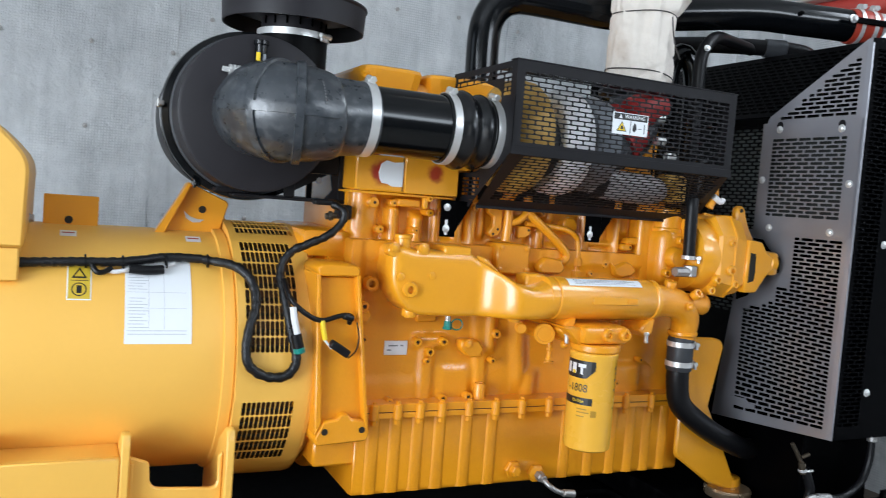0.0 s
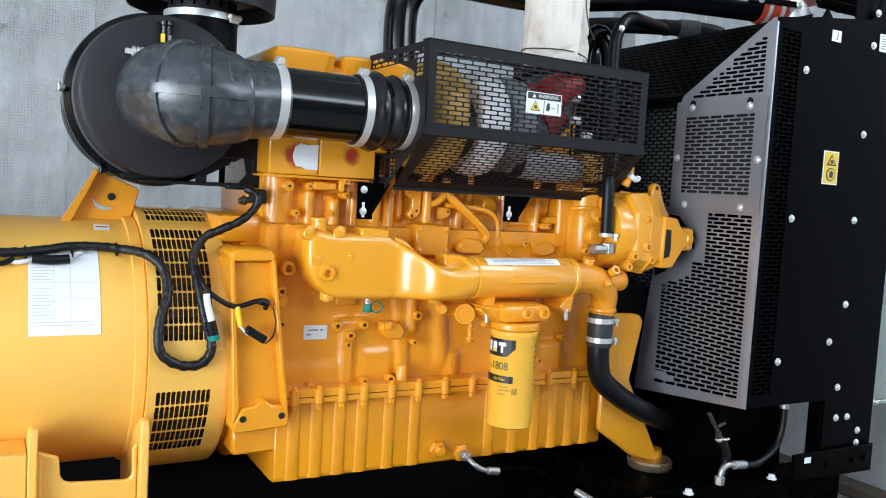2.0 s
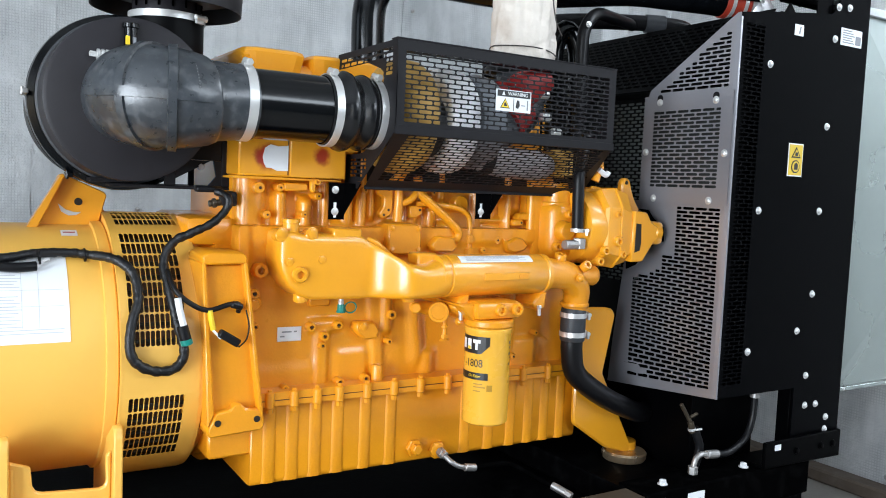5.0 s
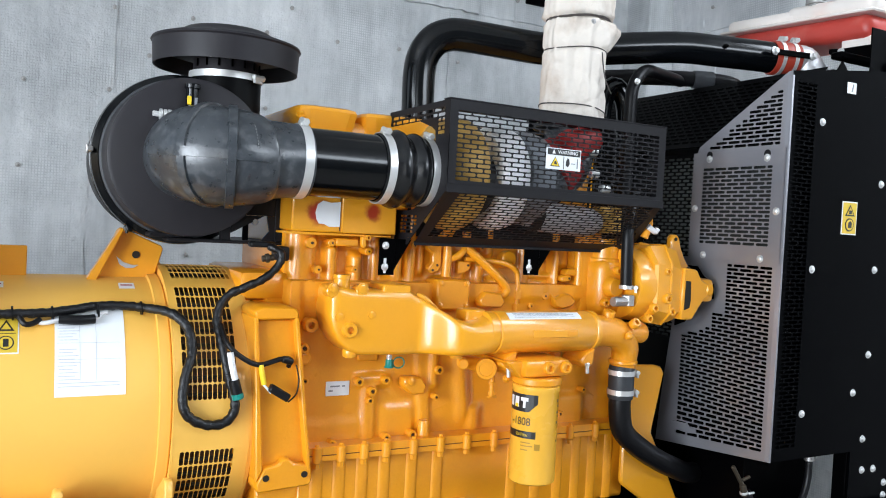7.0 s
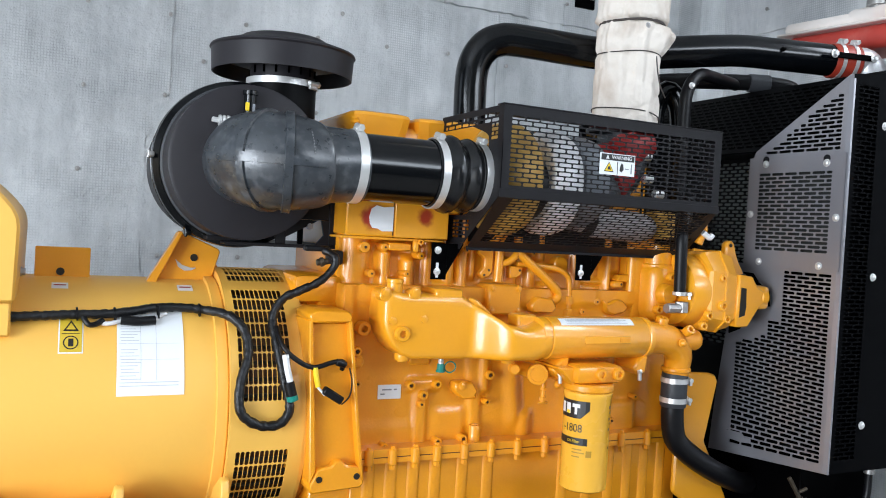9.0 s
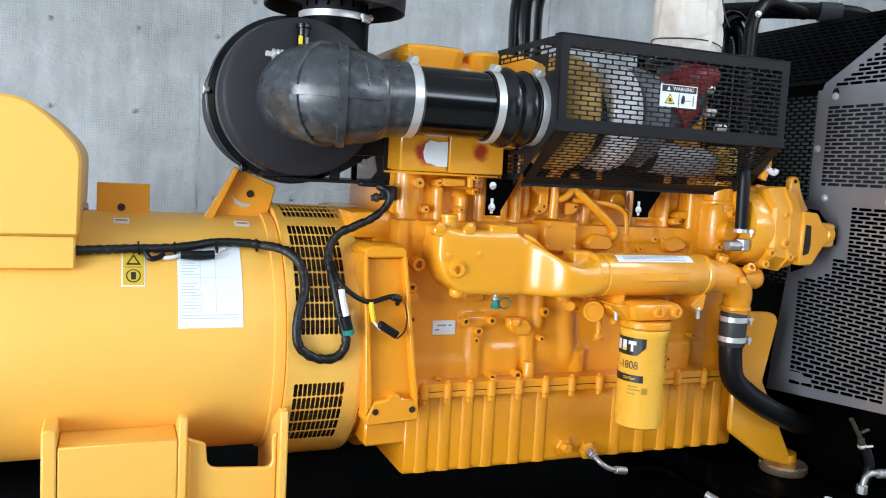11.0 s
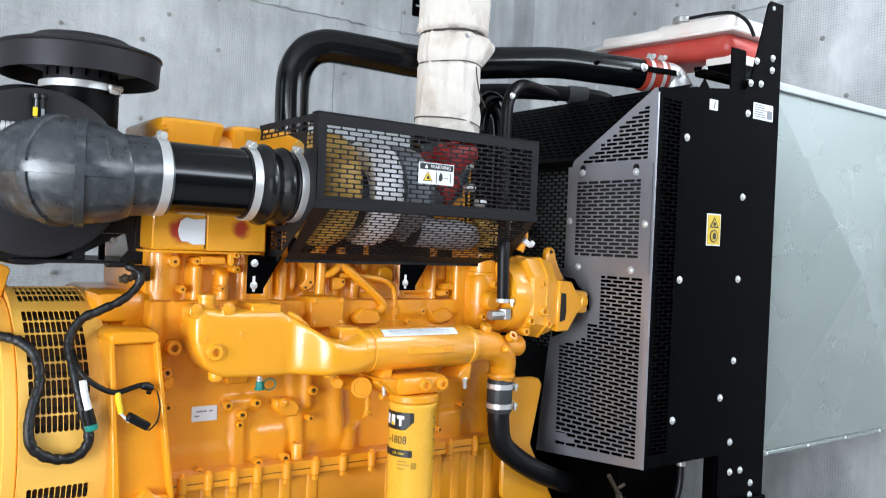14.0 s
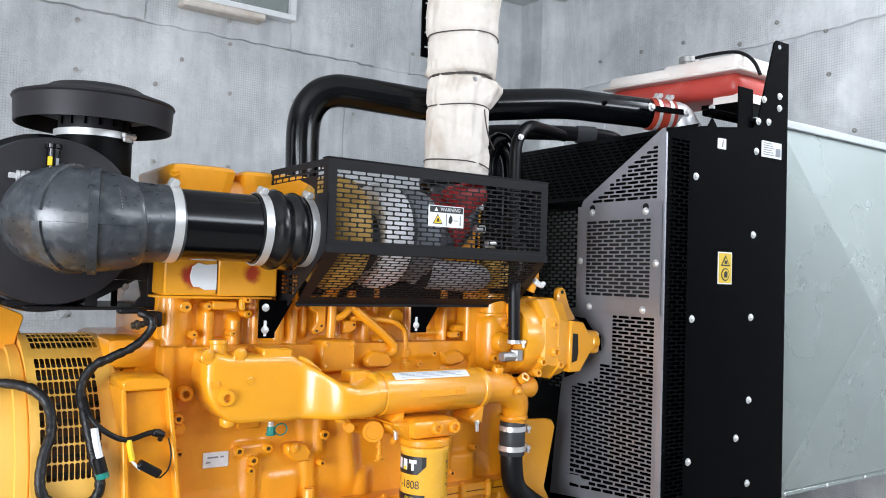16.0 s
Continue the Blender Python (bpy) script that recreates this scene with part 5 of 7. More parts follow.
# front support
fs = Build().prism([(1.668, 1.16), (1.775, 1.156), (1.800, 1.150), (1.812, 1.130), (1.793, 1.040), (1.775, 0.955), (1.830, 0.860), (1.893, 0.745), (1.902, 0.730), (1.902, 0.692), (1.80, 0.724), (1.671, 0.811), (1.668, 0.83)], "xz", 1.80, 1.818, 0.005)
fp = part("front_support", fs, YELLOW, eng, "yellow front engine support plate")
part("support_foot_cup", Build().lathe([(0.046, 0.698), (0.044, 0.722), (0.03, 0.726)], (1.912, 1.845, 0), (0, 0, 1), 24), YELLOW, fp)
part("rubber_mount", Build().lathe([(0.056, 0.674), (0.064, 0.677), (0.068, 0.684), (0.069, 0.698), (0.064, 0.704), (0.050, 0.701)], (1.888, 1.808, 0), (0, 0, 1), 40), MOUNT_STEEL, fp, "worn steel mount disc")
part("dark_timing_cover", Build().box(1.70, 1.80, 1.90, 2.34, 0.86, 1.55, 0.02, 2), BLACK, eng)
part("front_pulley", Build().lathe([(0.10, 1.80), (0.125, 1.802), (0.125, 1.85), (0.11, 1.852)], (0, AY, 1.08), (1, 0, 0), 36), BLACK, eng)

# ---- oil filter ----
FX, FY = 1.277, 1.70
flt = thing("oil_filter", (FX, FY, 0.90), "yellow spin-on oil filter with black printed label", "oil filter")
part("canister", Build().lathe([(0.020, 0.894), (0.053, 0.8955), (0.0582, 0.899), (0.0592, 0.905), (0.0592, 1.128), (0.061, 1.131), (0.061, 1.141), (0.058, 1.144)], (FX, FY, 0), (0, 0, 1), 48), YELLOW_FILTER, flt)


def on_filter(u, z, d=0.0006):
    a = u / 0.0592
    return (FX + (0.0592 + d) * math.sin(a), FY - (0.0592 + d) * math.cos(a), z)


def filter_patch(outline, d):
    """outline: (u, z) quads wrapped on the canister."""
    b = Build()
    for (u0, u1, z0, z1, cut) in outline:
        n = 10
        for i in range(n):
            a, c = u0 + (u1 - u0) * i / n, u0 + (u1 - u0) * (i + 1) / n
            la = z0 + max(0, (a - (u1 - cut)) / cut * cut if cut else 0)
            lc = z0 + max(0, (c - (u1 - cut)) / cut * cut if cut else 0)
            b.add([on_filter(a, la, d), on_filter(c, lc, d), on_filter(c, z1, d), on_filter(a, z1, d)], [(0, 1, 2, 3)])
    return b


part("logo_field", filter_patch([(-0.135, -0.030, 1.080, 1.124, 0.022)], 0.0006), INK_BLACK, flt, "black logo field with cut corner")
for q in ((-0.116, -0.100, 1.090, 1.116, 0), (-0.094, -0.080, 1.090, 1.116, 0), (-0.075, -0.054, 1.107, 1.116, 0), (-0.068, -0.061, 1.090, 1.107, 0)):
    part("logo_shape", filter_patch([q], 0.0010), WIRE_WHITE, flt, "plain pale logo shape")
part("logo_wedge", filter_patch([(-0.092, -0.082, 1.090, 1.098, 0)], 0.0013), SIGN_YELLOW, flt)
part("label_band", filter_patch([(-0.135, -0.032, 1.014, 1.032, 0)], 0.0006), INK_BLACK, flt, "black label band")
words("-1808", 0.028, INK_BLACK, flt, Matrix(), "part_number", lambda p: Vector(on_filter(p.x - 0.074, 1.055 + p.y, 0.0008 + p.z)), 0.86)
words("Oil Filter", 0.0105, SIGN_YELLOW, flt, Matrix(), "band_words", lambda p: Vector(on_filter(p.x - 0.068, 1.023 + p.y, 0.0010 + p.z)), 0.9)
FAINT_PRINT = material("faint_print", (0.42, 0.22, 0.02), 0.5)
for q in ((-0.07, -0.045, 1.002, 1.005, 0), (-0.07, -0.038, 0.994, 0.997, 0), (-0.07, -0.05, 0.984, 0.987, 0), (-0.034, -0.020, 0.986, 1.002, 0)):
    part("small_print", filter_patch([q], 0.0006), FAINT_PRINT, flt)
BROWN_PRINT = material("brown_print", (0.16, 0.08, 0.02), 0.5)
for q in ((0.030, 0.040, 1.104, 1.112, 0), (0.034, 0.042, 1.092, 1.098, 0), (0.030, 0.040, 1.076, 1.082, 0), (0.034, 0.040, 1.066, 1.071, 0), (0.030, 0.040, 1.050, 1.056, 0), (0.033, 0.039, 1.004, 1.009, 0)):
    part("small_print", filter_patch([q], 0.0006), BROWN_PRINT, flt)

# ---- air cleaner ----
CX, CZ = 0.437, 1.657
ac = thing("air_cleaner", (CX, 2.05, 1.47), "dark grey drum air cleaner with rain cap", "air cleaner")
part("canister", Build().lathe([(0.17, 1.900), (0.1785, 1.905), (0.180, 1.96), (0.184, 2.01), (0.186, 2.30), (0.17, 2.33)], (CX, 0, CZ), (0, 1, 0), 72), PLASTIC, ac)
part("rim_band", Build().lathe([(0.186, 2.015), (0.200, 2.018), (0.202, 2.028), (0.196, 2.032), (0.196, 2.040), (0.202, 2.044), (0.200, 2.056), (0.186, 2.058)], (CX, 0, CZ), (0, 1, 0), 72, cap=False), BLACK_GLOSS, ac, "black clamp ring")
part("rim_band", Build().lathe([(0.181, 1.982), (0.1865, 1.984), (0.1865, 1.990), (0.181, 1.992)], (CX, 0, CZ), (0, 1, 0), 72, cap=False), HOSE_GREY, ac, "thin grey seam band")
for a in (178, 236):
    q = math.radians(a)
    px, pz = CX + 0.205 * math.cos(q), CZ + 0.205 * math.sin(q)
    part("latch", Build().box(px - 0.007, px + 0.007, 1.985, 2.045, pz - 0.006, pz + 0.006, 0.002).cyl((px - 0.006, 1.99, pz - 0.010), (px - 0.006, 1.99, pz + 0.010), 0.0035), DULL_STEEL if a < 200 else BLACK_GLOSS, ac)
NX, NY = 0.546, 2.075
part("neck", Build().lathe([(0.086, 1.70), (0.086, 1.876)], (NX, NY, 0), (0, 0, 1), 40), BLACK_SATIN, ac)
cap = part("rain_cap", Build().lathe([(0.080, 1.880), (0.080, 1.908), (0.165, 1.930), (0.171, 1.892), (0.175, 1.892), (0.178, 1.946), (0.182, 1.950), (0.180, 1.955), (0.150, 1.965), (0.118, 1.976), (0.104, 1.985), (0.05, 1.990), (0.01, 1.991)], (NX, NY, 0), (0, 0, 1), 72), PLASTIC, ac, "wide dark plastic rain cap")
band(ac, (NX, NY, 1.872), (0, 0, 1), 0.0875, 0.016, (0.6, -0.8, 0))
for a in range(200, 350, 22):
    q = math.radians(a)
    part("slot_rib", Build().box(NX + 0.082 * math.cos(q) - 0.002, NX + 0.082 * math.cos(q) + 0.002, NY + 0.082 * math.sin(q) - 0.002, NY + 0.082 * math.sin(q) + 0.002, 1.89, 1.925, 0), BLACK, cap)
# restriction indicator
ri = part("indicator", Build().cyl((0.430, 1.893, 1.74), (0.430, 1.893, 1.816), 0.014, seg=18).cyl((0.430, 1.893, 1.809), (0.430, 1.893, 1.820), 0.0175, seg=18), BLACK_GLOSS, ac, "black air restriction indicator")
part("indicator_window", Build().box(0.417, 0.426, 1.8765, 1.881, 1.772, 1.791, 0.001), SIGN_YELLOW, ri, "yellow indicator window")
part("indicator_print", Build().box(0.433, 0.439, 1.8785, 1.882, 1.760, 1.789, 0), INK, ri)
part("elbow_fitting", Build().cyl((0.372, 1.89, 1.745), (0.43, 1.89, 1.745), 0.0065, seg=12).lathe([(0.008, 0.360), (0.0125, 0.361), (0.0125, 0.366), (0.009, 0.368), (0.0125, 0.370), (0.0125, 0.375), (0.009, 0.377), (0.0125, 0.379), (0.0125, 0.385), (0.008, 0.388)], (0, 1.887, 1.745), (1, 0, 0), 16).cyl((0.346, 1.888, 1.746), (0.362, 1.888, 1.745), 0.0065, seg=6), STEEL, ac)
# bracket
bk = Build().box(0.40, 0.672, 1.955, 2.30, 1.464, 1.472, 0.002).box(0.36, 0.44, 1.96, 2.30, 1.473, 1.484, 0.002)
bk.box(0.52, 0.545, 1.955, 1.965, 1.472, 1.54, 0.002).box(0.652, 0.672, 1.955, 1.965, 1.472, 1.60, 0.002).box(0.545, 0.652, 1.955, 1.965, 1.534, 1.60, 0.002)
bk.prism([(0.545, 1.5335), (0.545, 1.489), (0.580, 1.508), (0.626, 1.5335)], "xz", 1.956, 1.964, 0).prism([(0.652, 1.5335), (0.652, 1.4725), (0.620, 1.4725), (0.640, 1.497), (0.633, 1.5335)], "xz", 1.956, 1.964, 0)
# Added box standing in for the dark gap beside the cylinder head.
bk.box(0.645, 0.677, 1.902, 1.955, 1.428, 1.463, 0.006, 2)
br = part("bracket", bk, GUARD, ac, "black steel shelf bracket")
part("bracket_web", Build().box(0.575, 0.588, 1.957, 1.966, 1.473, 1.523, 0.001), BLACK, br)
bolt(br, (0.604, 1.964, 1.519), (0, -1, 0), 0.007, 0.010, DULL_STEEL)

# ---- intake duct ----
duct = thing("intake_duct", (0.65, 1.75, 1.58), "rubber elbow and black air intake pipe", "air intake")
PY, PZ = 1.752, 1.659
epath = [(0.430, 1.915, PZ), (0.430, 1.87, PZ), (0.431, 1.822, PZ), (0.450, 1.780, PZ - 0.002), (0.490, 1.757, PZ - 0.004), (0.520, 1.752, PZ - 0.005), (0.548, 1.751, PZ - 0.005), (0.563, PY, PZ - 0.004), (0.574, PY, PZ - 0.003), (0.616, PY, PZ - 0.001), (0.652, PY, PZ)]
erad = [0.097, 0.101, 0.1045, 0.1065, 0.1045, 0.1010, 0.0955, 0.0895, 0.0850, 0.0820, 0.0808]
part("rubber_elbow", Build().tube(epath, erad, 48, smooth=6), RUBBER, duct, "dusty moulded rubber elbow", True, 60)
# moulded ribs of the elbow
for c0, w, r in (((0.452, 1.779, PZ - 0.002), (0.70, -0.71, 0), 0.1062), ((0.489, 1.757, PZ - 0.004), (1, -0.22, 0), 0.1045)):
    part("moulded_rib", Build().lathe([(r - 0.004, -0.0105), (r + 0.0058, -0.0085), (r + 0.0058, 0.0085), (r - 0.004, 0.0105)], c0, w, 60, cap=False), RUBBER, duct)


def elbow_band(lo, hi, lift):
    """A flat rib along the elbow's outer side, between two angles about its axis."""
    rows = []
    for i in range(2, 7):
        c, w = Vector(epath[i]), (Vector(epath[i + 1]) - Vector(epath[i - 1])).normalized()
        out = w.cross(Vector((0, 0, 1))).normalized()
        ring = []
        for a, d in ((lo - 0.012, -0.003), (lo, lift), ((lo + hi) / 2, lift + 0.0004), (hi, lift), (hi + 0.012, -0.003)):
            ring.append(c + (out * math.cos(a) + Vector((0, 0, 1)) * math.sin(a)) * (erad[i] + d))
        rows.append(ring)
    smooth = []
    for i in range(len(rows) - 1):
        for k in range(6):
            t = k / 6
            a, b, c, d = rows[max(i - 1, 0)], rows[i], rows[i + 1], rows[min(i + 2, len(rows) - 1)]
            smooth.append([0.5 * ((2 * q) + (r - p) * t + (2 * p - 5 * q + 4 * r - u) * t * t + (3 * q - p - 3 * r + u) * t ** 3) for p, q, r, u in zip(a, b, c, d)])
    return Build().loft(smooth + [rows[-1]], cap=False, closed=False)


part("moulded_rib", elbow_band(-0.10, 0.08, 0.0054), RUBBER, duct)
for i in range(8):
    mz = 1.715 - i * 0.0062
    my = 1.752 - math.sqrt(0.1030 ** 2 - (mz + 0.002 - PZ + 0.005) ** 2)
    part("moulded_mark", Build().box(0.515 + 0.0005 * i, 0.5162 + 0.0005 * i + 0.0006 * (i % 2), my - 0.0002, my + 0.006, mz, mz + 0.0026, 0), PALE_MARK, duct, "pale unreadable marking")
part("pipe", Build().cyl((0.640, PY, PZ), (0.86, PY, PZ), 0.076, seg=48), BLACK_GLOSS, duct, "glossy black steel pipe")
part("hump_hose", Build().lathe([(0.078, 0.820), (0.080, 0.825), (0.080, 0.845), (0.090, 0.858), (0.093, 0.868), (0.090, 0.878), (0.080, 0.890), (0.079, 0.895), (0.086, 0.905), (0.089, 0.914), (0.086, 0.923), (0.079, 0.932), (0.079, 0.975)], (0, PY, PZ), (1, 0, 0), 48, cap=False), HUMP_RUBBER, duct, "black rubber hump hose")
band(duct, (0.637, PY, PZ), (1, 0, 0), 0.0815, 0.020, (0.0, -0.25, 0.97))
band(duct, (0.834, PY, PZ), (1, 0, 0), 0.0815, 0.018, (0.0, -0.25, 0.97))
band(duct, (0.945, PY, PZ), (1, 0, 0), 0.0805, 0.018, (0.0, -0.25, 0.97))

# ---- turbocharger ----
tur = thing("turbocharger", (1.25, 1.85, 1.55), "turbocharger with yellow compressor housing behind the guard", "turbocharger")
part("compressor_housing", Build().lathe([(0.06, 1.0), (0.115, 1.003), (0.134, 1.02), (0.143, 1.05), (0.141, 1.085), (0.128, 1.105), (0.09, 1.115)], (0, 1.825, 1.665), (1, 0, 0), 40), SHADED_YELLOW, tur, "yellow compressor housing, browned for the shade in the guard")
part("bearing_housing", Build().lathe([(0.07, 1.115), (0.08, 1.12), (0.08, 1.15), (0.06, 1.155)], (0, 1.82, 1.65), (1, 0, 0), 28), RUBBER_BLACK, tur)
part("turbine_housing", Build().lathe([(0.08, 1.150), (0.118, 1.156), (0.135, 1.175), (0.138, 1.205), (0.130, 1.232), (0.11, 1.245)], (0, 1.84, 1.665), (1, 0, 0), 36), PALE_WRAP, tur, "pale heat-wrapped turbine housing")
# Grey ring paints the fading light at the turbine's right end.
part("turbine_shade_ring", Build().lathe([(0.100, 1.246), (0.120, 1.252), (0.126, 1.29), (0.118, 1.325), (0.09, 1.335)], (0, 1.845, 1.672), (1, 0, 0), 36), SHADE_GREY, tur, "grey-blue ring for the shaded end of the turbine housing")
# Dark sheet added to hide the yellow head, as shade behind the turbine.
part("rear_shade_sheet", Build().box(1.12, 1.62, 1.958, 1.962, 1.60, 1.812, 0), RUBBER_BLACK, tur, "dark sheet added for the shade behind the turbine")
part("outlet_elbow", Build().tube([(1.29, 1.86, 1.66), (1.38, 1.88, 1.67), (1.47, 1.90, 1.72), (1.50, 1.91, 1.80), (1.50, 1.915, 1.86)], [0.07, 0.072, 0.075, 0.076, 0.076], 24), RUBBER, tur)
part("red_wrap", Build().lathe([(0.03, -0.04), (0.046, -0.035), (0.050, -0.01), (0.044, 0.02), (0.036, 0.07)], (1.45, 1.82, 1.775), (0.9, 0, 0.4), 24), RED, tur, "red wrapped joint")
part("red_wrap", Build().lathe([(0.074, 0), (0.082, 0.005), (0.082, 0.075), (0.074, 0.08)], (1.40, 1.885, 1.685), (0.7, 0.1, 0.6), 24), RED, tur, "red wrap ring")
part("manifold", Build().tube([(1.13, 1.85, 1.600), (1.20, 1.838, 1.592), (1.29, 1.835, 1.585), (1.36, 1.832, 1.572), (1.50, 1.832, 1.566), (1.55, 1.84, 1.566)], [0.036, 0.040, 0.036, 0.042, 0.042, 0.030], 20), GREY_WRAP, tur, "grey wrapped exhaust manifold")
# Second added sheet, painting the dark below the manifold.
part("under_shade_sheet", Build().box(0.985, 1.63, 1.9, 1.903, 1.502, 1.605, 0), RUBBER_BLACK, tur, "dark sheet added for the shade under the manifold")
part("manifold_clamp", Build().lathe([(0.040, 0), (0.047, 0.003), (0.047, 0.026), (0.040, 0.029)], (1.315, 1.834, 1.580), (1, 0, -0.12), 24), RUBBER_BLACK, tur)
part("manifold_end", Build().box(1.57, 1.645, 1.83, 1.89, 1.535, 1.615, 0.012, 2), SHADED_YELLOW, tur, "manifold end, browned for the shade in the guard")
part("drain_tube", Build().tube([(1.09, 1.84, 1.58), (1.09, 1.85, 1.53), (1.07, 1.88, 1.49)], 0.014, 12), YELLOW_CAST, tur)
part("rear_casting", Build().box(1.44, 1.60, 1.93, 2.05, 1.56, 1.72, 0.02, 2), YELLOW_CAST, tur)
for x, z in ((1.48, 1.76), (1.49, 1.70), (1.53, 1.66)):
    part("fitting", Build().cyl((x, 1.80, z), (x + 0.03, 1.80, z), 0.012, seg=10), STEEL, tur)

# ---- heat guard ----
gd = thing("heat_guard", (1.28, 1.75, 1.49), "dark grey perforated steel heat guard over the turbocharger", "guard")
GX0, GX1, GY, GZ0, GZ1 = 0.953, 1.612, 1.640, 1.616, 1.823


def guard_front(u, v):
    if not (GX0 + 0.020 < u < GX1 - 0.018 and GZ0 + 0.018 < v < GZ1 - 0.024):
        return False
    return not (1.240 < u < 1.316 and 1.690 < v < 1.735)


gf = Build().perforated(lambda u, v, d: (u, GY + d, v), GZ0, GZ1, lambda v: GX0, lambda v: GX1, guard_front, pu=0.0386, pv=0.0111, su=0.0352, sv=0.0080, t=0.0012, origin=GX0 + 0.020)
part("front_sheet", gf, GUARD, gd, "slotted front sheet", False)
SL = math.hypot(0.19, 0.13)


def slope(u, v, d):
    k = v / SL
    return (u, GY + 0.19 * k + d * 0.56, GZ0 - 0.13 * k + d * 0.82)


gb = Build().perforated(slope, 0.0, SL, lambda v: GX0 + 0.02 * v / SL, lambda v: GX1 + 0.058 * v / SL, lambda u, v: GX0 + 0.04 < u < GX1 - 0.02 + 0.05 * v / SL and 0.012 < v < SL - 0.028, pu=0.0386, pv=0.0112, su=0.0352, sv=0.0081, t=0.0008, origin=GX0 + 0.04)
gt = Build().perforated(lambda u, v, d: (u, v, GZ1 - d), GY + 0.002, 1.80, lambda v: GX0, lambda v: GX1, lambda u, v: GX0 + 0.03 < u < GX1 - 0.03 and GY + 0.03 < v < 1.78, pu=0.0386, pv=0.0111, su=0.0352, sv=0.0080, t=0.0012)
part("top_sheet", gt, GUARD, gd, "slotted top sheet", False)
part("lower_sheet", gb, GUARD, gd, "slotted sloping sheet", False)
# folded edges
part("edge_fold", Build().box(GX0 - 0.002, GX1 + 0.002, GY - 0.003, GY - 0.0005, GZ0 - 0.006, GZ0 + 0.014, 0.0008), GUARD, gd)
part("edge_fold", Build().box(GX0 - 0.002, GX1 + 0.002, GY - 0.001, GY + 0.03, GZ1 + 0.0005, GZ1 + 0.004, 0.001), GUARD, gd)
part("edge_fold", Build().box(GX0 + 0.02, GX1 + 0.057, 1.8275, 1.833, GZ0 - 0.135, GZ0 - 0.124, 0.001), GUARD, gd)
# end plates, with a cut-out for the hose on the intake side
for x, cut in ((GX0, True), (GX1, False)):
    e = Build()
    if cut:
        e.perforated(lambda u, v, d: (x + d, u, v), 1.785, GZ1, lambda v: GY, lambda v: 1.968, lambda u, v: 1.662 < u < 1.945 and v < 1.814, pu=0.0386, pv=0.0111, su=0.0352, sv=0.0080, origin=1.662)
        e.perforated(lambda u, v, d: (x + d, u, v), 1.745, 1.785, lambda v: GY, lambda v: 1.708 + max(0, v - 1.76) * 3.4, lambda u, v: 1.662 < u < 1.704, pu=0.0386, pv=0.0111, su=0.0352, sv=0.0080, origin=1.662)
        e.prism([(GY, GZ0), (GY, 1.745), (1.706, 1.745), (1.705, 1.72), (1.721, 1.69), (1.742, 1.63), (1.765, 1.588), (1.768, 1.5865), (1.768, 1.5285)], "yz", x, x + 0.002, 0)
        e.prism([(1.768, 1.5671), (1.768, 1.5865), (1.800, 1.571), (1.83, 1.5671)], "yz", x, x + 0.002, 0)
        e.perforated(lambda u, v, d: (x + d, u, v), 1.500, 1.567, lambda v: max(1.768, GY + (GZ0 - v) * 1.4615), lambda v: 1.900, lambda u, v: 1.510 < v < 1.557 and max(1.782, GY + (GZ0 - v) * 1.4615 + 0.012) < u < 1.886, pu=0.0386, su=0.0345, origin=1.7815)
        e.prism([(1.810, 1.4995), (1.83, 1.482), (1.984, 1.486), (1.985, 1.506), (1.83, 1.4998)], "yz", x, x + 0.002, 0)
    else:
        e.perforated(lambda u, v, d: (x - d, u, v), GZ0, GZ1, lambda v: GY, lambda v: 1.975, lambda u, v: 1.67 < u < 1.95, pu=0.0386, pv=0.0111, su=0.0352, sv=0.0080)
        e.perforated(lambda u, v, d: (x - d, u, v), 1.485, GZ0, lambda v: GY + (GZ0 - v) * 0.19 / 0.13, lambda v: 1.93, lambda u, v: u > GY + 0.03 + (GZ0 - v) * 1.46, pu=0.0386, pv=0.0111, su=0.0352, sv=0.0080)
    part("end_plate", e, GUARD, gd, "", False)
for i, (x0, x1, z0, z1) in enumerate(((0.882, 0.924, 1.404, 1.494), (1.312, 1.362, 1.412, 1.494))):
    lg = Build().box(x0, x1, 1.836, 1.840, z0, z1, 0.001).prism([(1.84, z1), (1.93, z1), (1.84, z0 + 0.01)], "yz", x1 - 0.004, x1, 0).prism([(x1, z1), (x1 + 0.045, z1), (x1, z0 + 0.012)], "xz", 1.838, 1.841, 0)
    leg = part("leg", lg, BLACK, gd, "black leg bracket")
    if i == 0:
        bolt(leg, (x0 + 0.016, 1.836, z0 + 0.073), (0, -1, 0), 0.0070, 0.006)
    bolt(leg, (x0 + 0.016, 1.836, z0 + 0.020), (0, -1, 0), 0.0070, 0.006)
    part("slot", Build().box(x0 + 0.0125, x0 + 0.0195, 1.8348, 1.8358, z0 + 0.005, z0 + 0.042, 0), PLATE_SILVER, leg)
# warning label
wl = part("warning_label", Build().box(1.225, 1.330, GY - 0.0022, GY - 0.0002, 1.686, 1.738, 0), PAPER, gd, "white warning label with black head")
part("label_head", Build().box(1.228, 1.327, GY - 0.003, GY - 0.0024, 1.721, 1.736, 0), INK_BLACK, wl)
words("WARNING", 0.0125, WIRE_WHITE, wl, Matrix.Translation((1.289, GY - 0.0034, 1.7285)) @ Matrix.Rotation(radians(90), 4, "X"), "warning_words")
part("pictogram", Build().prism([(1.241, 1.724), (1.251, 1.724), (1.246, 1.734)], "xz", GY - 0.0038, GY - 0.0032, 0), WIRE_WHITE, wl)
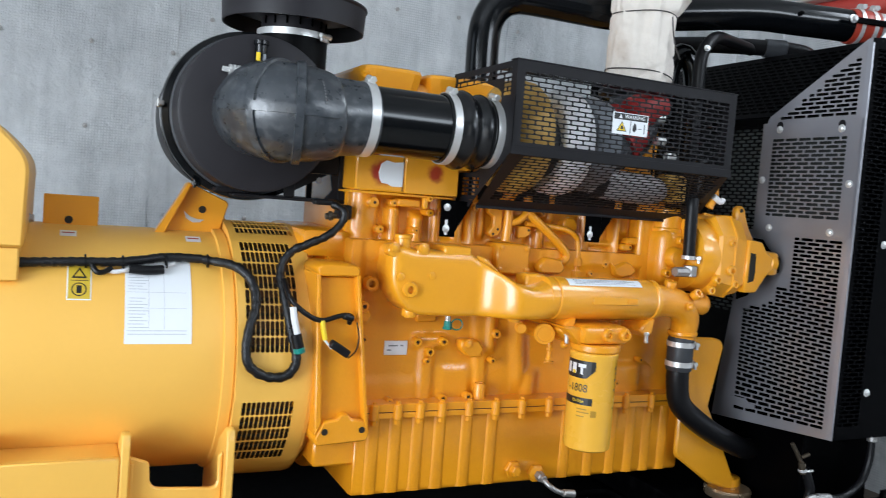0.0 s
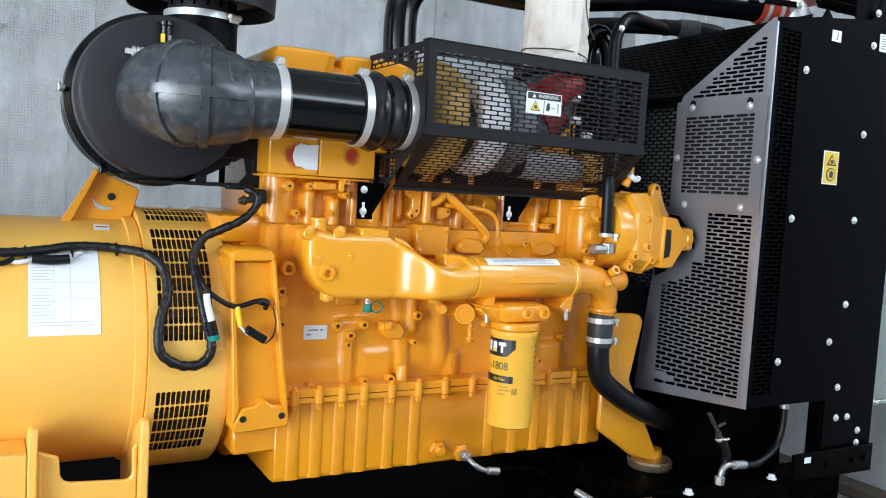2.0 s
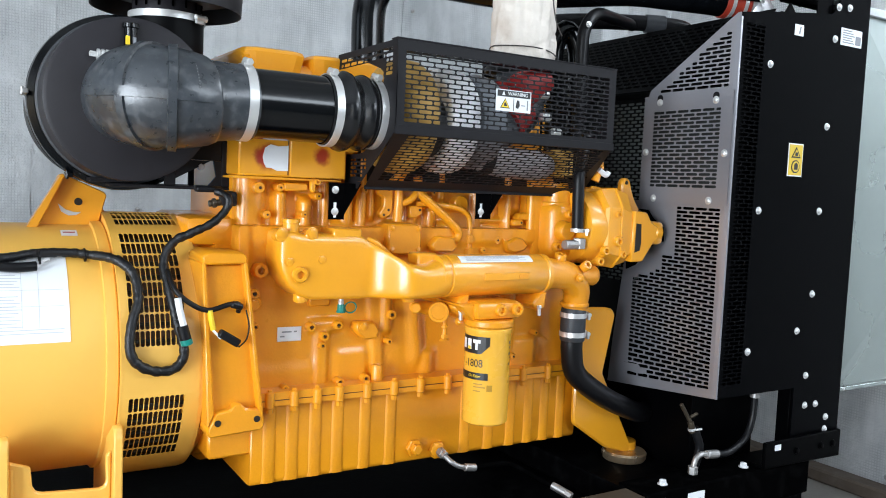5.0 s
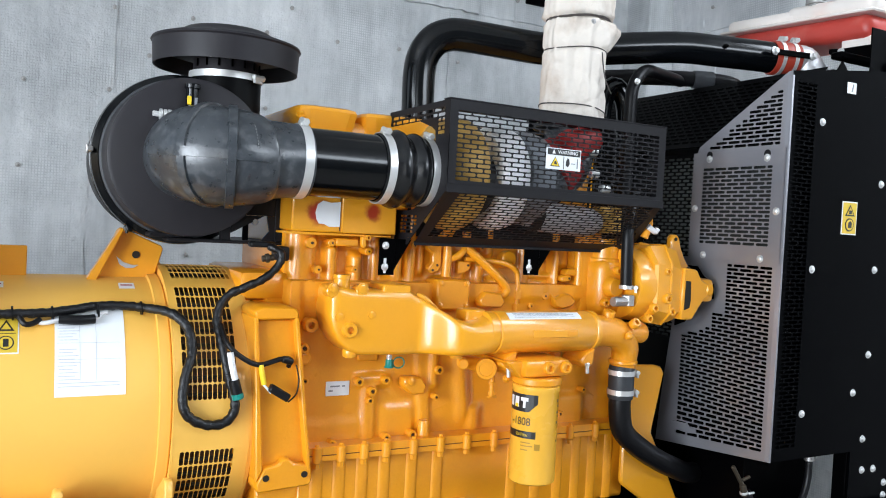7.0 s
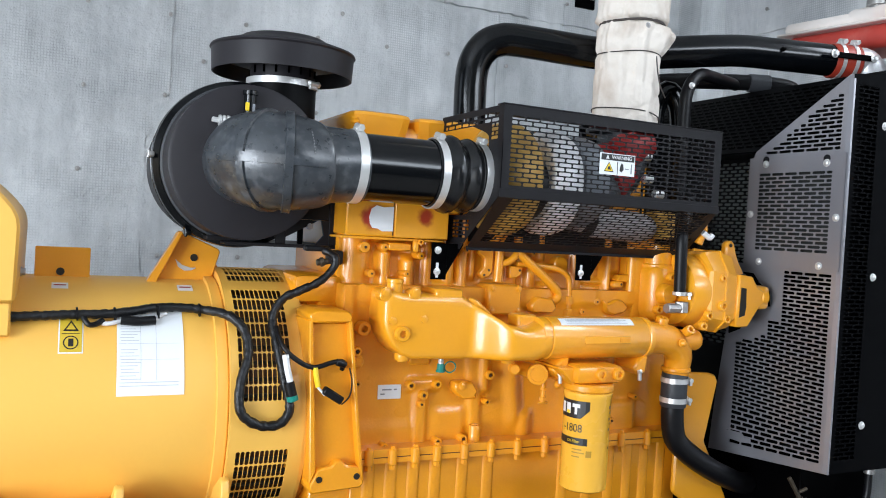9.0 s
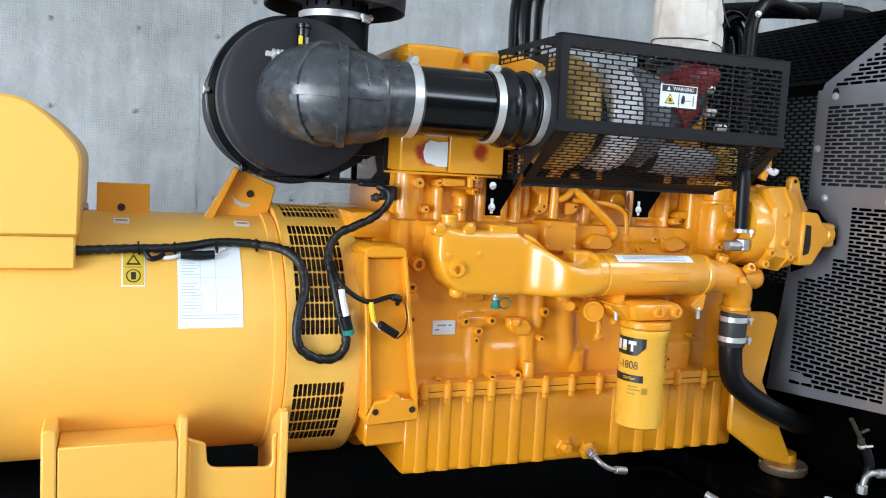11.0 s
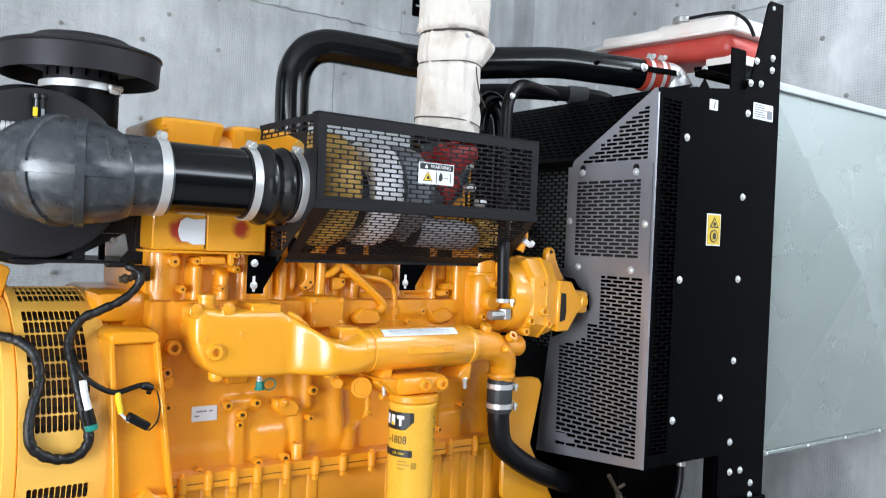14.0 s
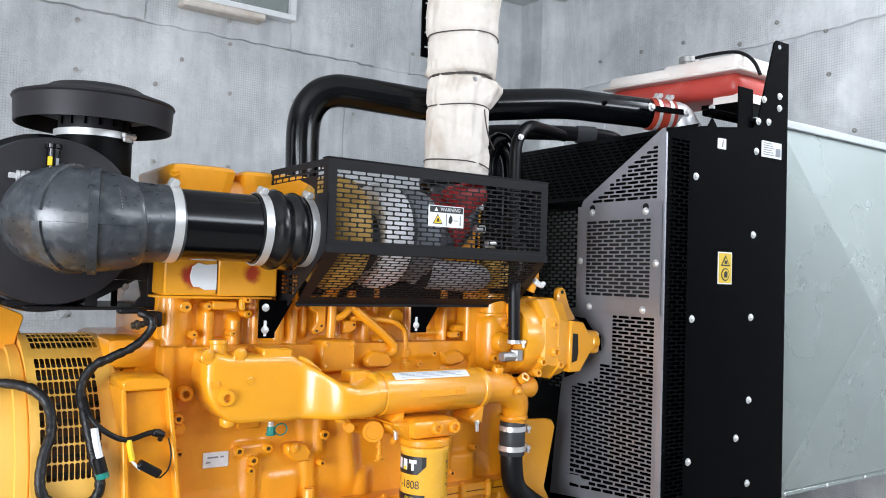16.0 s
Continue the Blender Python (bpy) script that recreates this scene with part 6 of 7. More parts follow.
part("pictogram", Build().prism([(1.237, 1.693), (1.266, 1.693), (1.2515, 1.717)], "xz", GY - 0.0030, GY - 0.0024, 0), INK_BLACK, wl)
part("pictogram", Build().prism([(1.240, 1.695), (1.263, 1.695), (1.2515, 1.714)], "xz", GY - 0.0036, GY - 0.0031, 0), SIGN_YELLOW, wl)
part("pictogram", Build().prism([(1.247, 1.698), (1.257, 1.698), (1.253, 1.707), (1.249, 1.706)], "xz", GY - 0.0042, GY - 0.0037, 0), INK_BLACK, wl)
part("label_divider", Build().box(1.2765, 1.278, GY - 0.003, GY - 0.0024, 1.688, 1.719, 0), INK_BLACK, wl)
part("pictogram", Build().prism([(1.284, 1.697), (1.291, 1.694), (1.296, 1.702), (1.294, 1.713), (1.289, 1.716), (1.285, 1.708)], "xz", GY - 0.003, GY - 0.0024, 0), INK_BLACK, wl)
part("pictogram", Build().box(1.318, 1.321, GY - 0.003, GY - 0.0024, 1.692, 1.716, 0).box(1.300, 1.312, GY - 0.003, GY - 0.0024, 1.702, 1.704, 0), INK, wl)

# ---- exhaust pipe in its blanket ----
ex = thing("exhaust_pipe", (1.50, 1.915, 1.84), "exhaust riser wrapped in a stained white heat blanket", "exhaust pipe")


def blanket(z):
    r = 0.090 + 0.013 * max(0, min(1, (z - 2.125) / 0.02))
    for cord in (2.052, 2.140, 2.258, 2.52):
        r -= (0.015 if cord == 2.140 else 0.006) * math.exp(-((z - cord) / 0.007) ** 2)
    return r


def blanket_axis(z):
    return 1.503 + 0.002 * (z - 1.9) + 0.008 * max(0, min(1, (z - 2.10) / 0.05))


rings = []
zs = [1.84 + i * 0.006 for i in range(84)] + [2.344 + i * 0.02 for i in range(int((ZC - 2.344) / 0.02) + 2)]
for z in zs:
    ring = []
    for k in range(120):
        a = 2 * math.pi * k / 120
        w = 0.011 * noise.noise(Vector((math.cos(a) * 2.6, math.sin(a) * 2.6, z * 7))) + 0.004 * noise.noise(Vector((math.cos(a) * 7, math.sin(a) * 7, z * 11)))
        r = blanket(z) + w
        s = (z - 2.052) / 0.086
        if 0 < s < 1:
            # gathered frill, flaring to one side under the cord
            skew = s * (1 - s ** 7)
            r += skew * (0.060 * max(0, math.cos(a + 0.30)) ** 3 + 0.012 * s * noise.noise(Vector((math.cos(a) * 5, math.sin(a) * 5, 1.5))) + 0.006 * noise.noise(Vector((math.cos(a) * 11, math.sin(a) * 11, 4.5))))
        if abs(z - 2.150) < 0.04:
            r += 0.010 * (1 - abs(z - 2.150) / 0.04) * noise.noise(Vector((math.cos(a) * 8, math.sin(a) * 8, 9.5)))
        w += 0.006 * abs(noise.noise(Vector((math.cos(a) * 1.8 + z, math.sin(a) * 1.8, z * 4 + 7))))
        # slack folds that slant across the sleeve
        for f0, slope, deep in ((1.905, 0.5, 0.006), (1.965, -0.45, 0.005), (2.33, 0.25, 0.005), (2.43, -0.3, 0.006)):
            r -= deep * math.exp(-((z - f0 - slope * 0.1 * math.cos(a)) / 0.007) ** 2) * max(0, 0.5 + noise.noise(Vector((math.cos(a) * 1.5, math.sin(a) * 1.5, f0 * 9))))
        ring.append((blanket_axis(z) + r * math.cos(a), 1.915 + r * math.sin(a), z))
    rings.append(ring)
part("blanket", Build().loft(rings), BLANKET, ex, "", True, 80)
for z, d in ((2.140, 0.0), (2.258, 0.0), (2.052, 0.0), (1.885, -0.012)):
    rg = [(blanket_axis(z) + (blanket(z) + 0.006) * math.cos(a), 1.915 + (blanket(z) + 0.006) * math.sin(a), z + d * math.cos(a) + 0.002 * math.sin(3 * a)) for a in (2 * math.pi * i / 40 for i in range(41))]
    part("draw_cord", Build().tube(rg, 0.0036 if z == 2.140 else 0.0018, 6, smooth=1), CORD_CREASE, ex, "dark draw cord")
# Dark tube laid along a fold to paint the crease's shade.
part("crease_shade", Build().tube([(1.519, 1.812, 2.040), (1.525, 1.812, 2.005), (1.538, 1.815, 1.968), (1.556, 1.822, 1.948), (1.578, 1.836, 1.936)], 0.0020, 6), CORD_CREASE, ex)
bolt(ex, (1.478, 1.806, 2.118), (0, -1, 0.2), 0.006, 0.006, DULL_STEEL, "dome", "eyelet")
part("flange", Build().lathe([(0.10, 1.825), (0.108, 1.828), (0.108, 1.842), (0.10, 1.845)], (1.503, 1.915, 0), (0, 0, 1), 32), RUBBER_BLACK, ex)

# ---- charge air pipe ----
cp = thing("charge_air_pipe", (1.3, 2.17, 1.8), "glossy black charge air pipe to the radiator", "pipe")
PR = 0.049
ppath = [(1.150, 2.203, 1.70), (1.149, 2.203, 1.85), (1.148, 2.204, 1.985), (1.160, 2.199, 2.048), (1.190, 2.189, 2.090), (1.228, 2.177, 2.108), (1.262, 2.165, 2.111), (1.34, 2.138, 2.1055), (1.42, 2.110, 2.0985), (1.50, 2.082, 2.093), (1.593, 2.050, 2.097), (1.707, 2.011, 2.111), (1.86, 1.958, 2.1295), (1.953, 1.926, 2.137), (2.048, 1.893, 2.135), (2.165, 1.852, 2.1325), (2.232, 1.829, 2.130)]
part("pipe", Build().tube(ppath, PR, 32, smooth=6), BLACK_GLOSS, cp)
hose_a, hose_b = Vector((2.220, 1.833, 2.1305)), Vector((2.300, 1.805, 2.1285))
hw = (hose_b - hose_a).normalized()
part("coupler_hose", Build().lathe([(0.052, 0), (0.054, 0.004), (0.054, 0.082), (0.052, 0.086)], hose_a, hw, 32), RED_HOSE, cp, "dark red silicone coupler")
band(cp, hose_a + hw * 0.022, hw, 0.0545, 0.012, (0, -0.3, 1))
band(cp, hose_a + hw * 0.064, hw, 0.0545, 0.012, (0, -0.3, 1))
part("outlet_elbow", Build().tube([hose_b, hose_b + hw * 0.03, (2.345, 1.785, 2.10), (2.38, 1.775, 2.04), (2.39, 1.77, 1.96)], [0.048, 0.049, 0.05, 0.055, 0.06], 24), ALU, cp, "pale cast aluminium elbow")
part("tie_bar", Build().box(-0.079, 0.079, -0.004, 0.004, -0.009, 0.009, 0.002, turn=None), BLACK, cp).matrix_basis = Matrix.Translation((2.2355, 1.760, 2.133)) @ Matrix.Rotation(radians(-12), 4, "Z")
for x, y, z in ((2.166, 1.771, 2.134), (2.305, 1.741, 2.132)):
    bolt(cp, (x, y, z), (0, -1, 0.1), 0.010, 0.012)
for x, y in ((2.03, 1.845),):
    bolt(cp, (x, y, 2.14), (0, -1, 0), 0.006, 0.012, BLACK, "dome", "stud")

# ---- coolant hoses beside the guard ----
ch1 = thing("coolant_hose", (1.70, 1.95, 1.8), "black coolant hoses looping over the engine front", "hose")
part("hose", Build().tube([(1.72, 2.05, 1.60), (1.72, 2.05, 1.85), (1.725, 2.05, 1.95), (1.755, 2.04, 2.005), (1.79, 2.03, 1.97), (1.80, 2.02, 1.88), (1.80, 2.02, 1.66)], 0.031, 20), BLACK_GLOSS, ch1)
part("hose_coupler", Build().cyl((2.09, 2.035, 2.07), (2.15, 2.005, 2.069), 0.030), HOSE_GREY, ch1, "grey hose coupler")
part("hose", Build().tube([(1.735, 1.93, 1.60), (1.735, 1.93, 1.90), (1.742, 1.93, 1.99), (1.80, 1.95, 2.045), (1.90, 2.0, 2.06), (2.05, 2.05, 2.06)], 0.019, 16), RUBBER_BLACK, ch1)
part("hose", Build().tube([(1.70, 2.24, 2.04), (1.85, 2.16, 2.062), (2.0, 2.08, 2.07), (2.16, 2.0, 2.068), (2.23, 1.97, 2.05), (2.27, 1.95, 1.985)], 0.026, 16), RUBBER_BLACK, ch1)
bolt(ch1, (1.735, 1.908, 2.0), (0, -1, 0), 0.007, 0.01)
vh = thing("vent_hose", (1.60, 1.77, 1.35), "short black rubber hose with steel fitting", "hose")
part("hose", Build().tube([(1.66, 1.80, 1.66), (1.600, 1.752, 1.56), (1.592, 1.745, 1.50), (1.596, 1.745, 1.385)], 0.0168, 18), RUBBER_BLACK, vh)
band(vh, (1.596, 1.745, 1.39), (0, 0, 1), 0.0178, 0.010, (0.7, -0.7, 0))
part("fitting", Build().cyl((1.602, 1.742, 1.368), (1.602, 1.742, 1.338), 0.0185, seg=6).cyl((1.543, 1.735, 1.350), (1.60, 1.740, 1.350), 0.0135, seg=8), DULL_STEEL, vh, "dull aluminium hex fitting")
wr = thing("sensor_plug", (1.70, 1.80, 1.52), "small yellow lever and white plug beside the guard", "sensor")
part("body", Build().tube([(1.660, 1.745, 1.60), (1.668, 1.745, 1.57), (1.655, 1.75, 1.53)], [0.008, 0.010, 0.012], 10), YELLOW_CAST, wr)
part("plug", Build().tube([(1.655, 1.735, 1.562), (1.68, 1.735, 1.548), (1.69, 1.735, 1.556)], 0.008, 10), WIRE_WHITE, wr)

# ---- lower coolant hose ----
lh = thing("lower_coolant_hose", (1.62, 1.77, 1.0), "thick black radiator hose with grey coupler", "hose")
part("coupler", Build().lathe([(0.034, 1.072), (0.036, 1.076), (0.036, 1.162), (0.034, 1.166)], (1.618, 1.768, 0), (0, 0, 1), 32), HOSE_GREY, lh, "grey silicone coupler")
part("hose", Build().tube([(1.618, 1.768, 1.08), (1.618, 1.768, 1.044), (1.634, 1.770, 0.981), (1.684, 1.770, 0.936), (1.764, 1.772, 0.888), (1.846, 1.780, 0.851), (1.95, 1.81, 0.815), (2.15, 1.9, 0.79)], 0.0312, 28), RUBBER_BLACK, lh)
band(lh, (1.618, 1.768, 1.147), (0, 0, 1), 0.036, 0.014, (0.95, -0.3, 0))
band(lh, (1.618, 1.768, 1.092), (0, 0, 1), 0.036, 0.014, (0.95, -0.3, 0))

# ---- radiator ----
rad = thing("radiator", (2.2, AY, 0.70), "black radiator in a slotted steel guard housing", "radiator")
RX, RY = 1.92, 1.50
RTOP, RBOT = 2.00, 0.935


def face_left(v):
    """Inner edge of the face plate, narrowing towards the top."""
    if v > 1.81:
        return 1.822 - (v - 1.81) * (1.822 - RY - 0.012) / (RTOP - 1.81)
    return 1.822 + (1.81 - v) * 0.128


def face(u, v, d):
    # the plate hangs a little lower away from the side panel
    drop = 0.10 * (u - RY) * max(0.0, (1.05 - v) / 0.115) if v < 1.05 else 0.0
    return (RX + d, u, v - drop)


def face_mask(u, v):
    if u < RY + 0.025 or v < 0.957:
        return False
    if v > 1.797:
        return v < 1.952 and u < 1.786 - (v - 1.80) * 1.541
    if v > 1.472:
        return False
    if v > 1.318:
        return u < 1.688
    if v > 1.270:
        return u < 1.734
    if v > 1.236:
        return u < 1.758 + (1.268 - v) * 2.9
    return u < 1.850


SLOT = dict(pu=0.0466, pv=0.0114, su=0.0412, sv=0.0079, t=0.0015)
ff = Build().perforated(face, 1.79, RTOP, lambda v: RY, face_left, face_mask, origin=RY + 0.025, **SLOT)
part("upper_face_guard", ff, PLATE, rad, "satin grey slotted corner plate", False)
ff = Build().perforated(face, RBOT, 1.48, lambda v: RY, face_left, face_mask, origin=RY + 0.025, **SLOT)
part("folded_edge", Build().prism([(RX - 0.003, RY + 0.012), (RX - 0.001, RY - 0.002), (RX + 0.004, RY - 0.003), (RX + 0.002, RY + 0.012)], "xy", RBOT, RTOP - 0.012, 0), PLATE, rad, "folded edge")
part("face_guard", ff, PLATE, rad, "satin grey slotted guard plate", False)
tape = Build().prism([(1.862, 0.945), (1.862, 0.968), (1.80, 0.972), (1.785, 0.962), (1.765, 0.963), (1.762, 0.950), (1.80, 0.944)], "yz", RX - 0.004, RX - 0.001, 0)
part("torn_tape", tape, PLATE, rad, "torn grey tape over the lowest slots")

hp = Build().perforated(lambda u, v, d: (RX - 0.006 + d, u, v), 1.476, 1.794, lambda v: RY + 0.003, lambda v: 1.834, lambda u, v: RY + 0.040 < u < 1.796 and 1.519 < v < 1.744, origin=RY + 0.040, **SLOT)
hatch = part("hatch_plate", hp, PLATE, rad, "removable slotted hatch plate", False)
for u, v in ((1.562, 1.768), (1.771, 1.774), (1.522, 1.620), (1.818, 1.627), (1.566, 1.488), (1.775, 1.488)):
    bolt(hatch, (RX - 0.006, u, v), (-1, 0, 0), 0.0085, 0.007, STEEL, "dome", "bolt")
    if v > 1.7:
        part("adjusting_slot", Build().prism([(u + 0.011 * math.cos(q), v + 0.012 + 0.011 * math.sin(q)) for q in (2 * math.pi * k / 14 for k in range(14))], "yz", RX - 0.0072, RX - 0.0062, 0), GUARD, hatch)
# black sheets added for the dark behind the slots, slotted guards above the fan
part("inner_shade_sheet", Build().box(RX + 0.045, RX + 0.05, RY + 0.02, 1.865, 0.97, 1.490, 0), BLACK, rad)
part("fin_screen", Build().box(RX + 0.020, RX + 0.026, RY + 0.02, 1.83, 1.492, 1.78, 0), FIN_GREY, rad, "grey-green fins behind the hatch")
part("side_shade_sheet", Build().box(RX + 0.055, 2.06, RY + 0.028, RY + 0.032, 0.96, 1.98, 0), BLACK, rad)
top_slant = Build().perforated(lambda u, v, d: (RX + 0.012 + v * 0.75 + d, u, 1.815 + v), 0.0, 0.225, lambda v: RY + 0.03, lambda v: 2.72, lambda u, v: 0.012 < v < 0.215, pu=0.036, pv=0.0135, su=0.028, sv=0.0078, t=0.0015, origin=0.0)
part("slanted_guard", top_slant, BLACK_SATIN, rad, "black slotted sloping top guard", False)
mid = Build().perforated(lambda u, v, d: (RX + 0.13 + d, u, v), 0.95, 1.815, lambda v: 1.80, lambda v: 2.72, lambda u, v: 1.2 < v < 1.80 and u < 2.2, pu=0.036, pv=0.0120, su=0.029, sv=0.0078, t=0.002)
part("fan_guard", mid, BLACK_SATIN, rad, "black slotted fan guard", False)
# Black backing added so the sloping slots look dark.
part("slant_shade_backing", Build().prism([(RX + 0.045, 1.815), (RX + 0.205, 2.036), (RX + 0.225, 2.036), (RX + 0.09, 1.815)], "xz", RY + 0.03, 2.72, 0), BLACK, rad)
part("fan_guard_lip", Build().box(RX + 0.010, RX + 0.13, 1.83, 2.72, 1.812, 1.8165, 0.001), BLACK, rad)
part("core", Build().box(RX + 0.18, 2.44, RY + 0.03, 2.74, 0.95, 1.98, 0.004), material("core_fins", (0.26, 0.29, 0.275), 0.5, metal=0.2, grain=200, vary=0.3, bump=0.3), rad)
# side panel with a slotted strip
sd = Build().perforated(lambda u, v, d: (u, RY + d, v), RBOT, 2.0, lambda v: RX, lambda v: 2.045, lambda u, v: RX + 0.02 < u < 2.032 and 0.97 < v < 1.975, pu=0.0420, pv=0.0114, su=0.0370, sv=0.0080, t=0.0015, origin=RX + 0.020)
part("side_strip", sd, SIDE_BLACK, rad, "slotted edge strip", False)
part("side_panel", Build().prism([(2.045, RBOT), (2.268, RBOT), (2.268, 2.046), (2.045, 2.018)], "xz", RY, RY + 0.004, 0), SIDE_BLACK, rad, "flat blue-black side panel")
part("panel_top_wedge", Build().prism([(RX, 2.0), (2.045, 2.0), (2.045, 2.018)], "xz", RY, RY + 0.004, 0), SIDE_BLACK, rad)
post = Build().prism([(2.268, 0.70), (2.503, 0.70), (2.503, 2.345), (2.437, 2.345), (2.425, 2.335), (2.345, 2.075), (2.318, 2.05), (2.268, 2.046)], "xz", RY, RY + 0.005, 0)
pst = part("side_post", post, SIDE_BLACK, rad, "black side post rising to the tank bracket")
# Foil-coloured plug stands in for the wall behind the hole.
part("post_hole", Build().cyl((2.45, RY - 0.0025, 2.325), (2.45, RY + 0.006, 2.325), 0.007, seg=14, bev=0), FOIL, pst)
part("post_flange", Build().box(2.262, 2.336, RY + 0.012, RY + 0.016, 2.03, 2.174, 0.001), BLACK, rad)
part("tank_bracket", Build().box(2.20, 2.46, 1.56, 1.60, 2.085, 2.105, 0.004), BLACK, rad)
part("back_panel", Build().box(2.445, 2.50, RY + 0.006, 2.74, 0.955, 2.03, 0.003), BLACK, rad)
# Black box added to darken the gap under the radiator.
part("lower_shade_box", Build().box(1.98, 2.26, 1.63, 2.74, 0.606, 0.949, 0.003), BLACK, rad)
part("far_post", Build().prism([(2.268, 0.70), (2.503, 0.70), (2.503, 2.06), (2.268, 2.046)], "xz", 2.742, 2.75, 0), BLACK, rad)
part("far_side_panel", Build().box(RX, 2.267, 2.742, 2.748, RBOT, 2.0, 0), BLACK, rad)
part("top_plate", Build().box(2.10, 2.44, RY + 0.006, 2.74, 1.985, 1.999, 0.002), BLACK, rad)
part("tab", Build().prism([(2.10, 2.02), (2.15, 2.028), (2.125, 2.055)], "xz", RY + 0.001, RY + 0.006, 0), BLACK, rad)
part("slot_gap_post", Build().box(2.262, 2.285, RY + 0.006, RY + 0.05, 0.70, 0.935, 0.002), BLACK, rad)
for x, z in ((2.336, 1.980), (2.050, 1.875), (2.328, 1.722), (2.044, 1.466), (2.322, 1.470), (2.319, 1.220), (2.259, 1.110), (2.040, 1.062), (2.318, 0.970), (2.371, 2.146), (2.454, 2.168), (2.453, 2.130), (2.344, 2.074), (2.397, 2.079), (2.324, 0.877), (2.377, 0.876), (2.434, 0.829), (2.433, 0.791)):
    bolt(rad, (x, RY - 0.001, z), (0, -1, 0), 0.0085, 0.008, STEEL, "dome", "bolt")
foot = part("foot_bar", Build().prism([(2.135, 0.708), (2.135, 0.785), (2.50, 0.785), (2.50, 0.70)], "xz", RY - 0.016, RY - 0.003, 0.002).box(2.135, 2.50, RY - 0.016, RY + 0.10, 0.7065, 0.715, 0.002), BLACK, rad, "black foot angle")
part("label", Build().box(2.176, 2.203, RY - 0.0182, RY - 0.0162, 0.758, 0.775, 0), PAPER, foot)
for x in (2.28, 2.40, 2.46):
    bolt(foot, (x, RY - 0.016, 0.745), (0, -1, 0), 0.009, 0.006, BLACK, "hex", "bolt")
st = part("warning_sticker", Build().box(2.163, 2.222, RY - 0.0024, RY - 0.0003, 1.572, 1.660, 0), SIGN_DULL, rad, "dull yellow fan warning sticker with pale border")
part("sticker_border", Build().box(2.1595, 2.2255, RY - 0.0014, RY - 0.0002, 1.5685, 1.6635, 0), PLATE_SILVER, st, "pale sticker border")
part("pictogram", Build().prism([(2.1710, 1.6220), (2.2140, 1.6220), (2.1925, 1.6540)], "xz", RY - 0.0034, RY - 0.0026, 0), INK_BLACK, st)
part("pictogram", Build().prism([(2.1780, 1.6260), (2.2070, 1.6260), (2.1925, 1.6480)], "xz", RY - 0.0042, RY - 0.0036, 0), SIGN_DULL, st)
part("pictogram", Build().box(2.1865, 2.1985, RY - 0.005, RY - 0.0044, 1.6280, 1.6380, 0), INK_BLACK, st)
rg = [(2.1925 + 0.019 * math.cos(a), 1.5970 + 0.019 * math.sin(a)) for a in (2 * math.pi * i / 20 for i in range(20))]
part("pictogram", Build().prism(rg, "xz", RY - 0.0034, RY - 0.0026, 0), INK_BLACK, st)
rg = [(2.1925 + 0.0155 * math.cos(a), 1.5970 + 0.0155 * math.sin(a)) for a in (2 * math.pi * i / 20 for i in range(20))]
part("pictogram", Build().prism(rg, "xz", RY - 0.0042, RY - 0.0036, 0), SIGN_DULL, st)
part("pictogram", Build().prism([(2.1850, 1.5880), (2.2000, 1.5880), (2.2010, 1.6030), (2.1940, 1.6080), (2.1860, 1.6040)], "xz", RY - 0.005, RY - 0.0044, 0), INK_BLACK, st)
part("small_label", Build().box(2.148, 2.186, RY - 0.0024, RY - 0.0003, 1.968, 1.999, 0), PAPER, rad, "small white label")
part("label_print", Build().prism([(2.164, 1.973), (2.170, 1.973), (2.174, 1.994), (2.170, 1.994)], "xz", RY - 0.0034, RY - 0.0026, 0), INK, rad)
sl = part("type_label", Build().box(2.363, 2.466, RY - 0.0034, RY - 0.0013, 1.968, 2.018, 0), PAPER, rad, "white printed type label")
for i in range(6):
    part("print_bar", Build().box(2.370, 2.415 + 0.006 * (i % 3), RY - 0.0044, RY - 0.0036, 2.010 - i * 0.007, 2.0128 - i * 0.007, 0), INK, sl)
part("print_bar", Build().box(2.434, 2.460, RY - 0.0044, RY - 0.0036, 1.974, 2.000, 0), INK, sl, "dark print block")

# ---- coolant tank ----
tk = thing("coolant_tank", (2.55, 1.95, 2.1), "milky plastic coolant tank part-filled with red coolant", "coolant tank")
def tank_block(b, y0, y1, z0, z1, x0, x1, bev, seg=4):
    """A rounded piece of the tank, tilted up towards its far end to fit the camera's view."""
    k = len(b.v)
    b.box(x0, x1, y0, y1, z0, z1, bev, seg)
    b.v[k:] = [(x, y, z + 0.05 * (y - 1.62)) for x, y, z in b.v[k:]]
    return b


part("lower_half", tank_block(Build(), 1.63, 2.21, 2.192, 2.272, 2.42, 2.64, 0.034), TANK_RED, tk, "red coolant showing through")
part("seam", tank_block(Build(), 1.612, 2.228, 2.272, 2.282, 2.405, 2.655, 0.004, 1), TANK_WHITE, tk)
up_half = tank_block(Build(), 1.625, 1.955, 2.276, 2.334, 2.42, 2.64, 0.028)
tank_block(up_half, 1.90, 2.212, 2.276, 2.322, 2.42, 2.64, 0.022)
part("upper_half", up_half, TANK_WHITE, tk)
part("filler_cap", Build().lathe([(0.026, 2.325), (0.026, 2.344), (0.034, 2.346), (0.034, 2.364), (0.028, 2.368)], (2.455, 1.855, 0), (0, 0, 1), 24), DULL_STEEL, tk)
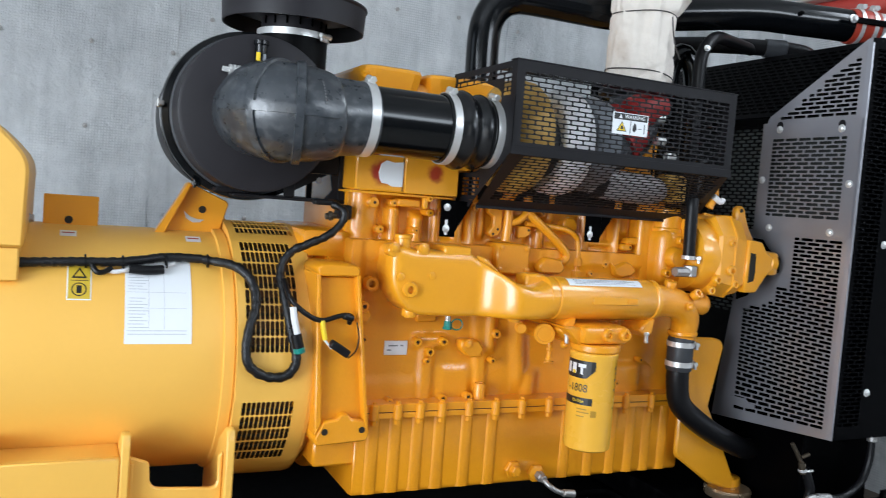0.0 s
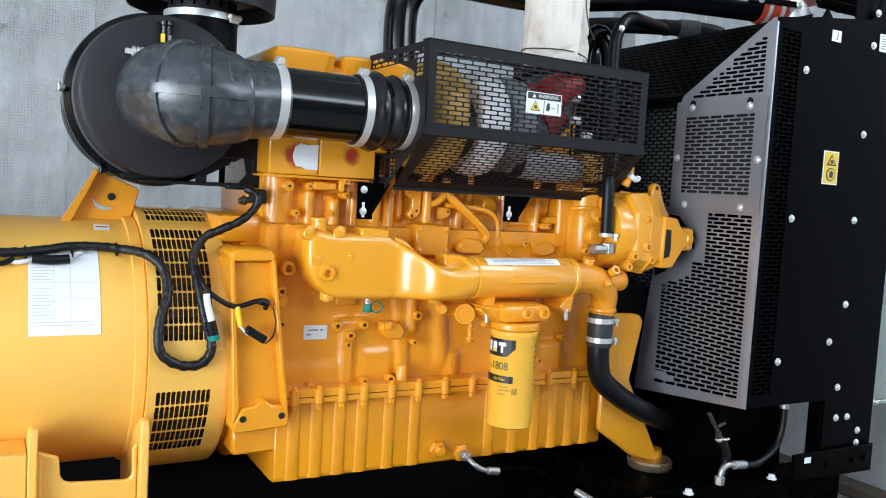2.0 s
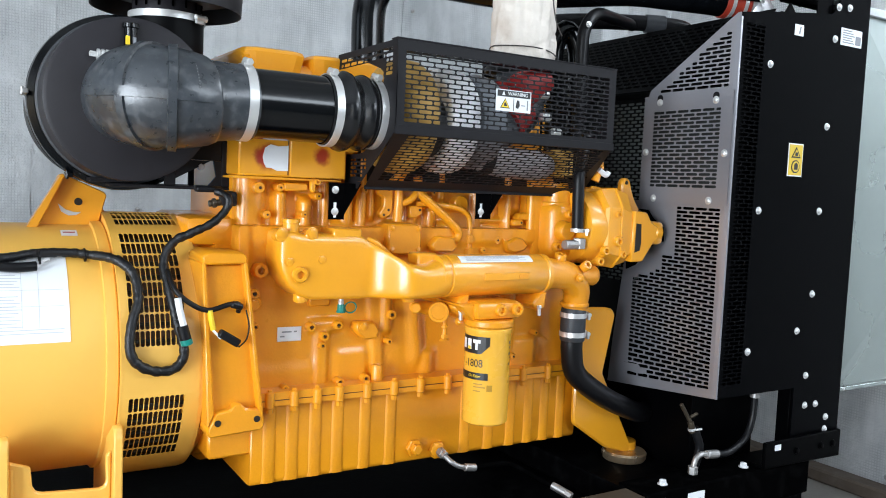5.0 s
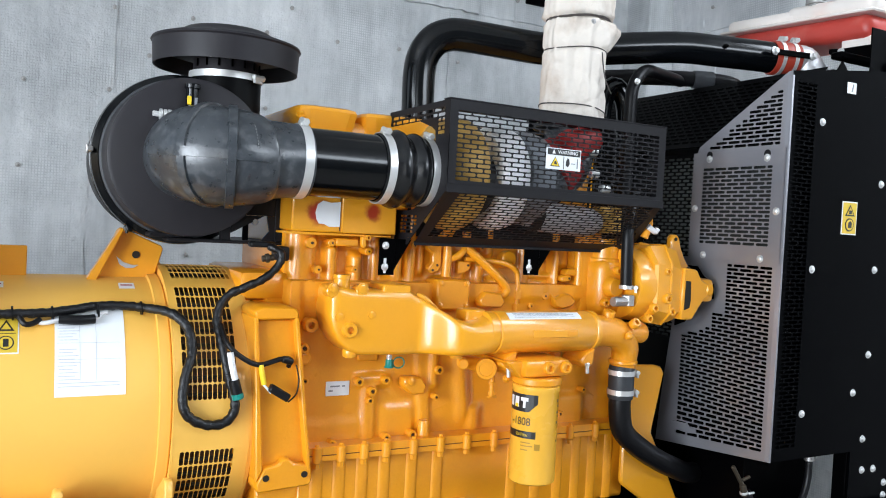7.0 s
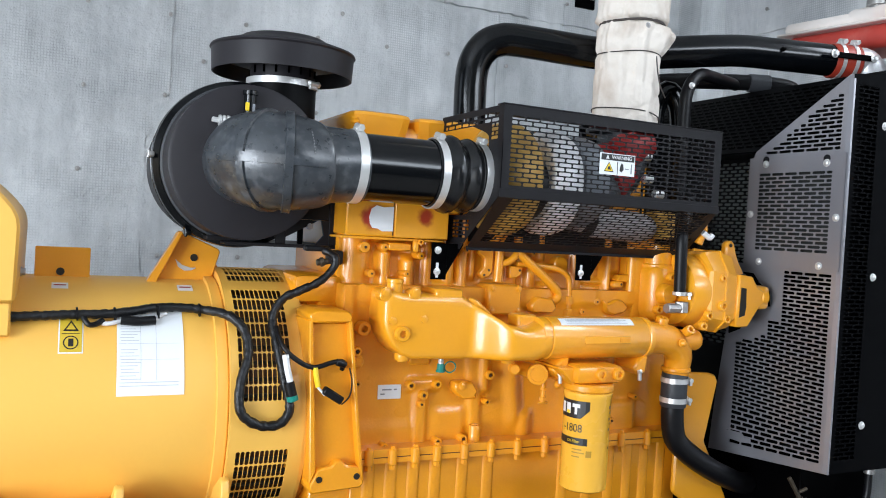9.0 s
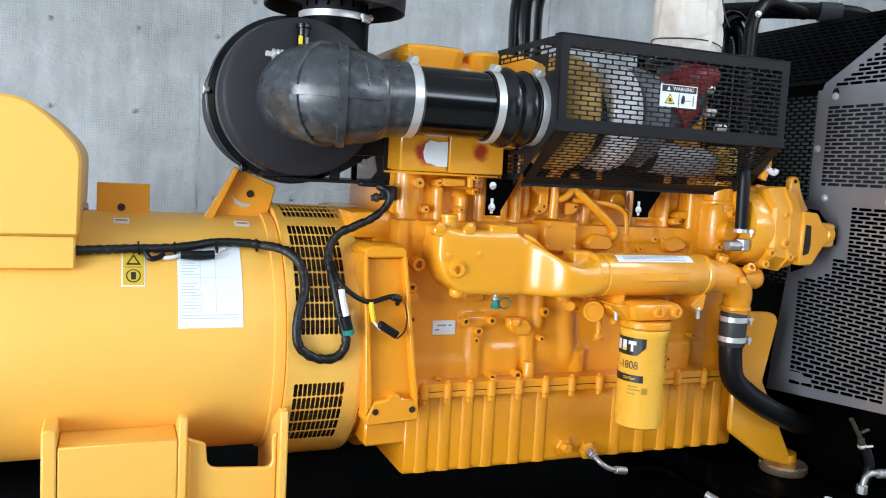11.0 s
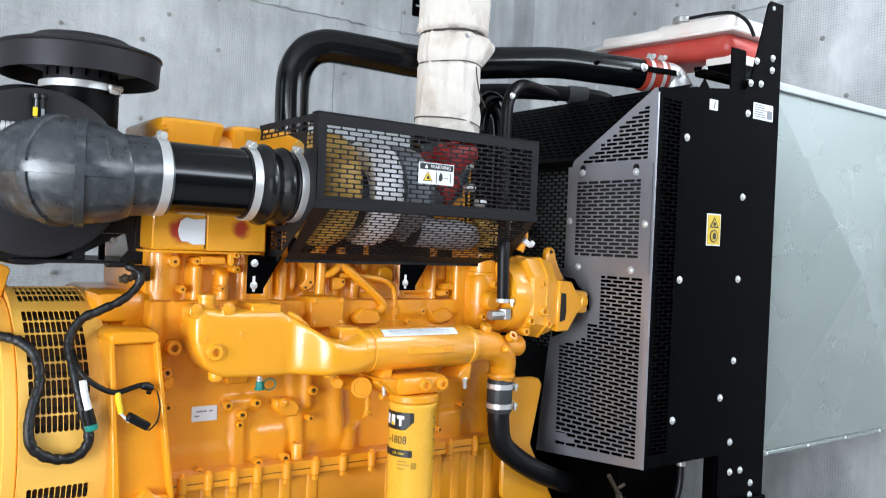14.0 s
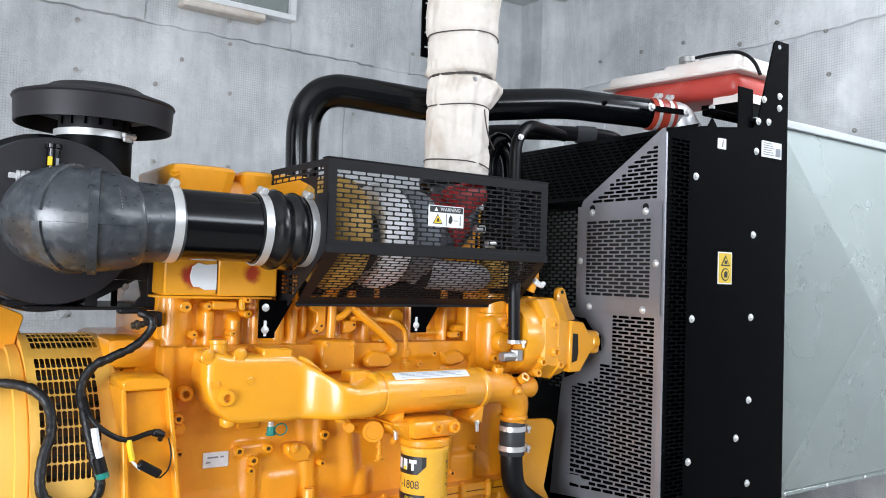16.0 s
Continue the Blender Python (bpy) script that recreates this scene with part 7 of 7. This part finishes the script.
part("vent_hose", Build().tube([(2.452, 1.83, 2.358), (2.452, 1.76, 2.356), (2.452, 1.67, 2.347), (2.450, 1.618, 2.324), (2.448, 1.584, 2.290), (2.448, 1.565, 2.25)], 0.0060, 10), RUBBER_BLACK, tk)
part("support_block", Build().box(2.44, 2.60, 1.620, 1.743, 2.155, 2.205, 0.006), TANK_WHITE, tk)
part("mount_bracket", Build().prism([(1.740, 2.166), (1.740, 2.150), (1.700, 2.132), (1.660, 2.106), (1.565, 2.120), (1.565, 2.156), (1.680, 2.160)], "yz", 2.380, 2.386, 0.001).box(2.386, 2.60, 1.575, 1.740, 2.150, 2.155, 0), BLACK, tk)
bolt(tk, (2.380, 1.695, 2.152), (-1, 0, 0), 0.008, 0.010)

# ---- discharge duct behind the radiator ----
dc = thing("air_duct", (3.3, AY, 0.9), "cross-broken sheet metal discharge duct between radiator and wall", "duct")
DZ0, DZ1, DY = 0.897, 2.094, 1.555
for x0, x1 in ((2.545, 3.53), (3.534, 4.19)):
    xm, zm = (x0 + x1) / 2, (DZ0 + DZ1) / 2
    b = Build().add([(x0, DY, DZ0), (x1, DY, DZ0), (x1, DY, DZ1), (x0, DY, DZ1), (xm - 0.06, DY - 0.10, zm)], [(0, 1, 4), (1, 2, 4), (2, 3, 4), (3, 0, 4)])
    b.box(x0, x1, DY + 0.086, DY + 0.089, DZ0 + 0.004, DZ1 - 0.004, 0)
    part("side_sheet", b, DUCT, dc, "", False)
part("top_sheet", Build().box(2.512, 4.19, DY, 2.70, DZ1 - 0.003, DZ1, 0), DUCT, dc)
part("bottom_sheet", Build().box(2.512, 4.19, DY, 2.70, DZ0, DZ0 + 0.003, 0), DUCT, dc)
part("far_sheet", Build().box(2.512, 4.19, 2.701, 2.704, DZ0, DZ1, 0), DUCT, dc)
part("top_flange", Build().box(2.505, 4.19, DY - 0.014, DY - 0.002, DZ1 - 0.004, DZ1 + 0.022, 0.002), DUCT_EDGE, dc)
part("bottom_flange", Build().box(2.505, 4.19, DY - 0.006, DY - 0.002, DZ0 - 0.014, DZ0 - 0.002, 0.001), DUCT, dc)
part("lock_seam", Build().box(3.526, 3.540, DY - 0.007, DY - 0.0005, DZ0 + 0.002, DZ1 - 0.006, 0.001), DUCT_EDGE, dc)
for x in (2.6, 2.85, 3.1, 3.35, 3.6, 3.85):
    bolt(dc, (x, DY - 0.006, DZ0 - 0.008), (0, -1, 0), 0.005, 0.004, STEEL, "dome", "rivet")

# ---- hoses on the base ----
oh = thing("oil_drain_hose", (1.25, 1.8, 0.70), "steel braided oil drain hose with elbow fitting", "hose")
part("fitting", Build().cyl((1.214, 1.812, 0.788), (1.215, 1.792, 0.785), 0.013, seg=6).cyl((1.215, 1.794, 0.786), (1.217, 1.784, 0.783), 0.0105, seg=14).tube([(1.216, 1.79, 0.784), (1.224, 1.770, 0.772), (1.244, 1.762, 0.759), (1.266, 1.762, 0.752)], 0.0066, 14).cyl((1.264, 1.762, 0.7525), (1.299, 1.762, 0.747), 0.0100, seg=14), DULL_STEEL, oh, "bright swept elbow fitting")
# Matt black puts the deck's darkness into the hose's colour.
part("hose", Build().tube([(1.297, 1.762, 0.747), (1.345, 1.752, 0.752), (1.40, 1.747, 0.748), (1.46, 1.735, 0.715), (1.50, 1.715, 0.690), (1.52, 1.69, 0.682)], 0.0072, 12), BASE_BLACK, oh)
part("end_fitting", Build().cyl((1.515, 1.70, 0.685), (1.535, 1.66, 0.672), 0.011, seg=10).cyl((1.532, 1.665, 0.674), (1.541, 1.645, 0.667), 0.011, seg=6), DULL_STEEL, oh)
dh = thing("drain_hose", (2.02, 1.55, 0.72), "clear blue-black drain hose with steel ends", "hose")
part("hose", Build().tube([(2.156, 1.55, 0.94), (2.156, 1.55, 0.90), (2.152, 1.55, 0.84), (2.125, 1.55, 0.785), (2.06, 1.55, 0.752), (1.99, 1.55, 0.753)], 0.0100, 14), RUBBER_BLACK, dh)
part("end_fitting", Build().cyl((2.156, 1.55, 0.935), (2.156, 1.55, 0.905), 0.0145, seg=14), DULL_STEEL, dh)
part("end_fitting", Build().cyl((2.005, 1.55, 0.753), (1.958, 1.55, 0.757), 0.0125, seg=14).tube([(1.962, 1.55, 0.757), (1.935, 1.55, 0.760), (1.915, 1.551, 0.748), (1.908, 1.552, 0.712)], 0.008, 12).cyl((1.908, 1.552, 0.730), (1.908, 1.552, 0.706), 0.014, seg=6), DULL_STEEL, dh)
part("branch_hose", Build().tube([(1.945, 1.58, 0.71), (1.963, 1.58, 0.765), (1.945, 1.58, 0.81), (1.935, 1.58, 0.83)], 0.0125, 12), RUBBER_BLACK, dh)
part("tee_valve", Build().cyl((1.928, 1.58, 0.818), (1.918, 1.58, 0.850), 0.0095, seg=12).cyl((1.918, 1.58, 0.848), (1.880, 1.585, 0.905), 0.0060, seg=10).cyl((1.905, 1.57, 0.868), (1.922, 1.56, 0.880), 0.005, seg=8), DULL_BRASS, dh)
part("clamp", Build().lathe([(0.0105, 0), (0.0115, 0.001), (0.0115, 0.007), (0.0105, 0.008)], (1.926, 1.58, 0.824), (-0.3, 0, 1), 16, cap=False).cyl((1.930, 1.568, 0.828), (1.950, 1.566, 0.829), 0.0035, seg=8), STEEL, dh)

# ---- wiring harness ----
wh = thing("wiring_harness", (0.4, 1.8, 1.2), "black braided wiring harness looped over the alternator", "cable harness")


def hug(x, z, r=0.291, out=0.016):
    """A point on the near side of the alternator at height z, a cable's radius proud."""
    s = max(-1, min(1, (z - AZ) / (r + out)))
    return (x, AY - (r + out) * math.sqrt(1 - s * s), z)


main = [hug(-0.7, 1.30), hug(-0.3, 1.295), hug(-0.05, 1.298), hug(0.06, 1.302), hug(0.17, 1.306), hug(0.26, 1.318), hug(0.345, 1.315), hug(0.403, 1.306, 0.321), hug(0.434, 1.274, 0.321), hug(0.438, 1.225, 0.321), hug(0.422, 1.175, 0.321), hug(0.417, 1.125, 0.321), hug(0.432, 1.092, 0.321), hug(0.468, 1.074, 0.321), hug(0.508, 1.076, 0.321), hug(0.528, 1.100, 0.321), hug(0.528, 1.13, 0.321), hug(0.515, 1.18, 0.321)]
def taped(path, radii, seed):
    """A cable with uneven tape wraps."""
    rnd = random.Random(seed)
    pts = [Vector(p) for p in path]
    fine, rad = [], []
    for i in range(len(pts) - 1):
        a, b, c, d = pts[max(i - 1, 0)], pts[i], pts[i + 1], pts[min(i + 2, len(pts) - 1)]
        steps = max(4, int((c - b).length / 0.006))
        for k in range(steps):
            t = k / steps
            fine.append(0.5 * ((2 * b) + (c - a) * t + (2 * a - 5 * b + 4 * c - d) * t * t + (3 * b - a - 3 * c + d) * t ** 3) + Vector((rnd.uniform(-1, 1), 0, rnd.uniform(-1, 1))) * 0.0005)
            rad.append((radii[i] + (radii[i + 1] - radii[i]) * t) * (1 + 0.07 * math.sin(len(fine) * 1.9) + rnd.uniform(-0.06, 0.06)))
    return Build().tube(fine + [pts[-1]], rad + [radii[-1]], 14, smooth=1)


part("loom", taped(main, [0.0098] * 7 + [0.0106] * 11, 2), SLEEVE, wh)
up = [hug(0.515, 1.18, 0.321, 0.018), hug(0.505, 1.24, 0.321, 0.018), hug(0.500, 1.30, 0.321, 0.018), (0.522, 1.87, 1.345), (0.562, 1.86, 1.368), (0.605, 1.85, 1.392), (0.634, 1.847, 1.424), (0.638, 1.85, 1.450), (0.618, 1.875, 1.463)]
part("loom", taped(up, [0.0100] * 5 + [0.0092] * 4, 6), SLEEVE, wh)
part("plug_flange", Build().box(0.572, 0.632, 1.872, 1.90, 1.460, 1.474, 0.004), RUBBER_BLACK, wh)
part("plug", Build().cyl((0.598, 1.866, 1.434), (0.626, 1.864, 1.438), 0.0075, seg=12).cyl((0.606, 1.865, 1.435), (0.616, 1.865, 1.437), 0.0110, seg=8), DULL_BRASS, wh, "dull brass plug")
part("thin_lead", Build().tube([hug(0.503, 1.285, 0.321, 0.03), (0.508, 1.79, 1.25), (0.535, 1.775, 1.222), (0.575, 1.772, 1.203), (0.62, 1.77, 1.214), (0.645, 1.772, 1.214), (0.648, 1.785, 1.195)], 0.0058, 10), RUBBER_BLACK, wh)
part("lead_tip", Build().cyl((0.628, 1.77, 1.215), (0.652, 1.772, 1.207), 0.008, seg=12), RUBBER_BLACK, wh)
part("yellow_wrap", Build().tube([(0.580, 1.77, 1.203), (0.582, 1.768, 1.185), (0.588, 1.768, 1.160)], 0.0062, 8), SIGN_YELLOW, wh, "yellow tape flag")
part("wire", Build().tube([(0.586, 1.768, 1.16), (0.597, 1.766, 1.148), (0.604, 1.765, 1.14)], 0.003, 6), WIRE_WHITE, wh)
part("connector", Build().box(-0.026, 0.026, -0.010, 0.010, -0.0095, 0.0095, 0.003), RUBBER_BLACK, wh, "black plug").matrix_basis = Matrix.Translation((0.622, 1.764, 1.140)) @ Matrix.Rotation(radians(32), 4, "Y")
part("wire", Build().tube([(0.644, 1.764, 1.118), (0.662, 1.765, 1.135), (0.668, 1.768, 1.165), (0.662, 1.772, 1.20)], 0.0018, 6), RUBBER_BLACK, wh)
part("white_tape", Build().tube([(0.512, 1.776, 1.232), (0.516, 1.772, 1.205), (0.524, 1.77, 1.172)], 0.0075, 8), WIRE_WHITE, wh, "white tape end")
part("connector", Build().cyl((0.521, 1.772, 1.172), (0.531, 1.770, 1.135), 0.0125, seg=12), RUBBER_BLACK, wh, "black plug")
part("connector_ring", Build().cyl((0.529, 1.769, 1.142), (0.532, 1.769, 1.130), 0.0132, seg=14), GREEN, wh, "teal lock ring")
part("taped_joint", Build().tube([hug(0.178, 1.292, out=0.012), hug(0.215, 1.290, out=0.014), hug(0.248, 1.292, out=0.012)], 0.0105, 10), RUBBER_BLACK, wh)
part("wire", Build().tube([hug(0.13, 1.288, out=0.008), hug(0.15, 1.284, out=0.008), hug(0.178, 1.29, out=0.008)], 0.005, 8), WIRE_WHITE, wh)
part("wire", Build().tube([hug(0.248, 1.29, out=0.008), hug(0.262, 1.300, out=0.006), hug(0.275, 1.304, out=0.006)], 0.004, 8), WIRE_WHITE, wh)
part("drooping_lead", Build().tube([hug(0.10, 1.302, out=0.016), hug(0.112, 1.284, out=0.014), hug(0.128, 1.284, out=0.012), hug(0.142, 1.292, out=0.012)], 0.006, 8), RUBBER_BLACK, wh)
for x in (0.09, 0.165, 0.255, 0.345):
    part("cable_tie", Build().lathe([(0.0138, -0.002), (0.0152, -0.002), (0.0152, 0.002), (0.0138, 0.002)], hug(x, 1.304 + 0.05 * max(0, x - 0.16)), (1, 0, 0.08), 16, cap=False), RUBBER_BLACK, wh)

# ---- foil mats on the walls ----
# the pins stand on a rough grid, with a few of their own along the upper seams
north_pins = [(-0.28 + 0.414 * i + 0.012 * math.sin(5 * i + j), 1.30 + 0.432 * j + 0.010 * math.sin(3 * i)) for i in range(-2, 6) for j in range(4)]
north_pins += [(1.768, 3.024), (1.784, 2.894), (0.95, 2.866), (2.574, 3.03), (3.039, 3.062), (1.506, 2.753), (0.734, 2.366), (2.20, 2.62), (2.62, 2.60)]
east_pins = [(3.956, 3.078), (3.59, 3.07), (3.255, 3.055), (2.853, 2.958), (2.618, 3.027), (2.348, 2.924), (2.328, 2.689), (2.187, 2.374), (3.30, 2.62), (2.255, 0.115)]
foil_sheets(bpy.data.objects["wall_north"], "x", (-1.6, XE), ROWS_Z, 3, north_pins, (-0.62, 0.0, 0.59, 1.266, 2.175, 2.725, 3.048))
foil_sheets(bpy.data.objects["wall_east"], "y", (-0.4, YB), ROWS_Z, 8, east_pins)
